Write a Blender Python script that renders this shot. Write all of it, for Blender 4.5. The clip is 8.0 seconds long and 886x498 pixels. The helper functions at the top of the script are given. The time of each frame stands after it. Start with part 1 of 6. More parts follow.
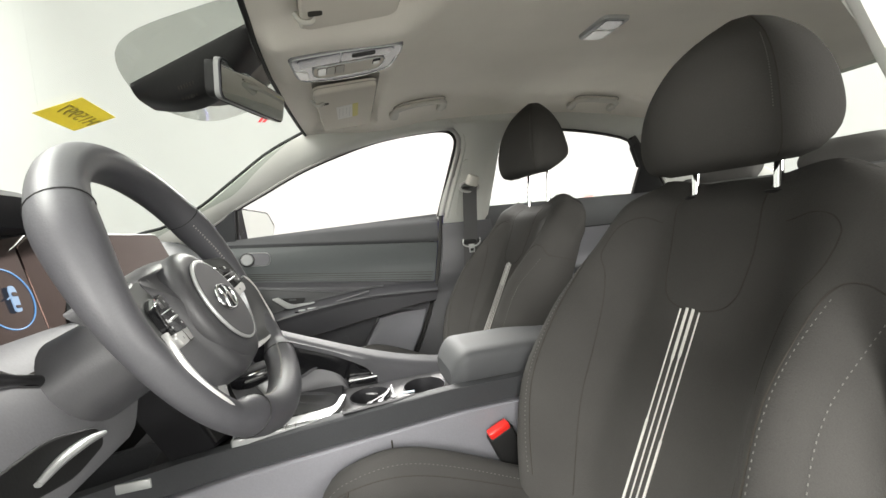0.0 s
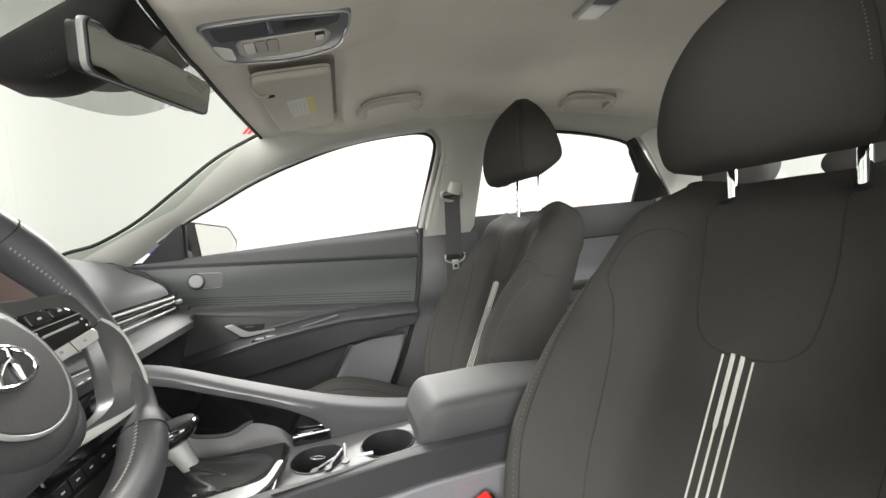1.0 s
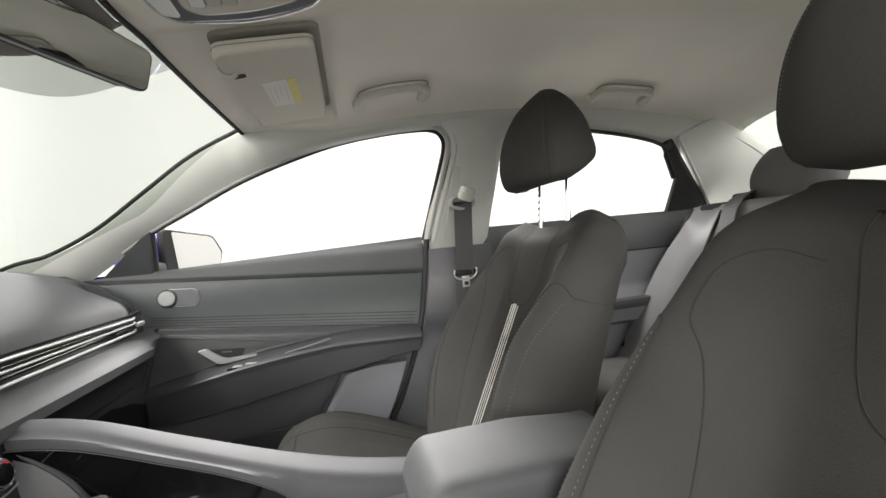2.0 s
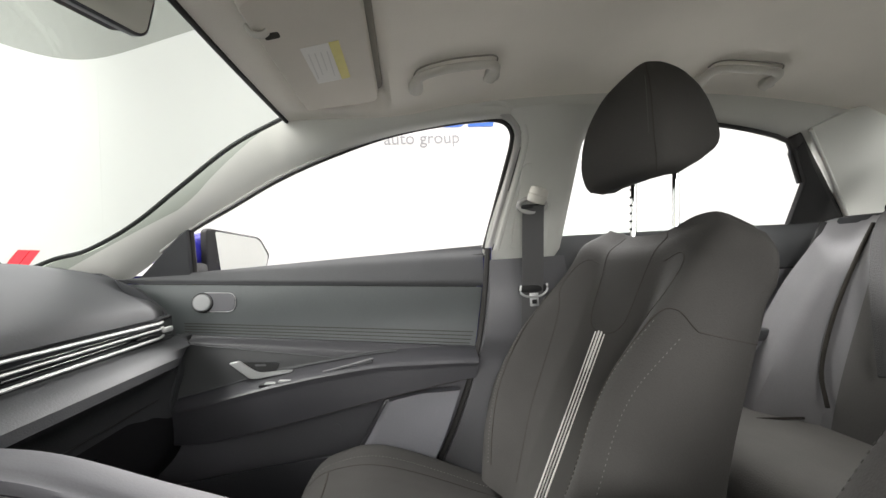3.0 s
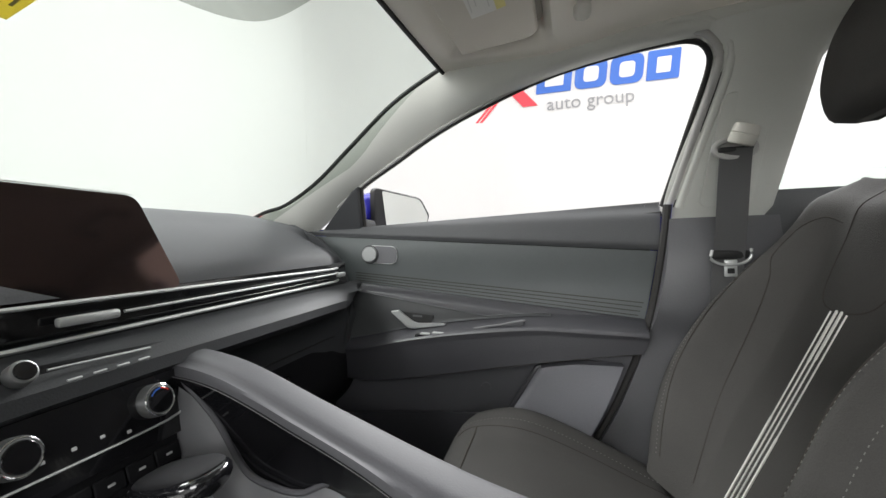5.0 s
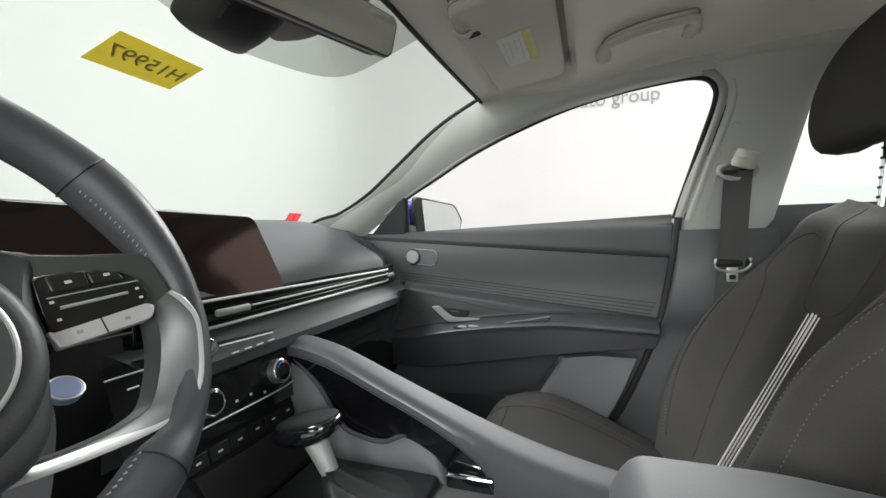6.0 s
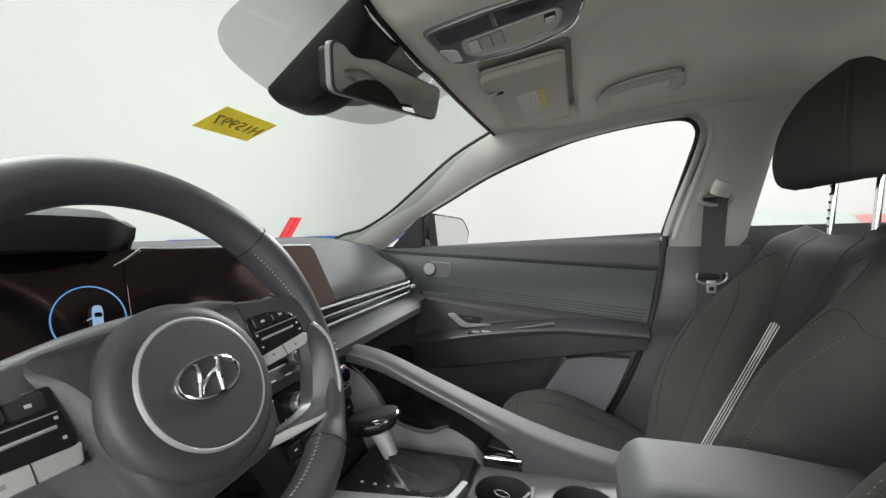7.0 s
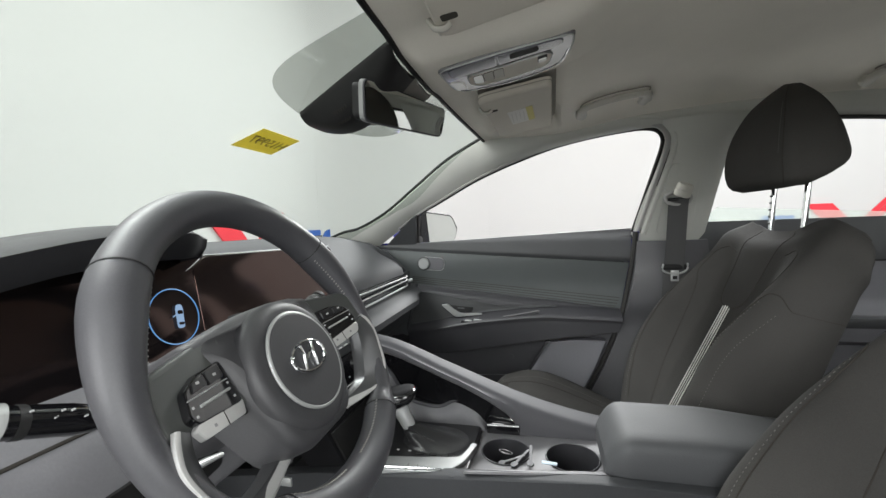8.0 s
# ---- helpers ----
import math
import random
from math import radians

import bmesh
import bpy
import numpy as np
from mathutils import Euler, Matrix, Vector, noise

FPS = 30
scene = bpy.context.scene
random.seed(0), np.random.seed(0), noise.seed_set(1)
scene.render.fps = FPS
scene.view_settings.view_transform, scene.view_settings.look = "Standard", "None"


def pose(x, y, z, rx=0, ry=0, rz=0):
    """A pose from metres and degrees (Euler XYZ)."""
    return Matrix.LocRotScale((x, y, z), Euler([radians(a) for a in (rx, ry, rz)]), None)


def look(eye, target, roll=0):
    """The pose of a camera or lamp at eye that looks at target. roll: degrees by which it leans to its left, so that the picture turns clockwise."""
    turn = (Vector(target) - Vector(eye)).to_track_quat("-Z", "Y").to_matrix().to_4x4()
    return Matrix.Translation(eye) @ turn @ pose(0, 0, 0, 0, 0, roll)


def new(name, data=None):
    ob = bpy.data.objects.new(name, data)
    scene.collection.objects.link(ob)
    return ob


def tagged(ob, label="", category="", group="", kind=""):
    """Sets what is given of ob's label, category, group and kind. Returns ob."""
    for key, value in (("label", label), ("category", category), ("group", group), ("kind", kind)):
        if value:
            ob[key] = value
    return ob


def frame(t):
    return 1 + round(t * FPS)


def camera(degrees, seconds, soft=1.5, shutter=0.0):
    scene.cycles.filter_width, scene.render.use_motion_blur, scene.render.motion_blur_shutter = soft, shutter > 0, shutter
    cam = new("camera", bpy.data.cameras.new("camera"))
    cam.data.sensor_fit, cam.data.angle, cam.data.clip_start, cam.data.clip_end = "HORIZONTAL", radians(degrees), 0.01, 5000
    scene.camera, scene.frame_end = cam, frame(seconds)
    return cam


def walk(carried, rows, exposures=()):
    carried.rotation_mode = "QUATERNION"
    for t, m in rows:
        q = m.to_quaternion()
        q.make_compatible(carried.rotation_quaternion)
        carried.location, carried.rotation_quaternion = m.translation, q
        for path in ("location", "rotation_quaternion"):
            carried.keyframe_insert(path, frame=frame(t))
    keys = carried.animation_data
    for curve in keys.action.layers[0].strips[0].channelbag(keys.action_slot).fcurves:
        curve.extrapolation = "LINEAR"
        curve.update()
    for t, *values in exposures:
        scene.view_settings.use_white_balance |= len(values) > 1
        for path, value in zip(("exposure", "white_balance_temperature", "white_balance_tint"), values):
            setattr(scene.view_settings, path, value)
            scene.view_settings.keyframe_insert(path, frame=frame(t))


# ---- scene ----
cam = camera(94.2, 8.0)
PATH = [
    (0, (-0.003, -0.857, 1.056), (0.478, 1.079, 0.912), -5.3),
    (0.5, (0.044, -0.783, 1.054), (0.544, 1.15, 0.935), -5.7),
    (1, (0.087, -0.702, 1.054), (0.599, 1.23, 0.965), -5.9),
    (1.2, (0.104, -0.671, 1.058), (0.617, 1.26, 0.979), -6.0),
    (2.3, (0.133, -0.482, 1.063), (0.572, 1.469, 1.057), -4.6),
    (2.5, (0.135, -0.45, 1.057), (0.52, 1.512, 1.081), -4.4),
    (3, (0.148, -0.365, 1.048), (0.371, 1.622, 1.098), -3.3),
    (3.5, (0.173, -0.306, 1.017), (0.187, 1.694, 1.071), -2.3),
    (4, (0.167, -0.273, 0.998), (-0.057, 1.714, 1.036), -1.5),
    (4.5, (0.157, -0.272, 1.005), (-0.268, 1.682, 0.989), -1.6),
    (5.8, (0.154, -0.425, 1.026), (-0.47, 1.475, 0.966), -1.4),
    (6, (0.156, -0.455, 1.04), (-0.48, 1.44, 0.973), -1.3),
    (6.5, (0.146, -0.529, 1.07), (-0.481, 1.369, 0.992), -1.2),
    (7, (0.124, -0.603, 1.095), (-0.463, 1.307, 1.016), -1.5),
    (7.5, (0.105, -0.673, 1.111), (-0.427, 1.253, 1.013), -1.8),
    (8, (0.099, -0.724, 1.119), (-0.377, 1.214, 0.993), -2.2),
]
EXPOSURES = [(0, 1.02, 6650, 8), (1.2, 1.04, 6650, 8), (2.5, 1.08, 6550, 11), (3.5, 0.95, 6450, 10), (4.5, 0.8, 6350, 10), (6, 0.62, 6350, 7), (8, 0.46, 6300, 8)]
walk(cam, [(t, look(eye, target, roll)) for t, eye, target, roll in PATH], EXPOSURES)

# ---- world and lights: a bright white photo booth round the car ----
world = bpy.data.worlds.new("booth_world")
scene.world = world
world.use_nodes = True
world.node_tree.nodes["Background"].inputs[0].default_value = (0.85, 0.9, 0.88, 1)
world.node_tree.nodes["Background"].inputs[1].default_value = 0.3


def area_lamp(name, x, y, z, sx, sy, watts, colour, target=None, spread=110):
    data = bpy.data.lights.new(name, "AREA")
    data.shape, data.size, data.size_y, data.energy, data.color = "RECTANGLE", sx, sy, watts, colour
    data.spread = radians(spread)
    ob = new(name, data)
    ob.matrix_world = look((x, y, z), target or (x, y + 0.001, 0))
    return tagged(ob, "unseen area lamp added to light the booth and cabin", "lamp", kind="structure")


WHITE_LIGHT = (1.0, 0.985, 0.965)
# unseen ceiling strips for the even light of the booth
for lamp_x, lamp_w in ((-0.9, 55), (1.85, 150), (4.6, 150)):
    area_lamp("booth_lamp", lamp_x, 0.0, 4.52, 2.5, 10.4, lamp_w, WHITE_LIGHT, None, 180)
# added fill lamps, out of view, aimed into the cabin to brighten it
AIM = (0.2, 0.1, 0.9)
area_lamp("cabin_fill_lamp", 0.5, 5.1, 3.9, 3.2, 1.2, 150, WHITE_LIGHT, AIM, 100)
area_lamp("cabin_fill_lamp", -2.2, 0.2, 3.9, 3.2, 1.0, 60, WHITE_LIGHT, AIM, 90)
area_lamp("cabin_fill_lamp", -1.4, -4.8, 2.4, 2.2, 2.2, 42, WHITE_LIGHT, (0.0, 0.2, 0.95), 90)
area_lamp("cabin_fill_lamp", 2.8, -4.8, 2.4, 3.4, 2.2, 42, WHITE_LIGHT, (0.0, 0.2, 0.95), 90)


# ---- materials ----
def surface(name, colour, rough=0.6, metal=0.0, grain=0.0, grain_size=400.0, vary=0.12, patch=6.0, spec=0.5, weave=0.0, coat=0.0):
    m = bpy.data.materials.new(name)
    m.use_nodes = True
    nt = m.node_tree
    b = nt.nodes["Principled BSDF"]
    b.inputs["Roughness"].default_value, b.inputs["Metallic"].default_value = rough, metal
    b.inputs["Specular IOR Level"].default_value, b.inputs["Coat Weight"].default_value = spec, coat
    co = nt.nodes.new("ShaderNodeTexCoord")
    big = nt.nodes.new("ShaderNodeTexNoise")
    big.inputs["Scale"].default_value, big.inputs["Detail"].default_value = patch, 4
    fine = nt.nodes.new("ShaderNodeTexNoise")
    fine.inputs["Scale"].default_value, fine.inputs["Detail"].default_value = grain_size, 2
    for n in (big, fine):
        nt.links.new(co.outputs["Object"], n.inputs["Vector"])
    add = nt.nodes.new("ShaderNodeMath")
    add.operation = "MULTIPLY_ADD"
    add.inputs[1].default_value = 0.6
    nt.links.new(big.outputs["Fac"], add.inputs[0])
    half = nt.nodes.new("ShaderNodeMath")
    half.operation = "MULTIPLY"
    half.inputs[1].default_value = 0.4
    nt.links.new(fine.outputs["Fac"], half.inputs[0])
    nt.links.new(half.outputs[0], add.inputs[2])
    ramp = nt.nodes.new("ShaderNodeValToRGB")
    ramp.color_ramp.elements[0].position, ramp.color_ramp.elements[1].position = 0.3, 0.7
    ramp.color_ramp.elements[0].color = (*[c * (1 - vary) for c in colour], 1)
    ramp.color_ramp.elements[1].color = (*[min(1, c * (1 + vary)) for c in colour], 1)
    nt.links.new(add.outputs[0], ramp.inputs[0])
    nt.links.new(ramp.outputs[0], b.inputs["Base Color"])
    rr = nt.nodes.new("ShaderNodeMapRange")
    rr.inputs["To Min"].default_value, rr.inputs["To Max"].default_value = max(0.02, rough * 0.85), min(1, rough * 1.15)
    nt.links.new(big.outputs["Fac"], rr.inputs["Value"])
    nt.links.new(rr.outputs[0], b.inputs["Roughness"])
    if grain or weave:
        bump = nt.nodes.new("ShaderNodeBump")
        bump.inputs["Strength"].default_value, bump.inputs["Distance"].default_value = grain or weave, 0.0006
        if weave:
            w1 = nt.nodes.new("ShaderNodeTexVoronoi")
            w1.inputs["Scale"].default_value = 420
            nt.links.new(co.outputs["Object"], w1.inputs["Vector"])
            mx = nt.nodes.new("ShaderNodeMath")
            mx.operation = "ADD"
            nt.links.new(w1.outputs["Distance"], mx.inputs[0])
            nt.links.new(fine.outputs["Fac"], mx.inputs[1])
            nt.links.new(mx.outputs[0], bump.inputs["Height"])
        else:
            nt.links.new(fine.outputs["Fac"], bump.inputs["Height"])
        nt.links.new(bump.outputs[0], b.inputs["Normal"])
    return m


def pane_material(name, tint, gloss=0.06, edge_gloss=0.7, gloss_rough=0.02):
    m = bpy.data.materials.new(name)
    m.use_nodes = True
    nt = m.node_tree
    nt.nodes.remove(nt.nodes["Principled BSDF"])
    tr, gl, mix, fr, pw = (nt.nodes.new("ShaderNode" + k) for k in ("BsdfTransparent", "BsdfGlossy", "MixShader", "LayerWeight", "Math"))
    tr.inputs["Color"].default_value = (*tint, 1)
    gl.inputs["Roughness"].default_value = gloss_rough
    fr.inputs["Blend"].default_value = 0.5
    pw.operation = "POWER"
    pw.inputs[1].default_value = 5.0
    nt.links.new(fr.outputs["Facing"], pw.inputs[0])
    low = nt.nodes.new("ShaderNodeMath")
    low.operation = "MULTIPLY_ADD"
    low.inputs[1].default_value, low.inputs[2].default_value = edge_gloss, gloss * 0.5
    nt.links.new(pw.outputs[0], low.inputs[0])
    nt.links.new(low.outputs[0], mix.inputs[0])
    nt.links.new(tr.outputs[0], mix.inputs[1])
    nt.links.new(gl.outputs[0], mix.inputs[2])
    nt.links.new(mix.outputs[0], nt.nodes["Material Output"].inputs[0])
    return m


def glow_material(name, colour, strength):
    m = bpy.data.materials.new(name)
    m.use_nodes = True
    b = m.node_tree.nodes["Principled BSDF"]
    b.inputs["Base Color"].default_value = (0.01, 0.01, 0.01, 1)
    b.inputs["Emission Color"].default_value, b.inputs["Emission Strength"].default_value = (*colour, 1), strength
    return m


FABRIC = surface("seat_fabric", (0.05, 0.0485, 0.0458), 0.95, grain_size=900, vary=0.18, weave=0.5, spec=0.15)
CUSHION = surface("cushion_fabric", (0.048, 0.0466, 0.0445), 0.95, grain_size=900, vary=0.18, weave=0.5, spec=0.15)
BOLSTER = surface("seat_bolster_fabric", (0.05, 0.0485, 0.045), 0.9, grain_size=700, vary=0.15, weave=0.35, spec=0.2)
SEAM = surface("seam_dark", (0.042, 0.039, 0.034), 0.95, vary=0.1, spec=0.1)
STITCH = surface("stitch_grey", (0.3, 0.29, 0.27), 0.8, vary=0.1)
SEAT_STITCH = surface("seat_stitch", (0.125, 0.121, 0.114), 0.9, vary=0.15)
STRIPE = surface("stripe_thread", (0.62, 0.61, 0.58), 0.75, grain=0.4, grain_size=900, vary=0.15)
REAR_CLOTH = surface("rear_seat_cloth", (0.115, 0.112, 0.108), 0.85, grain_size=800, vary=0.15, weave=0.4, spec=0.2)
# paler copy of the rear cloth: light on the cushion put into the colour
REAR_CLOTH_LIT = surface("rear_seat_cloth_lit", (0.2, 0.194, 0.186), 0.85, grain_size=800, vary=0.15, weave=0.4, spec=0.2)
REAR_VINYL = surface("rear_seat_vinyl", (0.17, 0.168, 0.174), 0.65, grain=0.3, grain_size=500, vary=0.12)
LINER = surface("headliner_cloth", (0.8, 0.765, 0.69), 0.95, grain=0.35, grain_size=800, vary=0.06, spec=0.1)
PILLAR = surface("pillar_plastic", (0.52, 0.525, 0.49), 0.7, grain=0.25, grain_size=700, vary=0.05, spec=0.3)
# seams and gap lines, also the painted shade behind the visors
VISOR_SEAM_SHADE = surface("visor_seam_and_shade", (0.3, 0.285, 0.25), 0.9, vary=0.06, spec=0.1)
RECESS_DARK = surface("recess_dark", (0.06, 0.058, 0.05), 0.9, vary=0.1, spec=0.1)
VISOR = surface("visor_cloth", (0.64, 0.605, 0.535), 0.9, grain=0.3, grain_size=900, vary=0.06, spec=0.15)
HANDLE_GREY = surface("handle_plastic", (0.52, 0.505, 0.455), 0.6, grain=0.15, grain_size=700, vary=0.05)
DASH = surface("dash_soft_plastic", (0.035, 0.0365, 0.039), 0.66, spec=0.22, grain=0.5, grain_size=420, vary=0.12)
DOOR_UP = surface("door_soft_plastic", (0.052, 0.054, 0.057), 0.55, grain=0.5, grain_size=420, vary=0.12)
DOOR_INLAY = surface("door_inlay", (0.06, 0.068, 0.069), 0.5, grain=0.4, grain_size=450, vary=0.12)
DOOR_LOW = surface("door_hard_plastic", (0.034, 0.034, 0.038), 0.42, grain=0.35, grain_size=380, vary=0.12)
# pocket panel's grey darkened for shade low on the door; also speaker surround
LOWER_DOOR = surface("lower_door_shade_grey", (0.085, 0.085, 0.093), 0.45, grain=0.35, grain_size=380, vary=0.1)
LOWER_GREY = surface("lower_grey_plastic", (0.18, 0.18, 0.198), 0.5, grain=0.35, grain_size=380, vary=0.08)
RAIL = surface("rail_satin_grey", (0.058, 0.058, 0.063), 0.6, spec=0.15, grain=0.25, grain_size=420, vary=0.06)
BOOT = surface("boot_leather", (0.018, 0.018, 0.019), 0.3, grain=0.5, grain_size=520, vary=0.12)
LEATHER = surface("wheel_leather", (0.046, 0.046, 0.051), 0.46, grain=0.18, grain_size=520, vary=0.12)
WHEEL_SILVER = surface("spoke_silver", (0.6, 0.6, 0.59), 0.36, metal=0.5, vary=0.04, patch=15)
WING = surface("spoke_satin_grey", (0.055, 0.058, 0.056), 0.36, vary=0.06)
HUB = surface("airbag_cover", (0.042, 0.042, 0.045), 0.48, grain=0.25, grain_size=480, vary=0.1)
ARMREST = surface("armrest_vinyl", (0.05, 0.052, 0.055), 0.68, grain=0.4, grain_size=460, vary=0.08)
HOOD = surface("hood_black_plastic", (0.018, 0.018, 0.02), 0.6, grain=0.2, grain_size=420, vary=0.12, spec=0.25)
KNEE_GREY = surface("knee_panel_plastic", (0.17, 0.17, 0.18), 0.6, spec=0.25, grain=0.35, grain_size=380, vary=0.08)
BEZEL = surface("bezel_satin", (0.04, 0.042, 0.043), 0.45, grain=0.2, grain_size=420, vary=0.1)
# glovebox: dash plastic darkened for footwell shade; plain black for keys and housing
GLOVE = surface("glovebox_shade_and_black_plastic", (0.008, 0.008, 0.009), 0.7, spec=0.12, grain=0.4, grain_size=420, vary=0.15)
PILLAR_LOW = surface("lower_pillar_plastic", (0.075, 0.075, 0.08), 0.45, grain=0.35, grain_size=380, vary=0.1)
FRAME_EDGE = surface("window_frame_grey", (0.34, 0.335, 0.32), 0.5, vary=0.06)
BLACK = surface("matte_black", (0.01, 0.01, 0.01), 0.6, spec=0.3, grain=0.2, vary=0.2)
RUBBER = surface("seal_rubber", (0.02, 0.019, 0.018), 0.75, vary=0.2)
PIANO = surface("piano_black", (0.006, 0.006, 0.007), 0.08, vary=0.1, coat=0.5)
START = surface("start_button_blue", (0.12, 0.15, 0.26), 0.35, vary=0.05)
SCREEN = surface("screen_glass", (0.005, 0.0045, 0.005), 0.09, vary=0.1, spec=0.75)
SCREEN.node_tree.nodes["Principled BSDF"].inputs["Specular Tint"].default_value = (1.0, 0.64, 0.55, 1)
SILVER = surface("satin_silver", (0.42, 0.43, 0.425), 0.42, metal=0.5, vary=0.04, patch=15)
CHROME = surface("chrome", (0.82, 0.83, 0.84), 0.08, metal=1.0, vary=0.03)
MIRROR = surface("mirror_glass", (0.8, 0.83, 0.81), 0.02, metal=1.0, vary=0.0)
BELT = surface("belt_webbing", (0.055, 0.055, 0.055), 0.75, weave=0.8, grain_size=900, vary=0.1)
CARPET = surface("carpet", (0.014, 0.014, 0.014), 1.0, grain=0.8, grain_size=700, vary=0.3, spec=0.05)
BLUE_PAINT = surface("blue_body_paint", (0.02, 0.02, 0.3), 0.25, metal=0.3, vary=0.05, coat=0.6)
RED_PLASTIC = surface("red_button_plastic", (0.6, 0.02, 0.015), 0.35, vary=0.05)
WALL = surface("booth_white_paint", (0.58, 0.575, 0.57), 0.85, vary=0.012, patch=0.7)
GATE_SILVER = surface("gate_silver", (0.26, 0.265, 0.265), 0.36, metal=0.8, vary=0.06)
KEY_METAL = surface("key_metal", (0.1, 0.1, 0.104), 0.4, metal=0.6, vary=0.1)
TAG = surface("tag_paper", (0.35, 0.42, 0.48), 0.8, vary=0.15, patch=60)
FLOOR = surface("booth_floor_paint", (0.45, 0.45, 0.44), 0.4, grain=0.3, grain_size=80, vary=0.1, patch=1.5)
DIM_WALL = surface("booth_shaded_paint", (0.62, 0.62, 0.61), 0.85, vary=0.03, patch=0.7)
GREY_WALL = surface("booth_grey_paint", (0.75, 0.75, 0.74), 0.85, grain=0.15, grain_size=60, vary=0.03, patch=0.7)
SIGN_BLUE = surface("sign_blue", (0.02, 0.1, 0.42), 0.5, vary=0.04)
SIGN_RED = surface("sign_red", (0.75, 0.03, 0.05), 0.5, vary=0.04)
SIGN_GREY = surface("sign_grey", (0.25, 0.25, 0.26), 0.5, vary=0.05)
def paper_material(name, colour):
    """Thin paper that lets light through."""
    m = surface(name, colour, 0.85, vary=0.1, patch=40)
    nt = m.node_tree
    tl, mix = nt.nodes.new("ShaderNodeBsdfTranslucent"), nt.nodes.new("ShaderNodeMixShader")
    tl.inputs["Color"].default_value = (*[min(1, c * 1.25) for c in colour], 1)
    mix.inputs[0].default_value = 0.4
    nt.links.new(nt.nodes["Principled BSDF"].outputs[0], mix.inputs[1])
    nt.links.new(tl.outputs[0], mix.inputs[2])
    nt.links.new(mix.outputs[0], nt.nodes["Material Output"].inputs[0])
    return m


STICKER = paper_material("sticker_paper", (0.56, 0.5, 0.13))
YELLOW = surface("yellow_paper", (0.7, 0.64, 0.26), 0.8, vary=0.08, patch=30)
LABEL_GREY = surface("label_print", (0.6, 0.59, 0.56), 0.8, vary=0.05)
PAPER = surface("label_paper", (0.75, 0.74, 0.7), 0.8, vary=0.04)
INK = surface("dark_ink", (0.36, 0.32, 0.1), 0.8, vary=0.1)
LAMP_LENS = surface("lamp_lens", (0.86, 0.86, 0.83), 0.15, vary=0.03)
SPOKE_DARK = surface("spoke_dark_satin", (0.14, 0.142, 0.145), 0.36, metal=0.8, vary=0.05)
GATE_BLACK = surface("gate_black", (0.01, 0.01, 0.011), 0.32, vary=0.15)
BRACKET = surface("bracket_grey", (0.2, 0.19, 0.175), 0.6, grain=0.2, vary=0.06)
MIRROR_EDGE = surface("mirror_edge_grey", (0.2, 0.205, 0.2), 0.35, vary=0.04)
# paler grey for edges that catch the light: console lip, door pull
LIT_EDGE_GREY = surface("lit_edge_grey", (0.15, 0.149, 0.154), 0.6, vary=0.05)
DECK_GREY = surface("deck_satin_grey", (0.07, 0.069, 0.073), 0.6, vary=0.05)
CUP_DARK = surface("cup_dark_plastic", (0.028, 0.028, 0.031), 0.4, vary=0.08)
TWEETER = surface("tweeter_grille", (0.22, 0.225, 0.225), 0.45, metal=0.3, grain=0.5, grain_size=1500, vary=0.06)
LINER_GREY = surface("tray_liner_grey", (0.095, 0.095, 0.1), 0.5, vary=0.06)
CONSOLE_DARK = surface("console_dark_gloss", (0.07, 0.07, 0.085), 0.12, vary=0.05, coat=0.3)
CLEAR_GREY = surface("console_grey_plastic", (0.15, 0.15, 0.16), 0.1, vary=0.05, coat=0.3)
FRIT = pane_material("dotted_frit", (0.55, 0.56, 0.54))
SIDE_GLASS = pane_material("side_window_glass", (0.97, 0.96, 0.955))
# clear glass mixed with a pale milky share
MILKY_GLASS = paper_material("milky_side_glass", (0.4, 0.46, 0.42))
clear = MILKY_GLASS.node_tree.nodes.new("ShaderNodeBsdfTransparent")
clear.inputs["Color"].default_value = (0.9, 0.94, 0.91, 1)
veil = MILKY_GLASS.node_tree.nodes.new("ShaderNodeMixShader")
veil.inputs[0].default_value = 0.42
MILKY_GLASS.node_tree.links.new(clear.outputs[0], veil.inputs[1])
MILKY_GLASS.node_tree.links.new(MILKY_GLASS.node_tree.nodes["Mix Shader"].outputs[0], veil.inputs[2])
MILKY_GLASS.node_tree.links.new(veil.outputs[0], MILKY_GLASS.node_tree.nodes["Material Output"].inputs[0])
WIND_GLASS = pane_material("windscreen_glass", (0.645, 0.69, 0.655), 0.03, 0.25, 0.3)
REAR_GLASS = pane_material("rear_window_glass", (0.8, 0.85, 0.82))
BLUE_GLOW = glow_material("gauge_blue_light", (0.14, 0.4, 0.85), 0.5)
PALE_GLOW = glow_material("gauge_pale_light", (0.4, 0.6, 0.9), 0.42)
WHITE_MARK = surface("white_marking", (0.42, 0.42, 0.42), 0.5, vary=0.03)


# ---- helpers of this scene ----
def part(name, bm, material, parent=None, label="", smooth=True):
    """Links a bmesh as one mesh object, under a thing or a part."""
    bmesh.ops.recalc_face_normals(bm, faces=bm.faces)
    me = bpy.data.meshes.new(name)
    bm.to_mesh(me)
    bm.free()
    me.materials.append(material)
    if smooth:
        me.polygons.foreach_set("use_smooth", [True] * len(me.polygons))
        me.set_sharp_from_angle(angle=radians(42))
        rims = {key for f in me.polygons if len(f.vertices) > 4 for key in f.edge_keys}
        for e in me.edges:
            if e.key in rims:
                e.use_edge_sharp = True
    ob = new(name, me)
    if parent is not None:
        ob.parent = parent
        base = parent
        m = parent.matrix_basis.copy()
        while base.parent is not None:
            base = base.parent
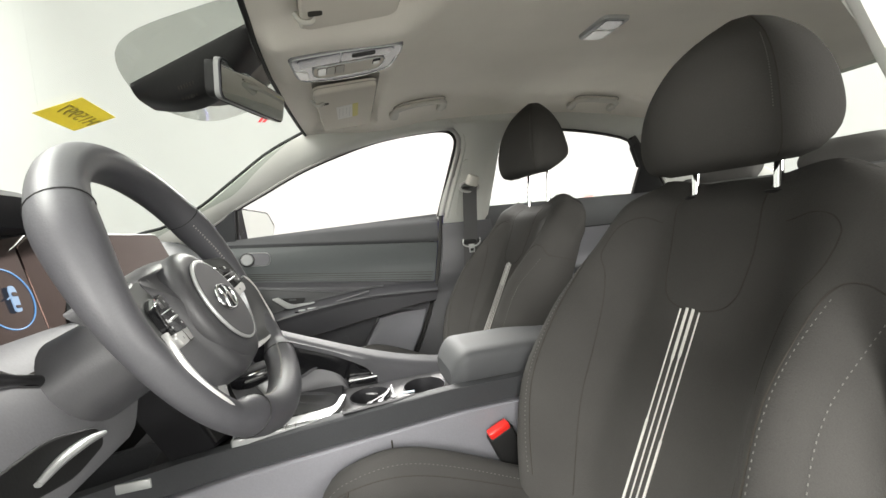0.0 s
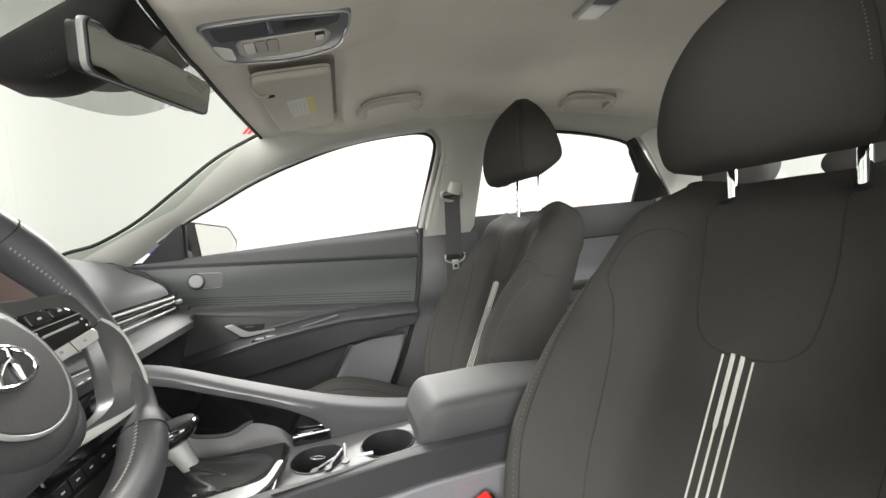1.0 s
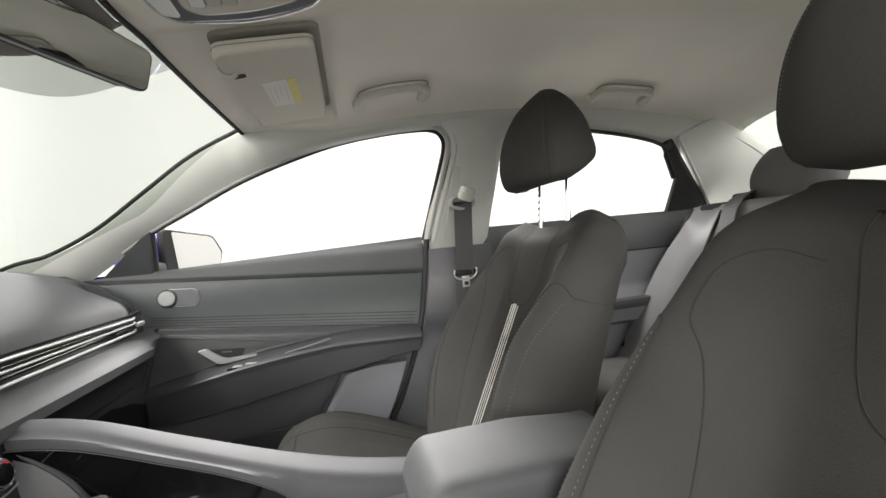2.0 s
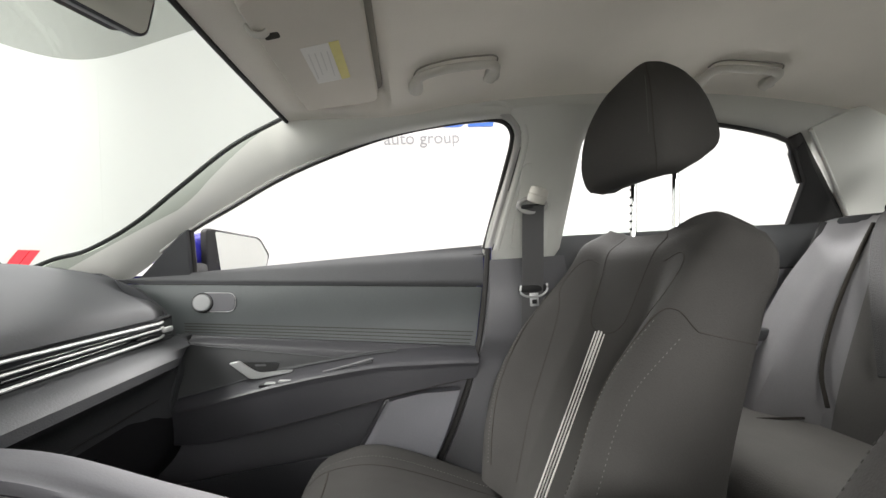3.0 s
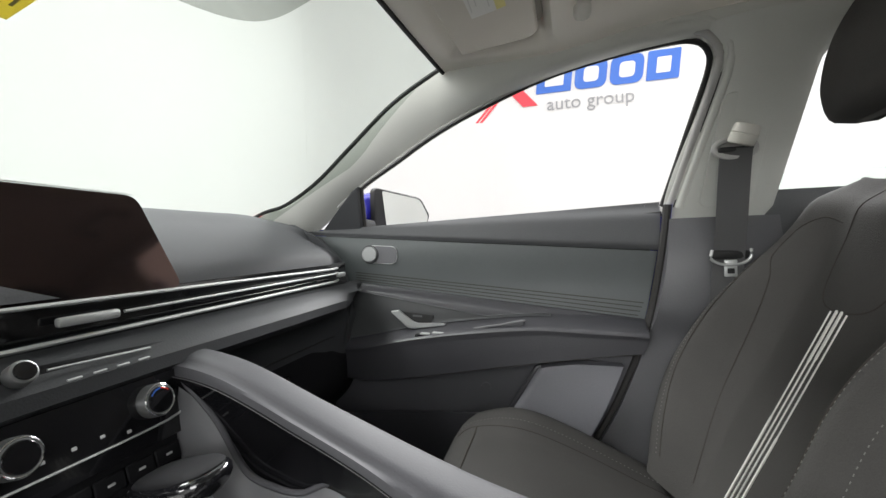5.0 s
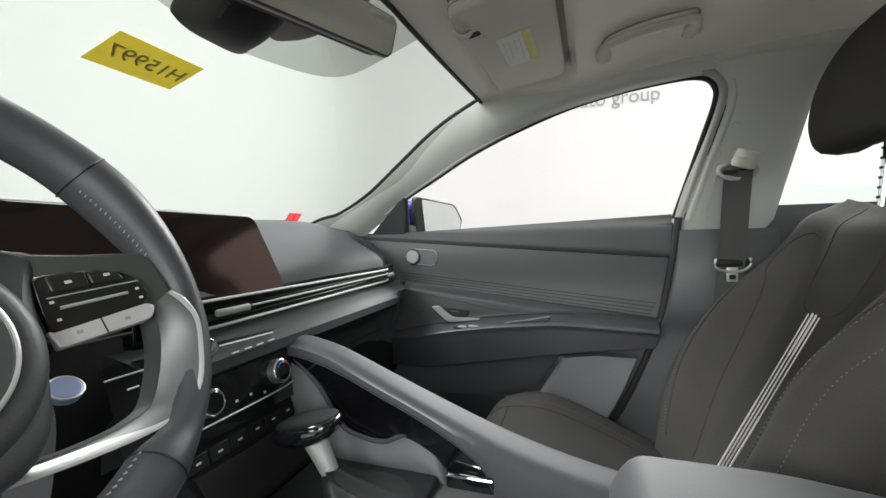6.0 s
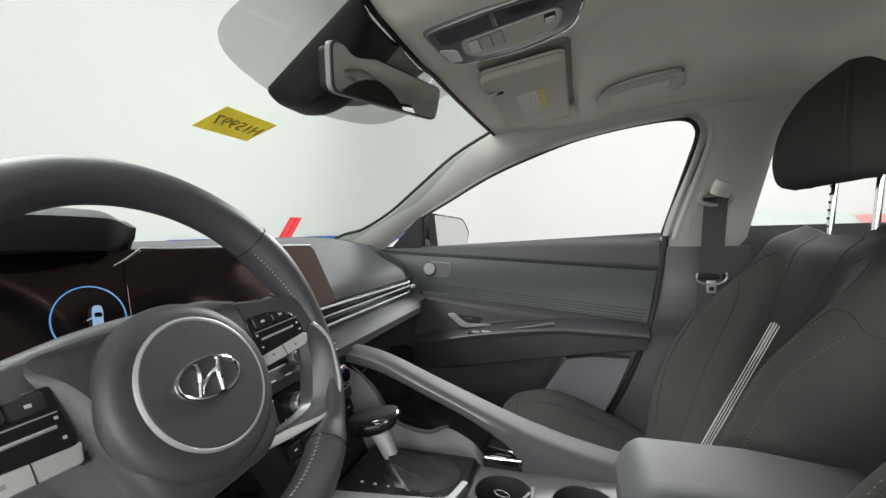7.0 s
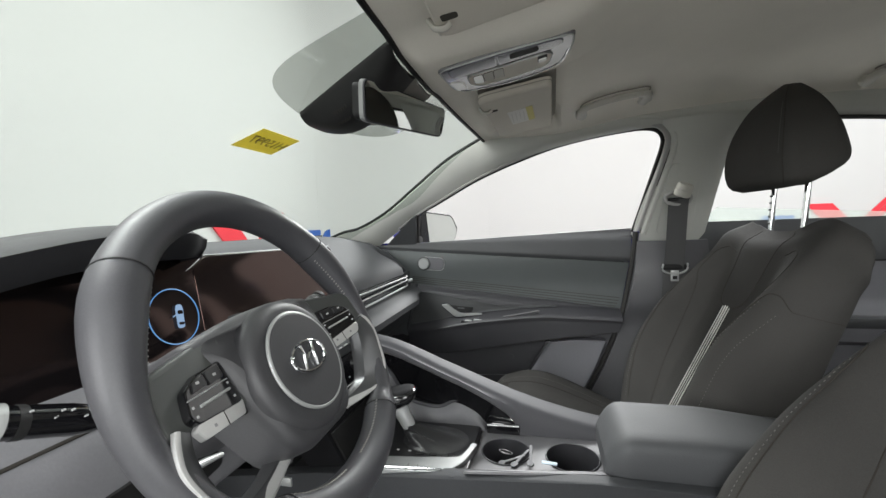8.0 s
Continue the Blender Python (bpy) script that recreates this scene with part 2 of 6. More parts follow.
            m = base.matrix_basis if base.type == "EMPTY" else m
        ob.matrix_parent_inverse = m.inverted() if parent.type == "EMPTY" else Matrix()
    return ob


def thing(name, at, label, category, group="", kind=""):
    ob = new(name)
    ob.empty_display_size = 0.05
    ob.matrix_basis = Matrix.Translation(at)
    return tagged(ob, label, category, group, kind)


def S(t):
    t = max(0.0, min(1.0, t))
    return t * t * (3 - 2 * t)


def lerp(a, b, t):
    return a + (b - a) * t


def curve(table, t):
    """Smooth value through a small table of (t, value)."""
    if t <= table[0][0]:
        return table[0][1]
    for k in range(len(table) - 1):
        (a, va), (b, vb) = table[k], table[k + 1]
        if t <= b:
            h = b - a
            s0 = (vb - va) / h
            m0 = s0 if k == 0 else (vb - table[k - 1][1]) / (b - table[k - 1][0])
            m1 = s0 if k + 2 >= len(table) else (table[k + 2][1] - va) / (table[k + 2][0] - a)
            u = (t - a) / h
            return (2 * u**3 - 3 * u**2 + 1) * va + (u**3 - 2 * u**2 + u) * h * m0 + (3 * u**2 - 2 * u**3) * vb + (u**3 - u**2) * h * m1
    return table[-1][1]


def smooth_line(pts, n):
    """A smooth line of n points through some control points."""
    pts = [Vector(p) for p in pts]
    d = [0.0]
    for a, b in zip(pts, pts[1:]):
        d.append(d[-1] + max(1e-6, (b - a).length))
    tabs = [[(d[k], p[i]) for k, p in enumerate(pts)] for i in range(3)]
    return [Vector([curve(tabs[i], d[-1] * j / (n - 1)) for i in range(3)]) for j in range(n)]


def loft(rings, closed=True, caps=True, loop=False):
    bm = bmesh.new()
    rows = [[bm.verts.new(p) for p in r] for r in rings]
    n = len(rows[0])
    pairs = list(zip(rows, rows[1:])) + ([(rows[-1], rows[0])] if loop else [])
    for a, b in pairs:
        for k in range(n if closed else n - 1):
            j = (k + 1) % n
            bm.faces.new((a[k], a[j], b[j], b[k]))
    if caps and closed and not loop:
        bm.faces.new(rows[0])
        bm.faces.new(rows[-1])
    return bm


def sheet(f, nu, nv, off=None):
    """A sheet of points f(u, v), u and v from 0 to 1; off: a vector, or a function of u and v, that gives its thickness."""
    bm = bmesh.new()
    pts = [[Vector(f(i / nu, j / nv)) for j in range(nv + 1)] for i in range(nu + 1)]
    top = [[bm.verts.new(p) for p in r] for r in pts]
    for i in range(nu):
        for j in range(nv):
            bm.faces.new((top[i][j], top[i + 1][j], top[i + 1][j + 1], top[i][j + 1]))
    if off is not None:
        o = off if callable(off) else (lambda u, v: Vector(off))
        low = [[bm.verts.new(pts[i][j] + Vector(o(i / nu, j / nv))) for j in range(nv + 1)] for i in range(nu + 1)]
        for i in range(nu):
            for j in range(nv):
                bm.faces.new((low[i][j], low[i][j + 1], low[i + 1][j + 1], low[i + 1][j]))
        for i in range(nu):
            bm.faces.new((top[i][0], low[i][0], low[i + 1][0], top[i + 1][0]))
            bm.faces.new((top[i][nv], top[i + 1][nv], low[i + 1][nv], low[i][nv]))
        for j in range(nv):
            bm.faces.new((top[0][j], top[0][j + 1], low[0][j + 1], low[0][j]))
            bm.faces.new((top[nu][j], low[nu][j], low[nu][j + 1], top[nu][j + 1]))
    return bm


def tube(pts, r, n=10, closed=False, flat=1.0, up=(0, 0, 1), bm=None):
    """A round or flattened bar along points; r: a radius or one for each point. flat: the radius along up, as a share of r."""
    pts = [Vector(p) for p in pts]
    m = len(pts)
    rings = []
    for k, p in enumerate(pts):
        d = (pts[(k + 1) % m] - pts[k - 1]) if closed else (pts[min(k + 1, m - 1)] - pts[max(k - 1, 0)])
        d.normalize()
        w = Vector(up)
        w = (w - d * w.dot(d))
        if w.length < 1e-4:
            w = d.orthogonal()
        w.normalize()
        s = d.cross(w)
        rr = r[k] if isinstance(r, (list, tuple)) else r
        rings.append([p + rr * (math.cos(a) * s + flat * math.sin(a) * w) for a in (2 * math.pi * i / n for i in range(n))])
    made = loft(rings, True, not closed, closed)
    if bm is None:
        return made
    me = bpy.data.meshes.new("join")
    made.to_mesh(me)
    made.free()
    bm.from_mesh(me)
    bpy.data.meshes.remove(me)
    return bm


def rbox(lo, hi, r=0.004, seg=2, m=None):
    """A box with rounded edges, from corner to corner, moved by m."""
    bm = bmesh.new()
    bmesh.ops.create_cube(bm, size=1)
    lo, hi = Vector(lo), Vector(hi)
    for v in bm.verts:
        v.co = Vector([lo[i] + (hi[i] - lo[i]) * (v.co[i] + 0.5) for i in range(3)])
    r = min(r, 0.49 * min(hi[i] - lo[i] for i in range(3)))
    bmesh.ops.bevel(bm, geom=bm.edges, offset=r, segments=seg, affect="EDGES", profile=0.5)
    if m is not None:
        bm.transform(m)
    return bm


def round_poly(pts, r, seg=5):
    """The corners of a flat outline rounded off. pts: (a, b) pairs; r: one radius, or one for each."""
    out = []
    n = len(pts)
    for k in range(n):
        p, a, b = Vector(pts[k]), Vector(pts[k - 1]), Vector(pts[(k + 1) % n])
        rk = r[k] if isinstance(r, (list, tuple)) else r
        d1, d2 = (a - p), (b - p)
        c = min(rk, 0.45 * d1.length, 0.45 * d2.length)
        p1, p2 = p + d1.normalized() * c, p + d2.normalized() * c
        for j in range(seg + 1):
            t = j / seg
            out.append((1 - t) ** 2 * p1 + 2 * t * (1 - t) * p + t * t * p2)
    return out


def slab(outline, place, depth, bevel=0.0, seg=2):
    """A flat outline (a, b) set by place(a, b, c), c from 0 to depth, with a bevelled front edge."""
    bm = bmesh.new()
    outline = [Vector(p) for p in outline]
    mid = sum(outline, Vector((0, 0))) / len(outline)
    levels = [(0.0, 0.0)]
    if bevel:
        for j in range(seg + 1):
            a = 0.5 * math.pi * j / seg
            levels.append((depth - bevel + bevel * math.sin(a), bevel * (1 - math.cos(a))))
    else:
        levels.append((depth, 0.0))
    rows = []
    for c, inset in levels:
        row = []
        for k, p in enumerate(outline):
            d = mid - p
            row.append(bm.verts.new(place(*(p + d.normalized() * min(inset, d.length * 0.9)), c)))
        rows.append(row)
    n = len(outline)
    for a, b in zip(rows, rows[1:]):
        for k in range(n):
            bm.faces.new((a[k], a[(k + 1) % n], b[(k + 1) % n], b[k]))
    bm.faces.new(rows[0])
    bm.faces.new(rows[-1])
    return bm


def frame_of(o, a, b):
    """A placing function: origin, first axis, second axis; the third is their cross product."""
    o, a, b = Vector(o), Vector(a).normalized(), Vector(b)
    b = (b - a * b.dot(a)).normalized()
    c = a.cross(b)
    return lambda x, y, z=0.0: o + a * x + b * y + c * z


def strip(pts, widths, normal, lift=0.001, thick=0.0012):
    """A thin flat band along points, raised off the surface along normal(k)."""
    pts = [Vector(p) for p in pts]
    rings = []
    for k, p in enumerate(pts):
        d = (pts[min(k + 1, len(pts) - 1)] - pts[max(k - 1, 0)]).normalized()
        nn = Vector(normal(k) if callable(normal) else normal).normalized()
        s = d.cross(nn).normalized()
        w = (widths[k] if isinstance(widths, (list, tuple)) else widths) / 2
        rings.append([p + s * w + nn * (lift - 0.003), p - s * w + nn * (lift - 0.003), p - s * w + nn * (lift + thick), p + s * w + nn * (lift + thick)])
    return loft(rings)


def disc(o, normal, r, depth, bevel=0.0, n=32, ry=None, up=(0, 0, 1)):
    """A round or oval button, from its foot at o along normal."""
    nn = Vector(normal).normalized()
    a = Vector(up).cross(nn)
    a = a.normalized() if a.length > 1e-4 else nn.orthogonal().normalized()
    pl = frame_of(o, a, nn.cross(a))
    ry = ry or r
    return slab([(r * math.cos(t), ry * math.sin(t)) for t in (2 * math.pi * k / n for k in range(n))], pl, depth, bevel)


def ring(o, normal, r, tube_r, n=48, ry=None, up=(0, 0, 1), flat=1.0):
    nn = Vector(normal).normalized()
    a = Vector(up).cross(nn)
    a = a.normalized() if a.length > 1e-4 else nn.orthogonal().normalized()
    b = nn.cross(a)
    ry = ry or r
    return tube([Vector(o) + a * r * math.cos(t) + b * ry * math.sin(t) for t in (2 * math.pi * k / n for k in range(n))], tube_r, 8, True, flat, nn)

# ---- the booth ----
def wall_slab(name, lo, hi, material):
    return tagged(part(name, rbox(lo, hi, 0.0005, 1), material, smooth=False), "plain bright white painted booth wall", "wall", kind="structure")


tagged(part("floor", rbox((-2.7, -5.7, -0.1), (6.2, 5.7, 0.0), 0.01, 1), FLOOR, smooth=False), "smooth light grey painted booth floor", "floor", kind="structure")
wall_slab("wall_front", (-2.7, -5.5, 0.0), (-2.5, 3.7, 4.6), WALL)
wall_slab("wall_rear", (6.0, -5.5, 0.0), (6.2, 4.1, 4.6), WALL)
wall_slab("wall_right", (-0.7, 5.5, 0.0), (4.6, 5.7, 4.6), WALL)
for cx, cy, r, g in ((-0.7, 3.7, 1.8, -1), (4.6, 4.1, 1.4, 1)):
    bend = [(cx + g * r * math.cos(radians(90 * k / 24)), cy + r * math.sin(radians(90 * k / 24))) for k in range(25)]
    tagged(part("wall_corner", loft([[(x, y, 0), (x, y, 4.6), (x + 0.2 * g, y + 0.2, 4.6), (x + 0.2 * g, y + 0.2, 0)] for x, y in bend]), WALL), "rounded white corner between the booth walls", "wall", kind="structure")
wall_slab("wall_left", (-2.7, -5.7, 0.0), (6.2, -5.5, 4.6), DIM_WALL)
tagged(part("ceiling", rbox((-2.7, -5.7, 4.6), (6.2, 5.7, 4.7), 0.01, 1), GREY_WALL, smooth=False), "plain white booth ceiling", "ceiling", kind="structure")


# ---- roof, pillars and glass of the car ----
def roof_z(x, y):
    """The underside of the headliner."""
    c = curve([(-0.12, 1.372), (0.0, 1.39), (0.12, 1.406), (0.3, 1.444), (0.65, 1.466), (1.0, 1.456), (1.3, 1.415), (1.5, 1.365)], x)
    a = abs(y)
    hollow = S((x + 0.05) / 0.025) * (1 - S((x - 0.134) / 0.02)) * S((a - (0.095 if y > 0 else 0.165)) / 0.02) * (1 - S((a - 0.488) / 0.02))
    bulge = 0.026 * (1 - S((abs(y + 0.04) - 0.075) / 0.075)) * (1 - S((x - 0.13) / 0.12)) * S((x + 0.115) / 0.05)
    z = c - bulge - lerp(0.014, 0.07, S((x + 0.1) / 0.35)) * min(1.0, a / 0.545) ** lerp(2.5, 5, S((x + 0.1) / 0.3))
    return z + hollow * max(0.0, 1.393 + 0.17 * x - z)


def header_x(y):
    return -0.1 + 0.03 * (y / 0.545) ** 2


def liner(u, v):
    y = lerp(-0.545, 0.545, v)
    x = lerp(header_x(y), 1.47 - 0.05 * (y / 0.545) ** 2, u)
    return (x, y, roof_z(x, y))


tagged(part("headliner", sheet(liner, 170, 130, (0, 0, 0.03)), LINER), "beige-grey woven cloth headliner of the car roof", "headliner", kind="structure")


def glass_top(x):
    """Height of the upper edge of the side windows along the car."""
    return curve([(-0.5, 1.04), (-0.42, 1.088), (-0.32, 1.148), (-0.232, 1.19), (-0.11, 1.248), (0.01, 1.292), (0.16, 1.334), (0.33, 1.356), (0.6, 1.361), (0.82, 1.352), (1.0, 1.334), (1.158, 1.304), (1.3, 1.26), (1.45, 1.2)], x)


def glass_y(z):
    """How far out the side glass stands at a height."""
    return 0.69 - (z - 1.08) * 0.481


def screen_z(x, y):
    d = max(0.0, header_x(y) - x)
    return 1.37 - 0.30 * d - 0.10 * d * d - (abs(y) / 0.58) ** 2.4 * min(0.105, 0.42 * d)


def pillar_inner(x):
    """Edge of the trim towards the windscreen, or towards the headliner behind it."""
    if x < -0.07:
        y = lerp(0.545, 0.635, S((-0.07 - x) / 0.6))
        return Vector((x, y, curve([(-0.66, 1.07), (-0.6, 1.092), (-0.53, 1.106), (-0.418, 1.157), (-0.305, 1.232), (-0.19, 1.31), (-0.07, 1.37)], x)))
    y = lerp(0.545, 0.525, S((x + 0.07) / 0.2))
    return Vector((x, y, roof_z(x, y) + 0.004))


def pillar_outer(x):
    z = glass_top(x)
    return Vector((x, glass_y(z) + 0.004, z))


def side_trim(sign, x0, x1, n, name, label, material):
    def f(u, v):
        s = lerp(x0, x1, u)
        a = pillar_inner(s)
        b = pillar_outer(s + 0.06 * S((-0.05 - s) / 0.3) + 0.0)
        p = a.lerp(b, v)
        out = 0.018 * math.sin(math.pi * v) * (1 if s > -0.1 else 0.75)
        return (p.x, sign * (p.y - out * 0.8), p.z - out * 0.55 * lerp(0.3, 1.0, S((s + 0.25) / 0.2)))
    return tagged(part(name, sheet(f, n, 12, (0, sign * 0.03, 0.012)), material), label, "pillar trim", "pillar trims", "structure")


for sgn in (1, -1):
    side_trim(sgn, -0.66, 0.03, 40, "pillar_trim", "pale grey plastic trim of the sloping front pillar", PILLAR)
    side_trim(sgn, 0.03, 1.4, 50, "roof_rail_trim", "pale grey trim along the roof edge above the doors", PILLAR)

# windscreen and its black edge
def screen_point(u, v, lift=0.0):
    y = lerp(-1, 1, v)
    w = lerp(0.555, 0.64, u)
    y *= w
    x = lerp(header_x(y) - 0.004, -0.9 + 0.26 * (y / 0.64) ** 2, u)
    return (x, y, screen_z(x, y) + lift)


pane = part("windscreen", sheet(lambda u, v: screen_point(u, v, 0.012), 24, 30), WIND_GLASS)
pane.visible_shadow = False
tagged(pane, "clear faintly green windscreen with a yellow sticker", "windscreen", kind="structure")


def frit_edge(v):
    y = lerp(-0.55, 0.55, v)
    return (header_x(y) - 0.003, y, roof_z(header_x(y), y) - 0.001)


tagged(part("windscreen_seal", tube([frit_edge(k / 40) for k in range(41)], 0.0045, 8), BLACK), "black edge band between windscreen and headliner", "seal", kind="structure")
for sgn in (1, -1):
    pts = [pillar_inner(-0.66 + 0.59 * k / 30) for k in range(31)]
    tagged(part("windscreen_side_seal", tube([(p.x - 0.004, sgn * (p.y + 0.003), p.z + 0.006) for p in pts], 0.005, 8), BLACK), "black seal between windscreen and front pillar trim", "seal", "windscreen seals", "structure")


# rear window and the panels round it
def rear_point(u, v):
    y = lerp(-1, 1, v) * lerp(0.53, 0.58, u)
    return (lerp(1.43, 2.0, u) - 0.05 * (y / 0.55) ** 2, y, lerp(1.375, 1.12, u) - 0.035 * (y / 0.55) ** 2 * (1 - u))


pane = part("rear_window", sheet(rear_point, 12, 16), REAR_GLASS)
pane.visible_shadow = False
tagged(pane, "sloping tinted rear window of the car", "rear window", kind="structure")
tagged(part("parcel_shelf", rbox((1.3, -0.6, 1.06), (2.02, 0.6, 1.1), 0.012), DASH), "dark cloth parcel shelf behind the rear seat", "parcel shelf", kind="structure")
for sgn in (1, -1):
    def c_panel(u, v):
        a = Vector((lerp(1.19, 1.412, v), 0, lerp(1.322, 1.092, v)))
        a.y = glass_y(a.z) - 0.03 + 0.01 * v
        b = Vector((lerp(1.4, 1.97, v), lerp(0.535, 0.6, v), lerp(1.376, 1.108, v)))
        p = a.lerp(b, u)
        return (p.x, sgn * (p.y - 0.028 * math.sin(math.pi * u)), p.z + 0.012 * math.sin(math.pi * u))
    tagged(part("rear_pillar_trim", sheet(c_panel, 24, 14, (0, sgn * 0.02, 0.01)), PILLAR), "pale grey plastic trim of the rear roof pillar", "pillar trim", "pillar trims", "structure")
    line = [c_panel(0.55 + 0.1 * math.sin(3 * k / 20), 0.22 + 0.5 * k / 20) for k in range(21)]
    tagged(part("pillar_crease", tube([(x, y, z - 0.001) for x, y, z in line], [0.0025 * math.sin(math.pi * (0.06 + 0.88 * k / 20)) for k in range(21)], 6), FRAME_EDGE), "moulded crease in the rear pillar trim", "trim", "pillar creases", "structure")


# ---- the passenger's front door ----
def belt_z(x):
    return 1.05 + 0.041 * (x + 0.35)


def trim_line(x):
    return 0.998 - 0.07 * x


def crease_line(x):
    return 0.864 - 0.117 * x


def rest_top(x):
    return curve([(-0.5, 0.735), (-0.353, 0.757), (-0.154, 0.795), (0.078, 0.82), (0.2, 0.818), (0.4, 0.81)], x)


def rest_low(x):
    return curve([(-0.5, 0.65), (-0.25, 0.668), (-0.103, 0.69), (0.1, 0.724), (0.284, 0.75), (0.4, 0.759)], x)


def door_y(x, z):
    """Inner surface of the door trim."""
    y = curve([(0.4, 0.66), (0.75, 0.665), (0.83, 0.668), (0.9, 0.676), (0.99, 0.674), (1.03, 0.682), (1.07, 0.697)], z)
    zt, zl, zc = rest_top(x), rest_low(x), crease_line(x)
    ledge = 0.018 * S((zc - z) / 0.02) * S((z - zt + 0.02) / 0.03)
    y -= ledge
    y -= 0.07 * S((zt + 0.014 - z) / 0.028) * S((z - zl) / 0.014) * S((x + 0.52) / 0.25)
    y -= 0.006 * S((trim_line(x) + 0.006 - z) / -0.02 + 1) * S((z - trim_line(x)) / 0.012)
    y += 0.012 * S((z - 1.045) / 0.03)
    return y


def door_rear(z):
    return curve([(0.4, 0.12), (0.47, 0.165), (0.55, 0.216), (0.65, 0.268), (0.8, 0.325), (0.95, 0.356), (1.1, 0.374)], z)


def door_sheet(zlow, zhigh, nv, back=0.02, x0=-0.52, trim=0.0):
    def f(u, v):
        xg = lerp(x0, 0.37, u)
        z = lerp(zlow(xg), zhigh(xg), v)
        x = lerp(x0, door_rear(z) - trim, u)
        z = lerp(zlow(x), zhigh(x), v)
        return (x, door_y(x, z), z)
    return sheet(f, 80, nv, (0, back, 0))


door = thing("door_1", (0.0, 0.69, 0.4), "closed front passenger door with dark soft trim and silver handle", "car door", kind="structure")
def carrier_point(u, v):
    """Rows that follow the armrest's edges."""
    def levels(x):
        out = []
        top = crease_line(x) - 0.0015
        for z in (0.4, rest_low(x), rest_low(x) + 0.014, rest_top(x) - 0.014, rest_top(x) + 0.014, crease_line(x) - 0.02, top):
            out.append(min(top, max(z, out[-1] if out else z)))
        k = min(5, int(v * 6))
        return lerp(out[k], out[k + 1], v * 6 - k)
    z = levels(lerp(-0.52, 0.34, u))
    for _ in range(3):
        x = lerp(-0.52, door_rear(z), u)
        z = levels(x)
    return (x, door_y(x, z), z)


part("carrier", sheet(lambda u, v: carrier_point(u, lerp(1 / 6, 1, v)), 90, 60, (0, 0.02, 0)), DOOR_LOW, door, "dark grey moulded door trim with armrest")
part("lower_carrier", sheet(lambda u, v: carrier_point(u, v / 6), 90, 12, (0, 0.02, 0)), LOWER_DOOR, door, "lower door panel, its grey darkened for shade")
part("inlay", door_sheet(lambda x: crease_line(x), lambda x: trim_line(x) - 0.001, 20), DOOR_INLAY, door, "green-grey soft inlay with four pressed lines")
part("upper_trim", door_sheet(lambda x: trim_line(x) + 0.001, lambda x: belt_z(x), 16), DOOR_UP, door, "dark padded trim below the window")
for k in range(4):
    pts = []
    for j in range(41):
        x = lerp(-0.36, 0.318 + 0.004 * k, j / 40)
        z = crease_line(x) + 0.006 + 0.0095 * k - 0.003 * k * (1 - j / 40)
        pts.append((x, door_y(x, z) + 0.0005, z))
    part("pressed_line", tube(pts, 0.0012, 6), SEAM, door)
part("trim_gap", tube([(x, door_y(x, trim_line(x)) + 0.002, trim_line(x)) for x in [lerp(-0.45, 0.345, j / 40) for j in range(41)]], 0.0014, 6), BLACK, door)
part("rest_seam", tube([(x, door_y(x, rest_low(x) + 0.014) + 0.001, rest_low(x) + 0.0145) for x in [lerp(-0.2, 0.3, j / 40) for j in range(41)]], 0.0012, 6), SEAM, door)


def pocket_panel(u, v):
    z = lerp(0.45, rest_low(0.2) - 0.006, v)
    xl = 0.112 + (z - 0.735) * 0.62
    x = lerp(xl, door_rear(z) - 0.022, u)
    z = min(z, rest_low(x) - 0.004)
    return (x, 0.632 - 0.012 * S(u / 0.06) - 0.006 * math.sin(math.pi * v), z)


part("pocket_panel", sheet(pocket_panel, 24, 24, (0, 0.03, 0)), LOWER_GREY, door, "lighter grey lower panel beside the map pocket")
part("pocket_edge", tube([pocket_panel(0.0, k / 20) for k in range(21)], 0.006, 8), DOOR_LOW, door)


def pocket_rim(u):
    x = lerp(-0.45, 0.06, u)
    return (x, 0.61 + 0.008 * math.sin(3 * u), lerp(0.575, 0.615, u) + 0.004 * math.sin(math.pi * u))


part("pocket_wall", sheet(lambda u, v: Vector(pocket_rim(u)) + Vector((0, -0.008 * (1 - v), -0.2 * (1 - v))), 20, 6, (0, 0.008, 0)), DOOR_LOW, door, "dark map pocket wall")
part("speaker", disc((-0.02, 0.664, 0.655), (0, -1, 0), 0.012, 0.0015, 0.001), LOWER_DOOR, door)

# bezel, pull handle, lock tab, window switch
def bezel(u, v):
    x = lerp(-0.37, 0.135, u)
    z0, z1 = rest_top(x) + 0.012, crease_line(x) - 0.018 - 0.026 * u
    z = lerp(z0, max(z1, z0 + 0.004), v)
    return (x, door_y(x, z) - 0.003, z)


part("bezel", sheet(bezel, 40, 8, (0, 0.01, 0)), BEZEL, door, "dark satin bezel round the door handle")
part("bezel_edge", tube([Vector(bezel(k / 40, 1.0)) + Vector((0, -0.0015, 0)) for k in range(41)], 0.0016, 6), DOOR_UP, door)
part("bezel_edge", tube([Vector(bezel(k / 40, 0.0)) + Vector((0, -0.0015, 0)) for k in range(41)], 0.0016, 6), DOOR_UP, door)
part("handle_cup", slab(round_poly([(-0.226, 0.836), (-0.138, 0.828), (-0.15, 0.804), (-0.19, 0.802)], 0.006, 4), lambda a, b, c: Vector((a, door_y(a, b) - 0.0015 - c, b)), 0.004, 0.001), BLACK, door, "recessed black handle cup")
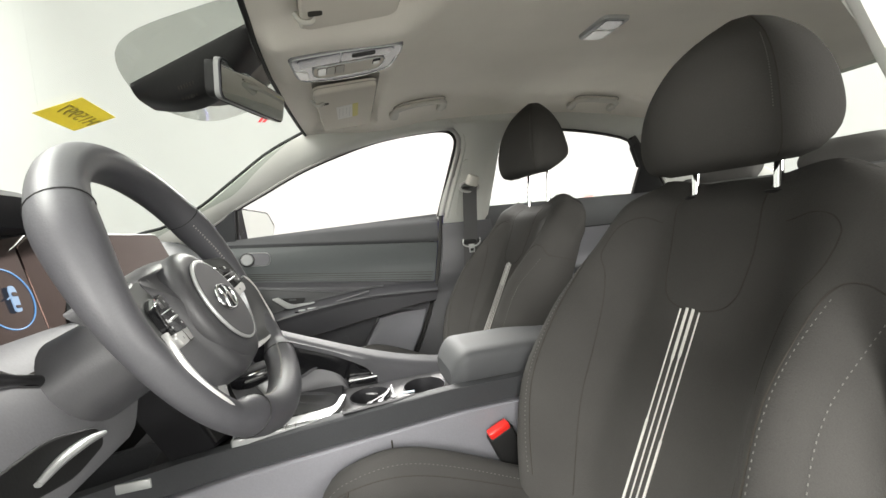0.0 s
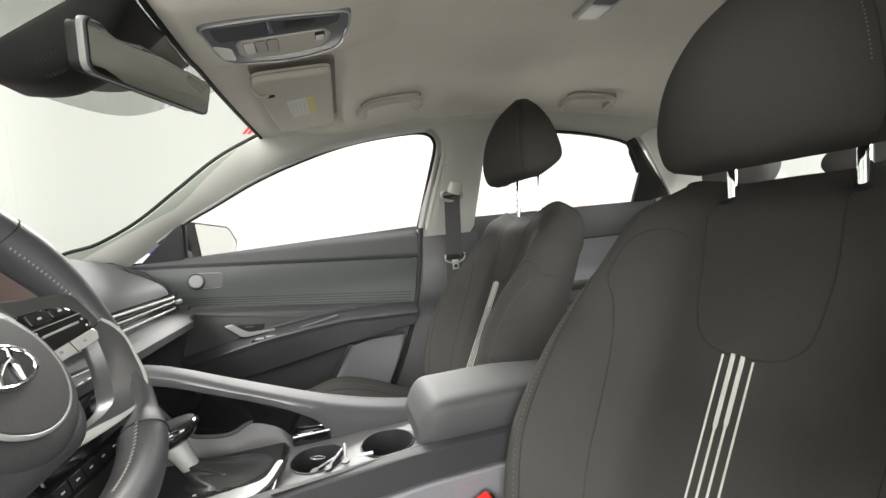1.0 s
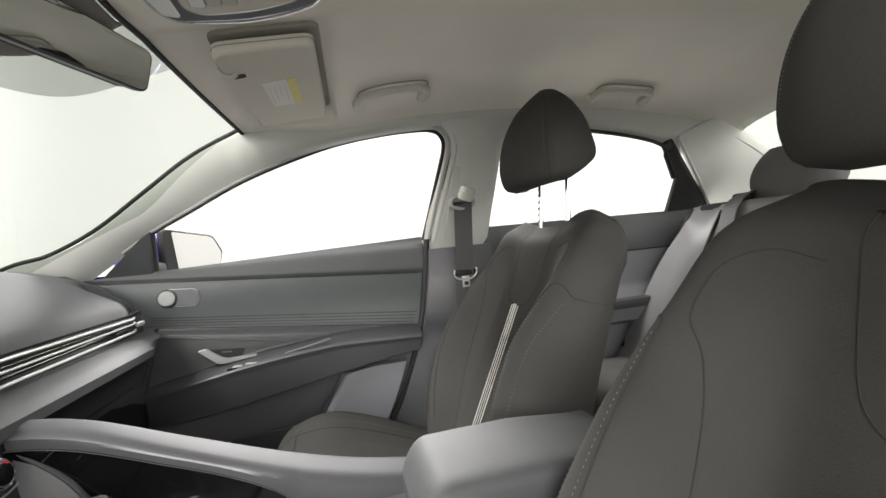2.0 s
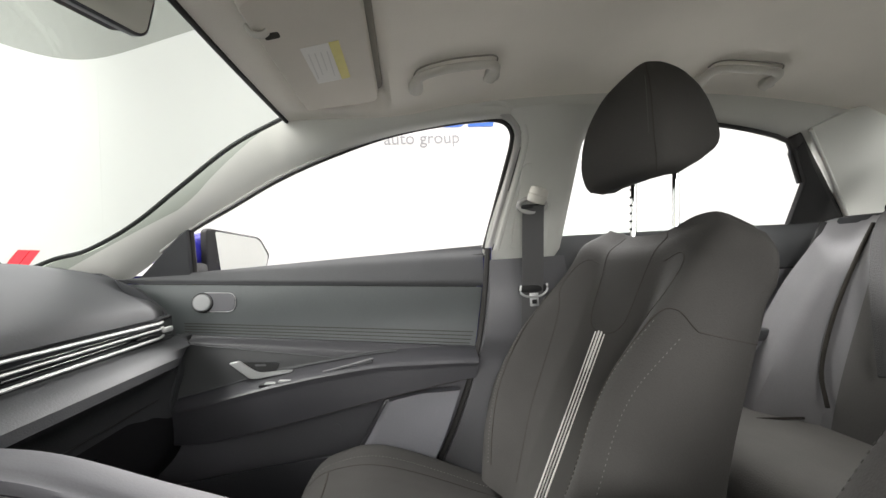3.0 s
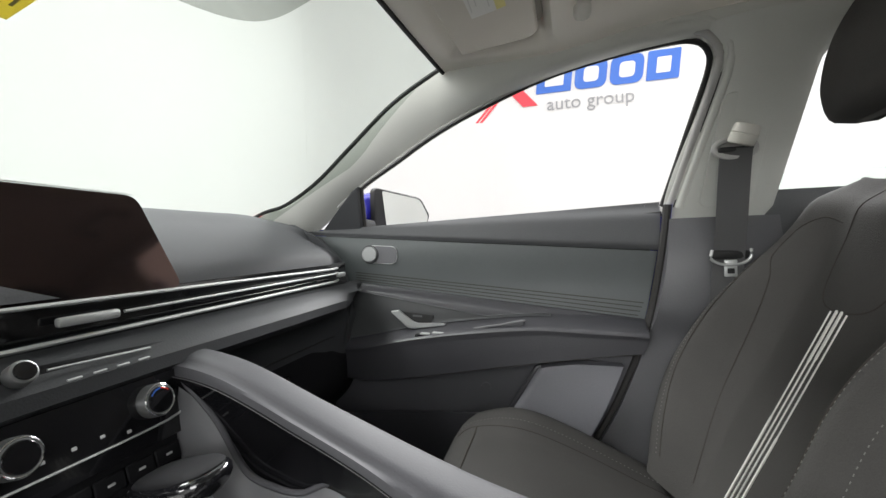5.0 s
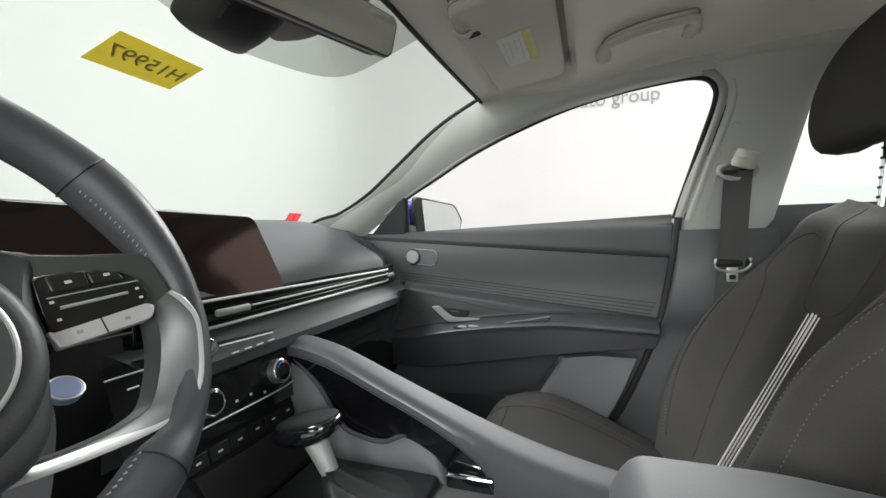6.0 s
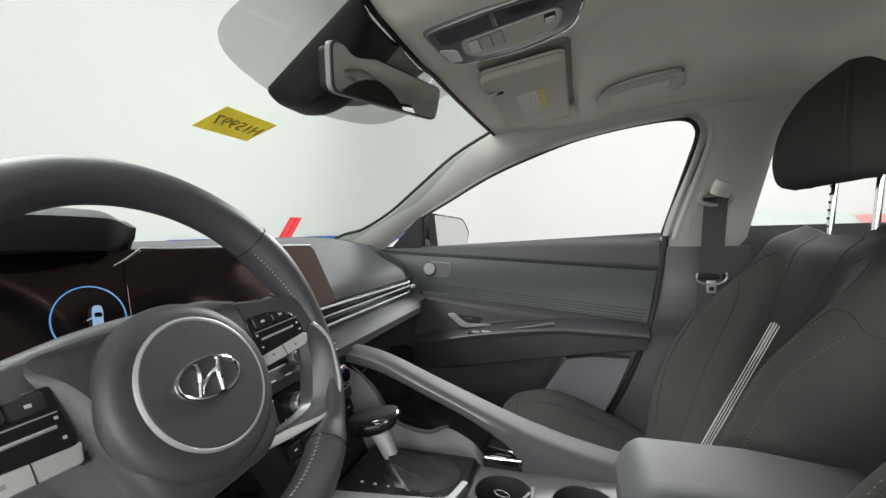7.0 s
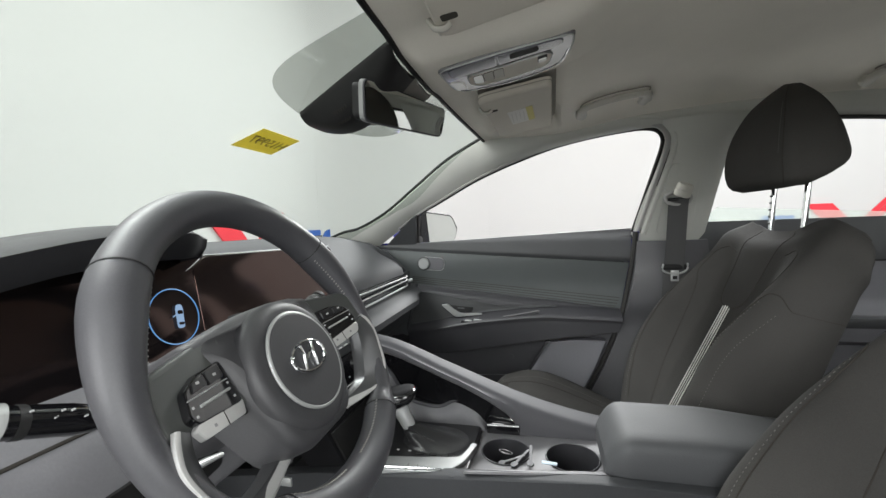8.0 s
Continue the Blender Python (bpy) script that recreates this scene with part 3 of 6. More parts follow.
part("cup_wall", slab(round_poly([(-0.196, 0.829), (-0.168, 0.8275), (-0.172, 0.812), (-0.186, 0.812)], 0.005, 4), lambda a, b, c: Vector((a, door_y(a, b) - 0.0055 - c, b)), 0.0012, 0.0005), DOOR_UP, door, "grey inner side of the handle cup")
blade = round_poly([(-0.247, 0.839), (-0.226, 0.842), (-0.204, 0.824), (-0.184, 0.8105), (-0.109, 0.811), (-0.109, 0.8065), (-0.188, 0.797), (-0.204, 0.8)], [0.004, 0.004, 0.01, 0.012, 0.001, 0.001, 0.012, 0.008], 5)
part("handle", slab(blade, lambda a, b, c: Vector((a, 0.638 + 0.05 * max(0.0, a + 0.16) - c, b)), 0.01, 0.003, 3), SILVER, door, "satin silver pull handle")
part("switch_plate", rbox((-0.175, 0.6, 0.783), (-0.09, 0.628, 0.791), 0.003, m=Matrix.Translation((0, 0, 0.0))), PIANO, door, "glossy black window switch plate")
for k in range(2):
    part("switch", rbox((-0.163 + 0.03 * k, 0.602, 0.7895 + 0.003 * k), (-0.139 + 0.036 * k, 0.616, 0.794 + 0.003 * k), 0.002), SILVER, door)
part("pull_cup", rbox((-0.055, -0.018, -0.007), (0.055, 0.018, 0.007), 0.005, m=Matrix.Translation((0.024, 0.63, 0.81)) @ Matrix.Rotation(radians(-10), 4, "Y")), DOOR_UP, door, "long dark grey pull pad on the armrest")
# highlight along the pull pad, drawn as a paler line
part("pull_edge", tube([(-0.035, 0.61, 0.807), (0.02, 0.608, 0.8165), (0.08, 0.61, 0.828)], 0.0022, 8), LIT_EDGE_GREY, door)

# tweeter
tz, tx = 0.977, -0.296
part("tweeter_plate", slab(round_poly([(-0.044, -0.023), (0.044, -0.023), (0.044, 0.023), (-0.044, 0.023)], 0.0215, 8), frame_of((tx + 0.012, 0.678, tz), (1, 0, -0.07), (0, 0, 1)), 0.009, 0.004), LOWER_DOOR, door, "satin grey oval speaker surround")
part("tweeter", disc((tx - 0.018, 0.669, tz + 0.001), (0.1, -1, 0.05), 0.0205, 0.012, 0.004), TWEETER, door, "round grey tweeter with a fine grille")
part("tweeter_ring", ring((tx - 0.018, 0.6675, tz + 0.001), (0.1, -1, 0.05), 0.0222, 0.0014, 40), BLACK, door, "dark gap round the tweeter")
part("surround_edge", tube([frame_of((tx + 0.012, 0.678, tz), (1, 0, -0.07), (0, 0, 1))(a * 0.98, b * 0.97, 0.0075) for a, b in round_poly([(-0.044, -0.023), (0.044, -0.023), (0.044, 0.023), (-0.044, 0.023)], 0.0215, 8)], 0.0009, 6, True), SILVER, door, "thin bright edge")


# window frame, glass, seals
def glass_pane(u, v):
    x0 = lerp(-0.35, 0.37, u)
    x1 = lerp(-0.33, 0.43, u)
    zb = belt_z(x0) - 0.01
    x = lerp(x0, x1, v)
    z = lerp(zb, min(glass_top(x1), 1.358) + 0.006, v)
    return (x, glass_y(z) + 0.006, z)


pane = part("window_pane", sheet(glass_pane, 24, 12), SIDE_GLASS, door, "clear side window glass")
pane.visible_shadow = False
loop = [(x, glass_top(x)) for x in [lerp(-0.4, 0.36, k / 30) for k in range(31)]]
corner = [(p.x, p.z) for p in smooth_line([(0.372, 0, 1.3575), (0.388, 0, 1.357), (0.408, 0, 1.352), (0.421, 0, 1.341), (0.427, 0, 1.327), (0.4265, 0, 1.312)], 12)]
down = [(lerp(0.425, 0.37, k / 12), lerp(1.3, 1.07, k / 12)) for k in range(13)]
edge = [(x, glass_y(z), z) for x, z in loop + corner + down]


def around(out, inward, start=0):
    """A line parallel to the window's edge: moved out of the opening and into the cabin, less so along the top."""
    pts = []
    for k in range(start, len(edge)):
        a, b = Vector(edge[max(0, k - 1)]), Vector(edge[min(len(edge) - 1, k + 1)])
        n = Vector((-(b.z - a.z), 0, b.x - a.x)).normalized()
        f = lerp(0.42, 1.0, S((edge[k][0] - 0.25) / 0.13)) if k < 40 else 1.0
        pts.append(Vector(edge[k]) + n * out * f + Vector((0, -inward * f, 0)))
    return pts


part("window_seal", tube(around(0.003, 0.006), [lerp(0.0036, 0.0055, S((k - 26) / 8)) for k in range(len(edge))], 10), RUBBER, door, "black rubber seal round the window")
part("frame_trim", tube(around(0.016, 0.019), [lerp(0.0045, 0.0085, S((k - 26) / 8)) for k in range(len(edge))], 10), FRAME_EDGE, door, "grey inner frame of the door window")
part("frame_groove", tube(around(0.0215, 0.0255, 24), 0.002, 6), RUBBER, door, "dark groove in the window frame")
part("frame_bead", tube(around(0.031, 0.029, 24), [0.0075 * S((k + 1) / 8) + 0.0004 for k in range(len(edge) - 24)], 10), PILLAR, door, "pale rounded edge beside the window frame")
part("belt_seal", tube([(x, glass_y(belt_z(x)) + 0.002, belt_z(x) - 0.013 - 0.014 * S((x + 0.15) / 0.3)) for x in [lerp(-0.36, 0.372, k / 20) for k in range(21)]], 0.006, 8), RUBBER, door)
part("sail_panel", slab([(-0.47, 1.035), (-0.345, 1.04), (-0.326, 1.15), (-0.345, 1.14)], lambda a, b, c: Vector((a, glass_y(b) - 0.005 - c, b)), 0.02, 0.006), DOOR_UP, door, "dark triangular mirror patch at the window corner")
part("pane_divider", tube([(-0.343, glass_y(1.04) - 0.006, 1.04), (-0.325, glass_y(1.15) - 0.006, 1.15)], 0.006, 8), RUBBER, door)
part("outer_skin", sheet(lambda u, v: (lerp(-0.55, door_rear(lerp(0.3, 1.06, v)) + 0.02, u), lerp(0.8, 0.735, S(v * 1.4 - 0.4)), lerp(0.3, 1.05, v)), 16, 10, (0, 0.01, 0)), BLUE_PAINT, door, "deep blue painted outer door skin")
part("blue_edge", tube([(x + 0.012, y + 0.016, z) for x, y, z in [(lerp(0.418, 0.372, k / 10), glass_y(lerp(1.29, 1.06, k / 10)), lerp(1.29, 1.06, k / 10)) for k in range(11)]], 0.0055, 8), BLUE_PAINT, door, "deep blue painted window frame edge")
part("door_edge", sheet(lambda u, v: (door_rear(lerp(0.4, 1.07, v)) + 0.004, lerp(0.66, 0.75, u), lerp(0.4, 1.07, v)), 4, 24, (0.012, 0, 0)), BLUE_PAINT, door, "deep blue painted rear edge of the door")
part("edge_seal", tube([(door_rear(z) + 0.008, 0.664, z) for z in [lerp(0.42, 1.07, k / 24) for k in range(25)]], 0.009, 8), RUBBER, door, "thick black rubber door seal")

# ---- passenger's door mirror ----
om = thing("door_mirror", (-0.36, 0.8, 1.03), "deep blue door mirror outside the passenger window", "door mirror")
def mirror_shell(k, n=10):
    t = k / n
    y = lerp(0.755, 1.03, t)
    w, h = 0.055 * (1 - 0.35 * t**3), curve([(0, 0.036), (0.3, 0.058), (0.7, 0.056), (1, 0.03)], t)
    cx, cz = lerp(-0.405, -0.3, t), lerp(1.1, 1.108, t)
    return [(cx - 0.01 + w * math.cos(a) * (1.1 if math.cos(a) < 0 else 0.5), y, cz + h * math.sin(a)) for a in [2 * math.pi * j / 24 for j in range(24)]]
part("shell", loft([mirror_shell(k) for k in range(11)]), BLUE_PAINT, om, "deep blue painted mirror shell")
mouth = round_poly([(-0.125, -0.085), (0.09, -0.085), (0.115, -0.045), (0.128, -0.012), (0.085, 0.044), (-0.125, 0.062)], [0.01, 0.02, 0.01, 0.008, 0.02, 0.02], 5)
glass = round_poly([(-0.078, -0.08), (0.085, -0.078), (0.106, -0.042), (0.114, -0.016), (0.075, 0.037), (-0.096, 0.052)], [0.008, 0.02, 0.01, 0.008, 0.02, 0.008], 5)
place = frame_of((-0.325, 0.915, 1.108), (0.37, 0.93, 0), (0, 0, 1))
part("mirror_rim", slab(mouth, place, 0.018, 0.006), BLACK, om, "black rim of the mirror")
part("mirror_pane", slab(glass, frame_of((-0.309, 0.909, 1.108), (0.37, 0.93, 0), (0, 0, 1)), 0.003), MIRROR, om, "bright mirror glass")
part("foot", rbox((-0.42, 0.7, 1.03), (-0.35, 0.8, 1.075), 0.014), BLACK, om, "black mirror foot")

# ---- middle pillar ----
for sgn in (1, -1):
    def bp_upper(u, v):
        z = lerp(1.037, 1.375, v)
        x0 = lerp(0.372, 0.437, S((z - 1.036) / 0.32))
        x1 = lerp(0.574, 0.606, (z - 1.036) / 0.33) + 0.05 * S((z - 1.3) / 0.08)
        x0 -= 0.03 * S((z - 1.33) / 0.05)
        x = lerp(x0, x1, u)
        y = glass_y(z) - 0.035 - 0.014 * math.sin(math.pi * u) + 0.02 * (abs(2 * u - 1) ** 4)
        return (x, sgn * y, z)
    def bp_lower(u, v):
        z = lerp(0.36, 1.04, v)
        x0 = (door_rear(z) + 0.012 if z > 0.4 else 0.13) if sgn > 0 else 0.42
        x1 = 0.575
        x = lerp(x0, x1, u)
        y = curve([(0.3, 0.62), (0.55, 0.64), (0.8, 0.65), (0.83, 0.634), (0.95, 0.632), (1.036, 0.655)], z) - 0.012 * math.sin(math.pi * u)
        return (x, sgn * y, z)
    bp = thing("middle_pillar", (0.46, sgn * 0.65, 0.4), "middle pillar trim, pale grey above and dark below", "pillar trim", "pillar trims", "structure")
    part("upper_cover", sheet(bp_upper, 14, 20, (0, sgn * 0.03, 0)), PILLAR, bp, "pale grey upper pillar cover")
    part("lower_cover", sheet(bp_lower, 14, 30, (0, sgn * 0.03, 0)), PILLAR_LOW, bp, "dark grey lower pillar cover")
    part("slide_plate", slab(round_poly([(-0.062, -0.13), (0.034, -0.13), (0.04, 0.09), (-0.042, 0.09)], 0.02), frame_of((0.492, sgn * 0.598, 1.18), (sgn, 0, 0), (0.1, -sgn * 0.4, 0.9)), 0.004, 0.002), PILLAR, bp, "raised belt height plate")

# ---- rear doors ----
for sgn in (1, -1):
    rd = thing("door_2" if sgn > 0 else "door_3", (0.95, sgn * 0.69, 0.4), "closed rear door with dark trim" + (" and its window wound down" if sgn > 0 else " and paler armrest panel"), "car door", kind="structure")
    def rd_y(x, z):
        y = curve([(0.4, 0.655), (0.75, 0.66), (0.82, 0.645), (0.86, 0.668), (1.0, 0.675), (1.09, 0.69)], z)
        return y - 0.05 * S((0.815 - z) / 0.02) * S((z - 0.73) / 0.02)
    def rd_sheet(a, b, n):
        return sheet(lambda u, v: (lerp(0.52, 1.36, u), sgn * rd_y(lerp(0.52, 1.36, u), lerp(a, b, v)), lerp(a, b, v)), 40, n, (0, sgn * 0.02, 0))
    part("lower_trim", rd_sheet(0.4, 0.968, 50), LOWER_GREY if sgn > 0 else DOOR_LOW, rd, "mid-grey lower rear door trim with armrest")
    part("upper_trim", rd_sheet(0.972, 1.092, 12), DOOR_UP, rd, "dark padded upper rear door trim")
    part("trim_gap", tube([(lerp(0.6, 1.3, k / 10), sgn * (rd_y(0, 0.97) - 0.0), 0.97) for k in range(11)], 0.003, 6), BLACK, rd)
    part("armrest_pad", rbox((0.7, min(sgn * 0.595, sgn * 0.64), 0.79), (1.2, max(sgn * 0.595, sgn * 0.64), 0.822), 0.01), DOOR_UP, rd, "dark padded armrest")
    def rear_pane(u, v):
        x = lerp(lerp(0.555, 0.605, v), lerp(1.32, 1.24, v), u)
        z = lerp(1.085, 1.126 - 0.07 * (x - 0.72) if sgn > 0 else glass_top(x) + 0.004, v)
        return (x, sgn * (glass_y(z) + 0.008), z)
    pane = part("window_pane", sheet(rear_pane, 16, 10), MILKY_GLASS if sgn > 0 else SIDE_GLASS, rd, "milky side glass wound most of the way down" if sgn > 0 else "clear rear side window glass")
    pane.visible_shadow = False
    rim = [(0.628, 1.352)] + [(x, glass_top(x)) for x in [lerp(0.65, 1.12, k / 14) for k in range(15)]] + [(1.16, 1.3), (1.178, 1.28)] + [(lerp(1.18, 1.235, k / 6), lerp(1.27, 1.2, k / 6)) for k in range(7)]
    part("window_seal", tube([(x, sgn * (glass_y(z) - 0.004), z) for x, z in rim], 0.006, 8), RUBBER, rd, "black rubber seal round the rear window")
    part("corner_cover", slab([(1.235, 1.09), (1.392, 1.09), (1.375, 1.112), (1.25, 1.232), (1.187, 1.297), (1.176, 1.278), (1.237, 1.2)], lambda a, b, c: Vector((a, sgn * (glass_y(b) - 0.006 - c), b)), 0.016, 0.005), BLACK, rd, "black triangular window corner cover")
    part("rear_frame", tube([(lerp(1.165, 1.392, k / 8), sgn * (glass_y(lerp(1.312, 1.1, k / 8)) - 0.012), lerp(1.312, 1.1, k / 8)) for k in range(9)], 0.017, 10, flat=0.5, up=(0, 1, 0.48)), RUBBER, rd, "dark rear window frame")
    part("frame_lip", tube([(lerp(1.19, 1.412, k / 8), sgn * (glass_y(lerp(1.318, 1.094, k / 8)) - 0.03), lerp(1.318, 1.094, k / 8)) for k in range(9)], 0.005, 8), PILLAR, rd)
    part("rear_seal", tube([(1.4, sgn * 0.655, 1.1), (1.37, sgn * 0.655, 1.0), (1.33, sgn * 0.65, 0.8), (1.25, sgn * 0.65, 0.5)], 0.008, 8), RUBBER, rd)


# ---- car floor ----
tagged(part("car_floor", rbox((-0.95, -0.66, 0.30), (1.3, 0.7, 0.34), 0.02), CARPET), "black carpeted car floor", "car floor", kind="structure")
tagged(part("firewall", rbox((-0.97, -0.66, 0.3), (-0.9, 0.66, 1.04), 0.01), CARPET), "black carpeted bulkhead in front of the footwells", "bulkhead", kind="structure")
tagged(part("kick_panel", rbox((-0.9, 0.62, 0.34), (-0.42, 0.66, 1.0), 0.015), BLACK), "dark kick panel beside the footwell", "kick panel", "kick panels", "structure")
tagged(part("kick_panel", rbox((-0.9, -0.66, 0.34), (-0.5, -0.62, 1.0), 0.015), BLACK), "dark kick panel beside the footwell", "kick panel", "kick panels", "structure")

# ---- dashboard ----
dash = thing("dashboard", (-0.5, 0.0, 0.6), "dark soft dashboard with long silver air vent lines", "dashboard")


def dash_section(y):
    out = S((abs(y) - 0.5) / 0.11)
    xb = -0.9 + 0.26 * (y / 0.64) ** 2
    back = -0.05 * out
    back -= 0.085 * (1 - S((y + 0.26) / 0.05))
    pts = [
        (xb, 0, 1.06), (xb + 0.02, 0, 1.088 - 0.006 * out), (-0.56, 0, 1.084 - 0.012 * out), (-0.47, 0, 1.053 - 0.008 * out), (-0.40 + back, 0, 1.022 - 0.006 * out),
        (-0.352 + back * 0.8, 0, 0.99), (-0.336 + back * 0.7, 0, 0.968), (-0.336 + back * 0.7, 0, 0.962),
    ]
    return [(x, y, z) for x, _, z in smooth_line(pts, 30)]


part("top_pad", loft([dash_section(lerp(-0.63, 0.615, k / 60)) for k in range(61)], False), DASH, dash, "dark grained upper dashboard pad")


def lower_section(y):
    out = S((abs(y) - 0.46) / 0.12)
    bow = 0.055 * S((y - 0.54) / 0.11)
    pts = [(-0.345, 0, 0.914), (-0.318 - 0.3 * bow, 0, 0.909), (-0.29 - 0.8 * bow, 0, 0.9), (-0.275 - 0.03 * out - bow, 0, 0.886), (-0.277 - 0.035 * out - bow, 0, 0.873), (-0.3 - 0.03 * out - 0.7 * bow, 0, 0.859), (-0.35, 0, 0.835), (-0.365, 0, 0.77), (-0.37, 0, 0.65), (-0.47, 0, 0.56), (-0.6, 0, 0.52)]
    return [(x, y, z) for x, _, z in smooth_line(pts, 44)]


part("lower_pad", loft([lower_section(lerp(-0.145, 0.655, k / 44))[:17] for k in range(45)], False), DASH, dash, "dark padded ledge below the vents")
part("glovebox", loft([lower_section(lerp(0.1, 0.655, k / 30))[16:] for k in range(31)], False), GLOVE, dash, "glovebox below the ledge, footwell shade put into its colour")
part("glovebox_line", tube([(-0.362, lerp(0.14, 0.56, k / 10), 0.79) for k in range(11)], 0.002, 6), BLACK, dash)
part("glovebox_latch", rbox((-0.362, 0.3, 0.735), (-0.352, 0.38, 0.755), 0.004), PIANO, dash)
part("end_cap", slab([(-0.62, 1.07), (-0.5, 1.06), (-0.42, 1.02), (-0.37, 0.97), (-0.345, 0.9), (-0.34, 0.86), (-0.4, 0.6), (-0.6, 0.55)], lambda a, b, c: Vector((a, 0.608 + c, b)), 0.014, 0.003), DASH, dash)
# vents: black recess, three silver lines, thin vanes
part("vent_recess", rbox((-0.36, -0.12, 0.912), (-0.339, 0.585, 0.964), 0.004), PIANO, dash, "black vent recess")


def vent_line(z0, z1, r, mat, y0=-0.1, y1=0.575):
    pts = []
    for k in range(41):
        t = k / 40
        y = lerp(y0, y1, t)
        pts.append((-0.326 - 0.03 * S((y - 0.5) / 0.1), y, lerp(z0, z1, t)))
    return part("vent_line", tube(pts, r, 8), mat, dash, "silver line along the air vent")


vent_line(0.958, 0.952, 0.0024, SILVER)
vent_line(0.939, 0.942, 0.002, SILVER, 0.05, 0.555)
vent_line(0.919, 0.925, 0.0027, SILVER)
part("vent_bow", tube(smooth_line([(-0.354, 0.57, 0.953), (-0.36, 0.586, 0.944), (-0.36, 0.584, 0.93), (-0.352, 0.57, 0.925)], 12), 0.0034, 8), SILVER, dash)
for k in range(3):
    part("vane", tube([(-0.334, 0.45, 0.931 + 0.009 * k), (-0.345, 0.56, 0.931 + 0.009 * k)], 0.0018, 6), BLACK, dash)
for y0, y1 in ((-0.02, 0.04), (0.515, 0.545)):
    part("vent_tab", rbox((-0.326, y0, 0.934), (-0.317, y1, 0.944), 0.003), SILVER, dash, "small silver vent tab")
part("hazard_button", rbox((-0.332, -0.115, 0.92), (-0.322, -0.075, 0.95), 0.003), BLACK, dash, "black hazard button")
tri = [(-0.009, -0.007), (0.009, -0.007), (0, 0.009)]
part("hazard_mark", slab(tri, frame_of((-0.323, -0.095, 0.934), (0, 1, 0), (0, 0, 1)), 0.002), RED_PLASTIC, dash, "red triangle")
# windscreen vent at the front edge and fine line on the pad
part("defrost_line", tube([(-0.62 - 0.12 * (1 - (y / 0.6) ** 2), y, 1.0905) for y in [lerp(-0.5, 0.55, k / 30) for k in range(31)]], 0.003, 6), BLACK, dash)

# ---- display panel: gauges and centre screen behind one black pane ----
disp = thing("display_panel", (-0.36, -0.2, 0.95), "long glossy black display panel with a lit blue gauge ring", "display")
centre = round_poly([(-0.13, 0.952), (0.128, 0.957), (0.094, 1.077), (-0.225, 1.084), (-0.25, 1.07), (-0.26, 0.96)], [0.004, 0.016, 0.014, 0.01, 0.006, 0.004], 5)
part("centre_screen", slab(centre, lambda a, b, c: Vector((-0.368 + 0.068 * (a + 0.26) - 0.25 * (b - 0.957) + c, a, b)), 0.016, 0.0008, 1), SCREEN, disp, "dark glossy centre touchscreen")
gauges = round_poly([(-0.56, 0.95), (-0.2, 0.955), (-0.2, 1.085), (-0.56, 1.085)], 0.008, 4)
part("gauge_pane", slab(gauges, lambda a, b, c: Vector((-0.361 + c - 0.25 * (b - 0.95), a, b)), 0.01, 0.0008, 1), SCREEN, disp, "dark glossy gauge display")
part("screen_rim", tube([Vector((-0.3535 + 0.068 * (a + 0.26) - 0.25 * (b - 0.957), a, b)) for a, b in ((-0.262, 1.066), (-0.25, 1.0715), (-0.226, 1.0855), (-0.06, 1.082), (0.09, 1.0785))], 0.0009, 6), SILVER, disp, "thin silver upper edge of the screen")
gc = Vector((-0.366, -0.296, 1.012))
part("gauge_ring", ring(gc, (1, 0, 0.25), 0.036, 0.0007, 64), BLUE_GLOW, disp, "lit blue gauge ring")
gc = gc + Vector((0.0, 0.005, -0.001))
car_pl = frame_of(gc + Vector((0.002, 0.0, 0)), (0, 1, -0.14), (-0.25, 0.14, 1))
part("car_icon", slab(round_poly([(-0.005, -0.0155), (0.005, -0.0155), (0.0054, 0.01), (0.0036, 0.0155), (-0.0036, 0.0155), (-0.0054, 0.01)], 0.004, 4), car_pl, 0.0012), PALE_GLOW, disp, "pale blue lit car symbol seen from above")
part("icon_glass", slab(round_poly([(-0.004, 0.003), (0.004, 0.003), (0.0036, 0.008), (-0.0036, 0.008)], 0.002, 3), frame_of(gc + Vector((0.0036, 0, 0)), (0, 1, -0.14), (-0.25, 0.14, 1)), 0.0006), SCREEN, disp)
part("icon_rear_glass", slab(round_poly([(-0.0036, -0.011), (0.0036, -0.011), (0.004, -0.0075), (-0.004, -0.0075)], 0.002, 3), frame_of(gc + Vector((0.0036, 0, 0)), (0, 1, -0.14), (-0.25, 0.14, 1)), 0.0006), SCREEN, disp)
part("icon_door", slab([(-0.0054, 0.003), (-0.0105, 0.0), (-0.0102, -0.001), (-0.0054, 0.0016)], car_pl, 0.0012), PALE_GLOW, disp)
part("gauge_line", tube([(-0.356, -0.5, 0.968), (-0.358, -0.33, 0.972)], 0.0007, 6), SILVER, disp)


# hood over the gauges
def hood_section(k, n):
    t = k / n
    y = lerp(-0.63, -0.262, t)
    h = curve([(0, 1.083), (0.2, 1.1), (0.41, 1.1165), (0.57, 1.1255), (0.72, 1.129), (1, 1.126)], t)
    top = [(-0.60, y, 1.09), (-0.5, y, h - 0.02), (-0.42, y, h - 0.004), (-0.37, y, h + 0.001), (-0.332, y, h - 0.001), (-0.319, y, h - 0.01), (-0.323, y, h - 0.026), (-0.335, y, h - 0.04), (-0.385, y, h - 0.042), (-0.5, y, 1.07)]
    r = S((t - 0.84) / 0.16) ** 2
    return [Vector((p.x - 0.02 * r * S((p.x + 0.5) / 0.15), p.y, p.z - 0.009 * r * S((p.z - 1.08) / 0.05))) for p in smooth_line(top, 30)]


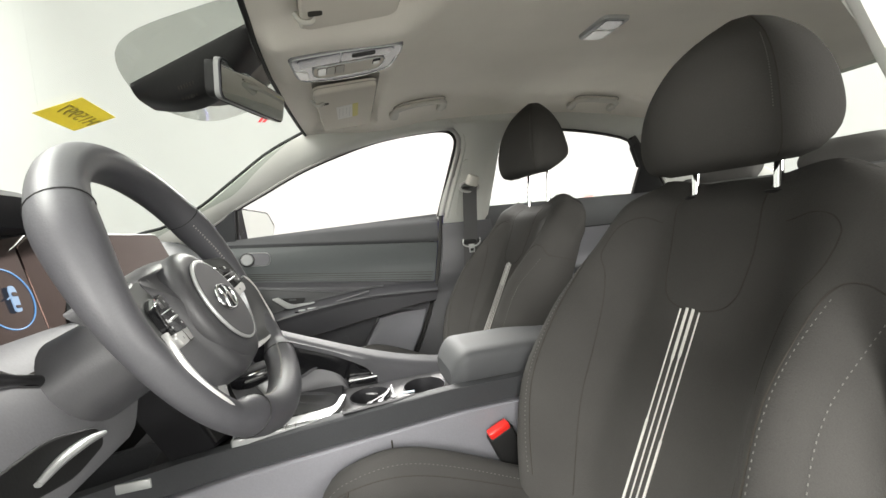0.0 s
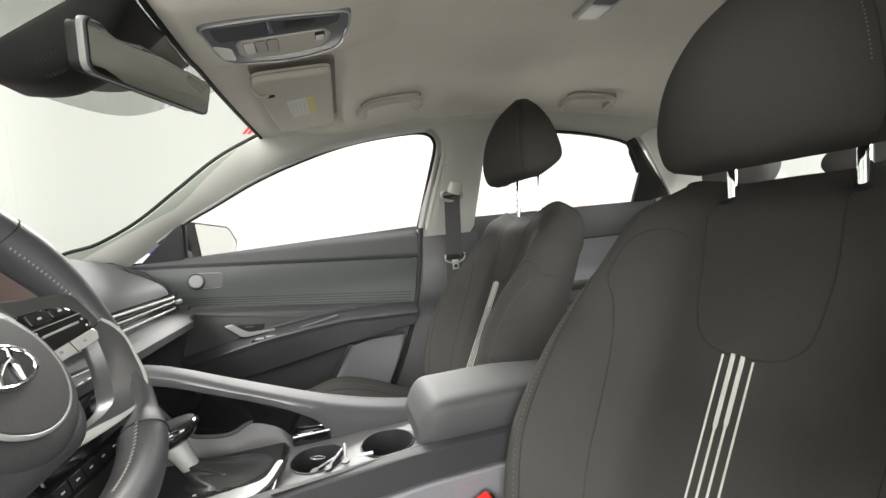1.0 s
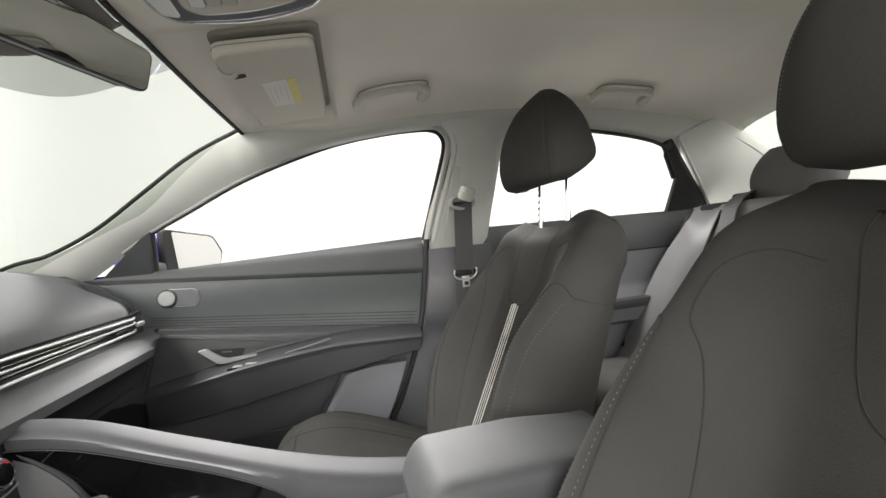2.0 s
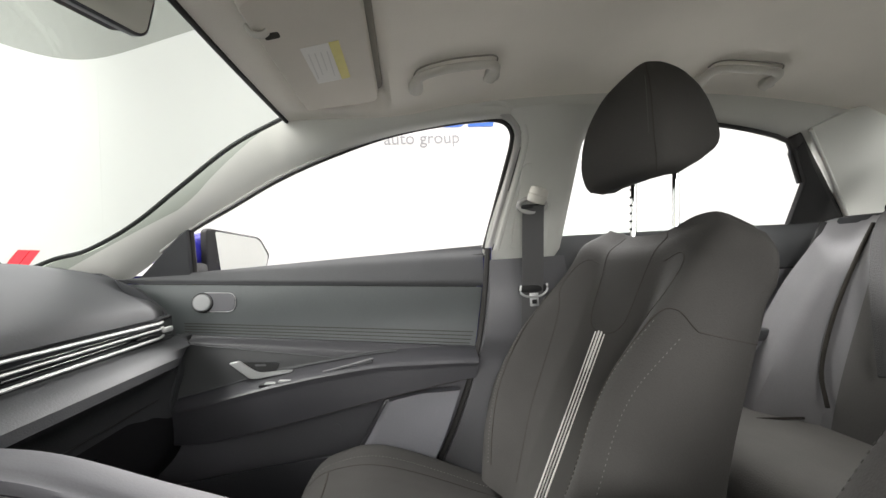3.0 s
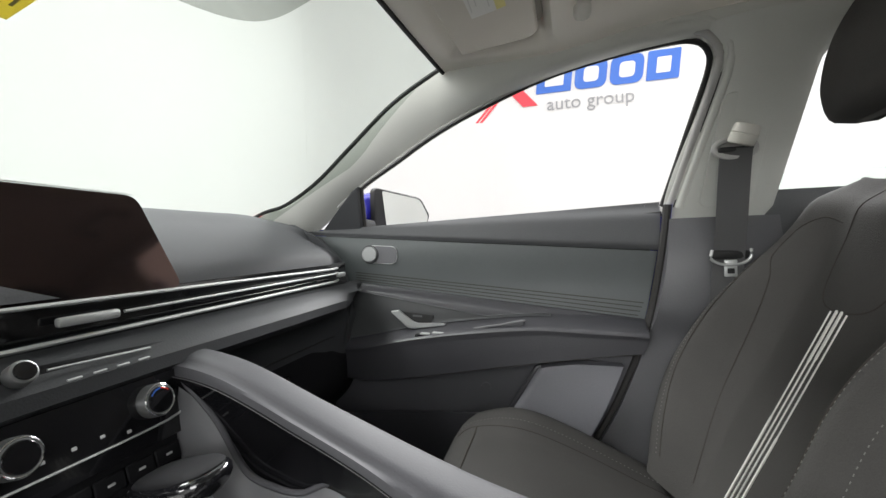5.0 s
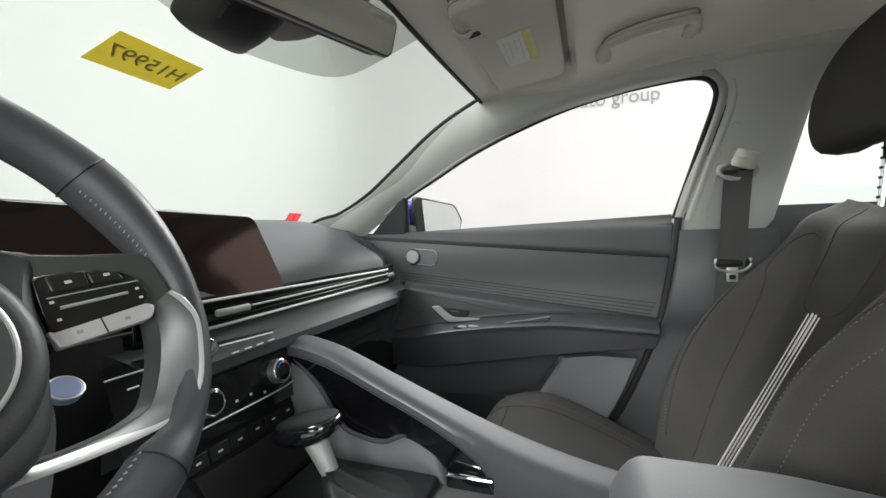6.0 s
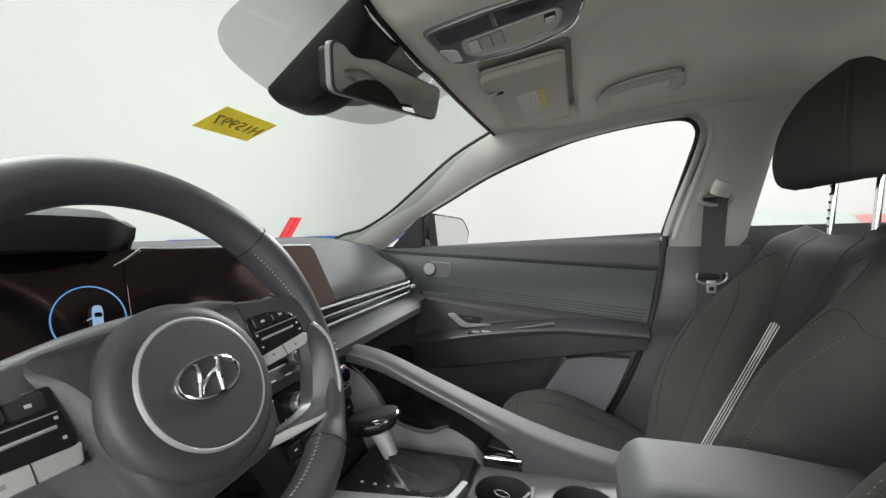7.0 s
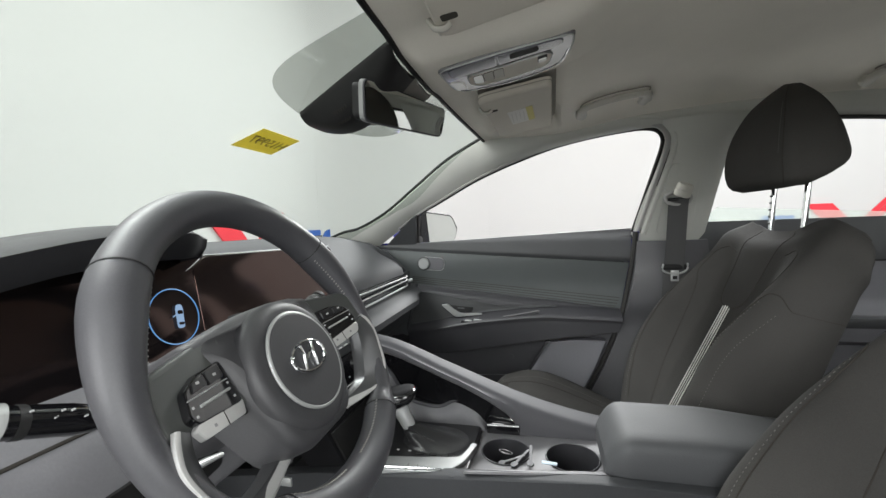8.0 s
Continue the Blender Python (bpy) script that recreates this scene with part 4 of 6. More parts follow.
part("gauge_hood", loft([hood_section(k, 48) for k in range(49)], False), HOOD, dash, "black hood over the gauges")
part("hood_end", slab([(-0.6, 1.085), (-0.47, 1.108), (-0.36, 1.115), (-0.342, 1.103), (-0.35, 1.084), (-0.4, 1.078), (-0.6, 1.07)], lambda a, b, c: Vector((a, -0.266 + c, b)), 0.006, 0.004), HOOD, dash)

# ---- driver's lower dashboard ----
def knee(k):
    y = lerp(-0.64, -0.225, k / 30)
    low = 0.715 + 0.082 * S((y + 0.56) / 0.17)
    pts = [(-0.4, y, 0.968), (-0.365, y, 0.969), (-0.332, y, 0.96), (-0.304, y, 0.932), (-0.286, y, 0.89), (-0.29, y, lerp(0.89, low, 0.45)), (-0.303, y, low + 0.008), (-0.33, y, low), (-0.42, y, low + 0.012)]
    return smooth_line(pts, 26)


part("knee_panel", loft([knee(k) for k in range(31)], False), KNEE_GREY, dash, "mid-grey lower dashboard panel under the wheel")
recess = round_poly([(-0.09, 0.026), (-0.017, 0.028), (0.058, 0.002), (0.068, -0.022), (0.01, -0.03), (-0.09, -0.006)], [0.01, 0.03, 0.018, 0.012, 0.02, 0.01], 5)
rec = part("hand_recess", slab(recess, frame_of((-0.29, -0.385, 0.86), (0, 1, 0), (0.02, 0, 1)), 0.006, 0.003), BLACK, dash, "dark recess in the lower panel")
part("release_lever", tube(smooth_line([(-0.281, -0.43, 0.857), (-0.28, -0.4, 0.862), (-0.28, -0.36, 0.86), (-0.281, -0.326, 0.853)], 20), [0.0035 + 0.0028 * math.sin(math.pi * k / 19) for k in range(20)], 10, flat=0.8), SILVER, rec, "satin silver release lever")
part("panel_line", tube([(-0.3105, lerp(-0.62, -0.14, k / 10), 0.941) for k in range(11)], 0.0018, 6), SEAM, dash)

# ---- centre stack ----
stack = thing("centre_stack", (-0.3, 0.0, 0.75), "sloping black centre stack with knobs and climate buttons", "control panel")


def stack_pl(z0):
    """Face of the stack: leans back towards the windscreen with height."""
    return frame_of((-0.262, 0.0, z0), (0, 1, 0), (-0.25, 0, 1))


pl = stack_pl(0.79)
part("body", slab([(-0.1, -0.085), (0.082, -0.14), (0.1, 0.01), (0.092, 0.115), (-0.14, 0.128), (-0.14, 0.02)], lambda a, b, c: pl(a, b, c - 0.07), 0.068, 0.004), GLOVE, stack, "dark centre stack housing")
part("strip_line", tube([(-0.2855, -0.185, 0.9045), (-0.2855, -0.09, 0.9045)], 0.0011, 6), SILVER, stack, "thin silver line")
part("strip_line", tube([(-0.2855, -0.05, 0.9045), (-0.2855, 0.046, 0.9)], 0.0011, 6), SILVER, stack, "thin silver line")
for k in range(7):
    y = -0.165 + 0.034 * k if k < 3 else -0.035 + 0.022 * (k - 3)
    part("strip_mark", rbox((-0.001, -0.006, -0.0008), (0.001, 0.006, 0.0008), 0.0003, 1, Matrix.Translation((-0.2755, y, 0.8925)) @ Matrix.Rotation(radians(30), 4, "Y")), WHITE_MARK, stack, smooth=False)
part("climate_panel", slab(round_poly([(-0.13, 0.012), (0.085, 0.012), (0.09, 0.082), (-0.13, 0.082)], 0.008), pl, 0.004, 0.0015), PIANO, stack, "glossy black climate panel")
part("climate_line", tube(smooth_line([pl(-0.12, 0.03, 0.0055), pl(0.04, 0.03, 0.0055), pl(0.07, 0.036, 0.0055), pl(0.078, 0.05, 0.0055)], 16), 0.0012, 6), SILVER, stack, "thin silver line")
nrm = Vector((1, 0, 0.25))


def knob(a, b, r, d):
    k = part("knob", disc(pl(a, b, 0.003), nrm, r, d, 0.002), GATE_SILVER, stack, "silver control knob")
    part("knob_ring", ring(pl(a, b, d + 0.002), nrm, r * 0.9, 0.0012, 40), CHROME, k, "bright knob rim")
    part("knob_face", disc(pl(a, b, d + 0.002), nrm, r * 0.78, 0.0025, 0.001), PIANO, k, "black knob face")
    return k


knob_r = knob(0.034, 0.056, 0.0175, 0.014)
for k in range(7):
    a0, a1 = radians(40 + 16 * k), radians(52 + 16 * k)
    c = RED_PLASTIC if k < 3 else SIGN_BLUE
    part("temperature_mark", tube([pl(0.034 + 0.0115 * math.cos(a), 0.056 + 0.0115 * math.sin(a), 0.0188) for a in (a0, a1)], 0.0009, 5), c, knob_r)
knob(-0.085, 0.055, 0.0165, 0.014)
vol = part("volume_knob", disc((-0.288, -0.07, 0.905), (1, 0, 0.5), 0.0105, 0.012, 0.002), GATE_SILVER, stack, "small silver volume knob")
part("knob_face", disc((-0.2775, -0.07, 0.9105), (1, 0, 0.5), 0.008, 0.002, 0.0006), PIANO, vol, "black knob face")
for k in range(6):
    part("climate_key", rbox((-0.0142, -0.009, 0), (0.0142, 0.009, 0.003), 0.0012, 1, Matrix.Translation(pl(-0.11 + 0.03 * k, -0.004, 0.0)) @ Matrix.Rotation(radians(90), 4, "Z") @ Matrix.Rotation(radians(76), 4, "X")), GLOVE, stack, "small dark key with a pale mark")
    part("key_mark", rbox((-0.0035, -0.0012, 0), (0.0035, 0.0012, 0.0006), 0.0003, 1, Matrix.Translation(pl(-0.11 + 0.03 * k, -0.004, 0.0032)) @ Matrix.Rotation(radians(90), 4, "Z") @ Matrix.Rotation(radians(76), 4, "X")), WHITE_MARK, stack, smooth=False)
    part("panel_mark", rbox((-0.0022, -0.0016, 0), (0.0022, 0.0016, 0.0006), 0.0003, 1, Matrix.Translation(pl(-0.115 + 0.024 * k, 0.042 if k < 5 else 0.036, 0.0042)) @ Matrix.Rotation(radians(90), 4, "Z") @ Matrix.Rotation(radians(76), 4, "X")), WHITE_MARK, stack, smooth=False)
part("start_button", disc((-0.297, -0.213, 0.902), (0.6, 0, 0.8), 0.0135, 0.009, 0.002), START, stack, "round start button")
part("start_ring", ring((-0.292, -0.213, 0.9085), (0.6, 0, 0.8), 0.0135, 0.0011), SILVER, stack, "silver ring of the start button")
part("storage_nook", slab([(-0.095, -0.08), (0.075, -0.11), (0.085, -0.02), (-0.115, -0.02)], lambda a, b, c: pl(a, b, c - 0.05), 0.052, 0.002), BLACK, stack, "black storage nook")


# ---- steering wheel ----
WC = Vector((-0.158, -0.369, 1.003))
WN = Vector((math.cos(radians(28)), 0, math.sin(radians(28))))
WV = Vector((-math.sin(radians(28)), 0, math.cos(radians(28))))
WU = Vector((0, 1, 0))


def wp(u, v, w=0.0):
    return WC + WU * u + WV * v + WN * w


wheel = thing("steering_wheel", WC, "dark leather steering wheel with silver trimmed spokes", "steering wheel")
RW = 0.1555


def slim(a):
    """1 where the spokes join the rim, which is slimmer there."""
    d = -math.degrees(math.atan2(math.sin(a), abs(math.cos(a))))
    return S((d + 24) / 34) * (1 - S((d - 41) / 12))


def rim_point(a):
    r = RW * (1 - 0.035 * max(0.0, -math.sin(a)) ** 8) + 0.0058 * slim(a)
    return wp(r * math.cos(a), r * math.sin(a), 0.004 - 0.002 * slim(a))


def rim_radius(a):
    return 0.0182 - 0.0058 * slim(a) + 0.0018 * math.exp(-((math.sin(a) - 0.52) / 0.16) ** 2)


angles = [2 * math.pi * k / 96 for k in range(96)]
part("rim", tube([rim_point(a) for a in angles], [rim_radius(a) for a in angles], 20, True, 1.08, WN), LEATHER, wheel, "dark grained leather rim")
for a0 in (radians(38), radians(142), radians(-52), radians(-128)):
    pts = []
    c = rim_point(a0)
    d = (rim_point(a0 + 0.02) - rim_point(a0 - 0.02)).normalized()
    s = d.cross(WN).normalized()
    rr = rim_radius(a0) + 0.0004
    part("rim_joint", tube([c + s * (rr - 0.0004) * math.cos(t) + WN * rr * 1.08 * math.sin(t) for t in [2 * math.pi * k / 24 for k in range(24)]], 0.0006, 5, True), BLACK, wheel)
for a0, a1 in ((-84, -50), (230, 264), (10, 36), (144, 170)):
    bm = bmesh.new()
    n = int((a1 - a0) / 1.7)
    for k in range(n):
        a = radians(lerp(a0, a1, k / n))
        inward = -(WU * math.cos(a) + WV * math.sin(a))
        c = rim_point(a) + inward * (rim_radius(a) * 0.93) + WN * 0.0055
        t = WU * -math.sin(a) + WV * math.cos(a)
        tube([c - t * 0.001 - WN * 0.003, c + t * 0.001 + WN * 0.003], 0.0006, 4, bm=bm)
    tagged(part("stitching", bm, STITCH, wheel, "grey cross stitching on the rim"), kind="stuff")


TURN = radians(2.5)


def hp(u, v, w=0.0):
    """A point of the hub and spokes, which stand slightly turned to the left."""
    v -= 0.021
    return wp(u * math.cos(TURN) - v * math.sin(TURN) - 0.003, u * math.sin(TURN) + v * math.cos(TURN), w)


def dip(a, b):
    """How far the spokes lie back between the middle and the rim."""
    return -0.01 * S((abs(a) - 0.055) / 0.03) + rise(a) - 0.01 * S((b - 0.03) / 0.04)


def rise(a):
    """The spokes come forward again towards the rim."""
    return 0.22 * min(0.075, max(0.0, abs(a) - 0.076))


def sp(a, b, c):
    return hp(a, b, c + rise(a) - 0.0055)


# padded hub: broad shield with wings
hub_out = round_poly([(-0.05, -0.076), (0.05, -0.076), (0.069, -0.02), (0.079, 0.03), (0.094, 0.06), (0.03, 0.068), (-0.03, 0.068), (-0.094, 0.06), (-0.079, 0.03), (-0.069, -0.02)], [0.03, 0.03, 0.03, 0.02, 0.012, 0.03, 0.03, 0.012, 0.02, 0.03], 6)
part("hub", slab(hub_out, lambda a, b, c: hp(a, b, c - 0.042 + dip(a, b)), 0.053, 0.013, 6), HUB, wheel, "dark padded airbag cover")
dome = [(0.067 * math.cos(t), 0.067 * math.sin(t)) for t in (2 * math.pi * k / 64 for k in range(64))]
part("hub_dome", slab(dome, lambda a, b, c: hp(a, b - 0.002, c - 0.035), 0.0525, 0.012, 8), HUB, wheel, "round padded middle of the airbag cover")
part("emblem_disc", disc(hp(0, -0.002, 0.017), WN, 0.0485, 0.005, 0.002, 48), HUB, wheel, "round dark emblem plate")
part("emblem_ring", ring(hp(0, -0.002, 0.02), WN, 0.0485, 0.0019, 64), SILVER, wheel, "satin silver ring round the emblem")
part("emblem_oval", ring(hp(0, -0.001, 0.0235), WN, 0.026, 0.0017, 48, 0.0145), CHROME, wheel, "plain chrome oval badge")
part("emblem_bar", tube(smooth_line([hp(-0.013, -0.0115, 0.0235), hp(-0.008, 0.0, 0.0238), hp(-0.006, 0.0115, 0.0235)], 10), [0.0024 - 0.0008 * abs(k - 4.5) / 4.5 for k in range(10)], 8), CHROME, wheel, "chrome slanted stroke")
part("emblem_bar", tube(smooth_line([hp(0.005, -0.0135, 0.0235), hp(0.008, 0.0, 0.0238), hp(0.013, 0.009, 0.0235)], 10), [0.0024 - 0.0008 * abs(k - 4.5) / 4.5 for k in range(10)], 8), CHROME, wheel, "chrome slanted stroke")
part("emblem_bar", tube(smooth_line([hp(-0.01, -0.006, 0.0235), hp(0.0, 0.0005, 0.0238), hp(0.01, 0.0035, 0.0235)], 10), 0.0016, 8), CHROME, wheel, "chrome link stroke")

for sgn in (1, -1):
    wing = round_poly([(sgn * 0.06, 0.06), (sgn * 0.12, 0.05), (sgn * 0.149, 0.044), (sgn * 0.152, 0.0), (sgn * 0.14, -0.002), (sgn * 0.066, -0.01)][:: sgn], 0.008, 4)
    part("spoke", slab(wing, lambda a, b, c: hp(a, b, c - 0.007 + dip(a, b)), 0.013, 0.005, 3), WING, wheel, "satin grey side spoke")
    groove = smooth_line([(0.094, 0.062, 0.0), (0.094, 0.052, 0.0045), (0.083, 0.034, 0.007), (0.0745, 0.012, 0.0085), (0.072, -0.014, 0.007)], 24)
    part("groove", tube([hp(sgn * p.x, p.y, p.z - 0.0045 + dip(p.x, p.y)) for p in groove[4:]], 0.0022, 8), BLACK, wheel, "dark gap beside the airbag cover")
    pod = round_poly([(sgn * 0.075, 0.036), (sgn * 0.106, 0.034), (sgn * 0.125, 0.026), (sgn * 0.1315, 0.007), (sgn * 0.127, 0.0005), (sgn * 0.073, -0.003)][:: sgn], [0.005, 0.01, 0.008, 0.004, 0.003, 0.003], 4)
    podp = part("button_pod", slab(pod, lambda a, b, c: sp(a, b, c + 0.001), 0.0075, 0.002), PIANO, wheel, "glossy black button pod")
    for k in range(2):
        u0, u1 = 0.081 + 0.0205 * k, 0.1 + 0.0195 * k
        key = round_poly([(sgn * u0, 0.0225), (sgn * u1, 0.0215), (sgn * (u1 - 0.003 * k), 0.0325 - 0.004 * k), (sgn * u0, 0.0335 - 0.002 * k)][:: sgn], 0.002, 3)
        part("button", slab(key, lambda a, b, c: sp(a, b, c + 0.0083), 0.0016, 0.0007), GATE_BLACK, podp, "small black button")
        part("button_mark", slab([(sgn * (u0 + 0.0075), 0.0262), (sgn * (u0 + 0.011), 0.0262), (sgn * (u0 + 0.011), 0.0282), (sgn * (u0 + 0.0075), 0.0282)][:: sgn], lambda a, b, c: sp(a, b, c + 0.0098), 0.0004), WHITE_MARK, podp, smooth=False)
    part("pod_line", tube([sp(sgn * 0.078, 0.0195, 0.0088), sp(sgn * 0.127, 0.0185, 0.0088)], 0.0005, 5), SILVER, podp)
    part("rocker", tube([sp(sgn * 0.082, 0.0115, 0.0092), sp(sgn * 0.118, 0.0112, 0.0092)], [0.0012, 0.0012], 8), SILVER, podp, "silver rocker switch")
    for u0, v0 in ((0.0785, 0.0035), (0.1235, 0.012), (0.1235, 0.005), (0.0785, 0.0155)):
        part("button_mark", slab([(sgn * u0, v0), (sgn * (u0 + 0.0022), v0), (sgn * (u0 + 0.0022), v0 + 0.0018), (sgn * u0, v0 + 0.0018)][:: sgn], lambda a, b, c: sp(a, b, c + 0.0084), 0.0004), WHITE_MARK, podp, smooth=False)
    keys_plate = round_poly([(sgn * 0.072, -0.0012), (sgn * 0.127, 0.0012), (sgn * 0.1315, -0.002), (sgn * 0.127, -0.011), (sgn * 0.075, -0.0128)][:: sgn], [0.002, 0.002, 0.003, 0.006, 0.002], 4)
    plate = part("silver_keys", slab(keys_plate, lambda a, b, c: sp(a, b, c + 0.002), 0.0058, 0.0016), WHEEL_SILVER, wheel, "satin silver key row")
    part("key_gap", tube([sp(sgn * 0.099, -0.001, 0.0079), sp(sgn * 0.0995, -0.0121, 0.0079)], 0.0005, 5), SEAM, plate)
    for u0 in (0.085, 0.111):
        part("key_mark", slab([(sgn * u0, -0.0072), (sgn * (u0 + 0.003), -0.0072), (sgn * (u0 + 0.003), -0.0048), (sgn * u0, -0.0048)][:: sgn], lambda a, b, c: sp(a, b, c + 0.0077), 0.0003), SIGN_GREY, plate, smooth=False)
    # silver spoke: a band that runs down along the rim and back under the hub, sloping into the opening
    outer = smooth_line([(0.146, 0.006, 0.0165), (0.152, -0.003, 0.0185), (0.1555, -0.02, 0.0185), (0.1495, -0.0425, 0.0172), (0.1375, -0.0665, 0.0165), (0.126, -0.0785, 0.0115), (0.108, -0.083, 0.003), (0.07, -0.0795, -0.01), (0.028, -0.0715, -0.021)], 72)
    inner = smooth_line([(0.1325, -0.0005, 0.0105), (0.133, -0.0145, 0.006), (0.1305, -0.031, 0.002), (0.1235, -0.049, -0.002), (0.1135, -0.065, -0.006), (0.101, -0.0695, -0.01), (0.087, -0.0705, -0.013), (0.062, -0.0685, -0.019), (0.028, -0.062, -0.027)], 72)

    def band(u, v):
        k = int(round(u * 71))
        p = outer[k].lerp(inner[k], v)
        return hp(sgn * p.x, p.y, p.z + 0.0016 * math.sin(math.pi * min(1.0, v * 1.25) ** 0.6))
    # bright lip on the rim side, broad under the hub; darker satin slope inside it
    lip = lambda u: lerp(0.15, 0.8, S((u - 0.5) / 0.22)) + 0.12 * (1 - S(u / 0.16))
    part("spoke_trim", sheet(lambda u, v: band(u, v * lip(u)), 71, 5, WN * -0.004), WHEEL_SILVER, wheel, "satin silver lip of the D-shaped spoke")
    part("spoke_slope", sheet(lambda u, v: band(u, lerp(lip(u), 1.0, v)), 71, 6, WN * -0.004), SPOKE_DARK, wheel, "darker satin slope inside the silver lip")

    def inner_wall(u, v):
        p = inner[int(round(u * 71))]
        q = Vector((0.09, -0.04, 0.0))
        return hp(sgn * lerp(p.x, q.x, 0.1 * v), lerp(p.y, q.y, 0.1 * v), p.z + 0.0005 - 0.011 * v)
    part("spoke_wall", sheet(inner_wall, 71, 5, WN * -0.003), SPOKE_DARK, wheel, "satin dark grey inner wall of the spoke opening")
    lower = smooth_line([(0.04, -0.07, -0.022), (0.02, -0.064, -0.027), (-0.004, -0.058, -0.03)], 12)
    part("lower_arm", tube([hp(sgn * p.x, p.y, p.z) for p in lower], [0.008 - 0.003 * k / 11 for k in range(12)], 10, flat=0.7, up=WN), HUB, wheel, "dark lower spoke arm")

# ---- steering column and stalks ----
col = thing("steering_column", (-0.3, -0.369, 0.93), "dark plastic steering column shroud with two stalks", "steering column")
col_rings = []
for k in range(9):
    t = k / 8
    c = wp(0, -0.014, lerp(-0.035, -0.13, t))
    rr = 0.06 + 0.008 * t
    col_rings.append([c + WU * rr * math.cos(a) * 0.82 + WV * rr * math.sin(a) * 0.72 for a in [2 * math.pi * j / 28 for j in range(28)]])
part("shroud", loft(col_rings), HUB, col, "dark column shroud")
for sgn in (1, -1):
    pts = smooth_line([wp(0.04, 0.012, -0.075), wp(0.09, 0.024, -0.07), wp(0.14, 0.035, -0.064), wp(0.188, 0.043, -0.058)] if sgn > 0 else [(-0.272, -0.40, 0.938), (-0.278, -0.43, 0.95), (-0.286, -0.468, 0.965), (-0.297, -0.515, 0.983)], 20)
    stalk = part("stalk", tube(pts, [0.0075 + (0.0045 if sgn > 0 else 0.0085) * S((k - 6) / 6) for k in range(20)], 14, flat=0.8), PIANO, col, "black control stalk")
    part("stalk_ring", tube([pts[17], pts[18]], 0.0124 if sgn > 0 else 0.0164, 14, flat=0.8), BLACK, stalk)
    for k in range(6):
        part("stalk_mark", rbox((-0.0008, -0.0018 + 0.0006 * (k % 2), -0.0007), (0.0008, 0.0018, 0.0007), 0.0003, 1, Matrix.Translation(pts[11 + (2 * k) % 7] + WN * (0.0112 if sgn > 0 else 0.0145) + WV * (0.003 if k % 2 else -0.003)) @ Matrix.Rotation(radians(62), 4, "Y")), WHITE_MARK, stalk, smooth=False)
    part("stalk_tip", disc(pts[-1], (pts[-1] - pts[-2]), 0.011 if sgn > 0 else 0.0145, 0.009, 0.004), SILVER if sgn < 0 else BLACK, stalk)


# ---- centre console ----
con = thing("centre_console", (0.0, 0.0, 0.34), "grey and black centre console with cup holders", "centre console")
side = round_poly([(-0.62, 0.36), (0.5, 0.36), (0.5, 0.72), (0.19, 0.718), (-0.2, 0.69), (-0.42, 0.66), (-0.62, 0.64)], 0.012, 3)
part("driver_side_panel", slab([(a, b - 0.03) for a, b in side], lambda a, b, c: Vector((a, -0.105 - c, b)), 0.02, 0.006), LOWER_GREY, con, "mid-grey side panel")
part("side_strip", slab(round_poly([(-0.5, 0.632), (-0.2, 0.664), (0.19, 0.692), (0.36, 0.696), (0.36, 0.735), (0.18, 0.735), (-0.05, 0.722), (-0.3, 0.7), (-0.5, 0.67)], 0.006, 3), lambda a, b, c: Vector((a, -0.098 - c, b)), 0.022, 0.005), DASH, con, "dark upper side strip")
part("panel_joint", tube([(0.05, -0.1265, 0.4), (0.05, -0.1265, 0.665)], 0.0016, 6), SEAM, con)
part("side_badge", rbox((-0.385, -0.124, 0.672), (-0.335, -0.119, 0.688), 0.002), SILVER, con, "small pale metal badge")
part("passenger_side_panel", slab([(a, b) for a, b in side], lambda a, b, c: Vector((a, 0.12 + c, b - 0.02)), 0.015, 0.005), DASH, con, "dark side panel")
CUPS = ((0.025, -0.008, 0.0425), (0.139, -0.009, 0.0445))


def deck_mesh():
    """Top deck with two round holes."""
    bm = bmesh.new()
    z = 0.706
    x0, x1, y0, y1 = -0.03, 0.195, -0.108, 0.066
    mid = 0.083
    n = 32
    for cx, cy, r, xa, xb in ((*CUPS[0], x0, mid), (*CUPS[1], mid, x1)):
        inner, outer = [], []
        for k in range(n):
            a = 2 * math.pi * (k + 0.5) / n
            c, s = math.cos(a), math.sin(a)
            inner.append(bm.verts.new((cx + r * c, cy + r * s, z)))
            t = min(((xb if c > 0 else xa) - cx) / c if abs(c) > 1e-6 else 9, ((y1 if s > 0 else y0) - cy) / s if abs(s) > 1e-6 else 9)
            outer.append(bm.verts.new((cx + t * c, cy + t * s, z)))
        for k in range(n):
            j = (k + 1) % n
            bm.faces.new((inner[k], inner[j], outer[j], outer[k]))
    return bm


part("cup_deck", deck_mesh(), DECK_GREY, con, "satin grey deck with two round openings", smooth=False)
for cx, cy, r in CUPS:
    well = [[(cx + r * w * math.cos(2 * math.pi * k / 32), cy + r * w * math.sin(2 * math.pi * k / 32), 0.706 - d) for k in range(32)] for w, d in ((1.0, 0.0), (0.985, 0.006), (0.955, 0.035), (0.93, 0.066), (0.85, 0.072), (0.4, 0.073), (0.02, 0.073))]
    part("cup_well", loft(well, True, False), CUP_DARK, con, "dark round cup well")
for cx, cy, r in CUPS:
    part("cup_rim", ring((cx, cy, 0.707), (0, 0, 1), r, 0.0013, 48), CUP_DARK, con, "dark rounded rim of a cup holder")


def lip_slope(u, v):
    """Inner slope from the side strip down to the cup deck."""
    x = lerp(-0.03, 0.188, u)
    w = lerp(0.2, 1.0, S(u / 0.3))
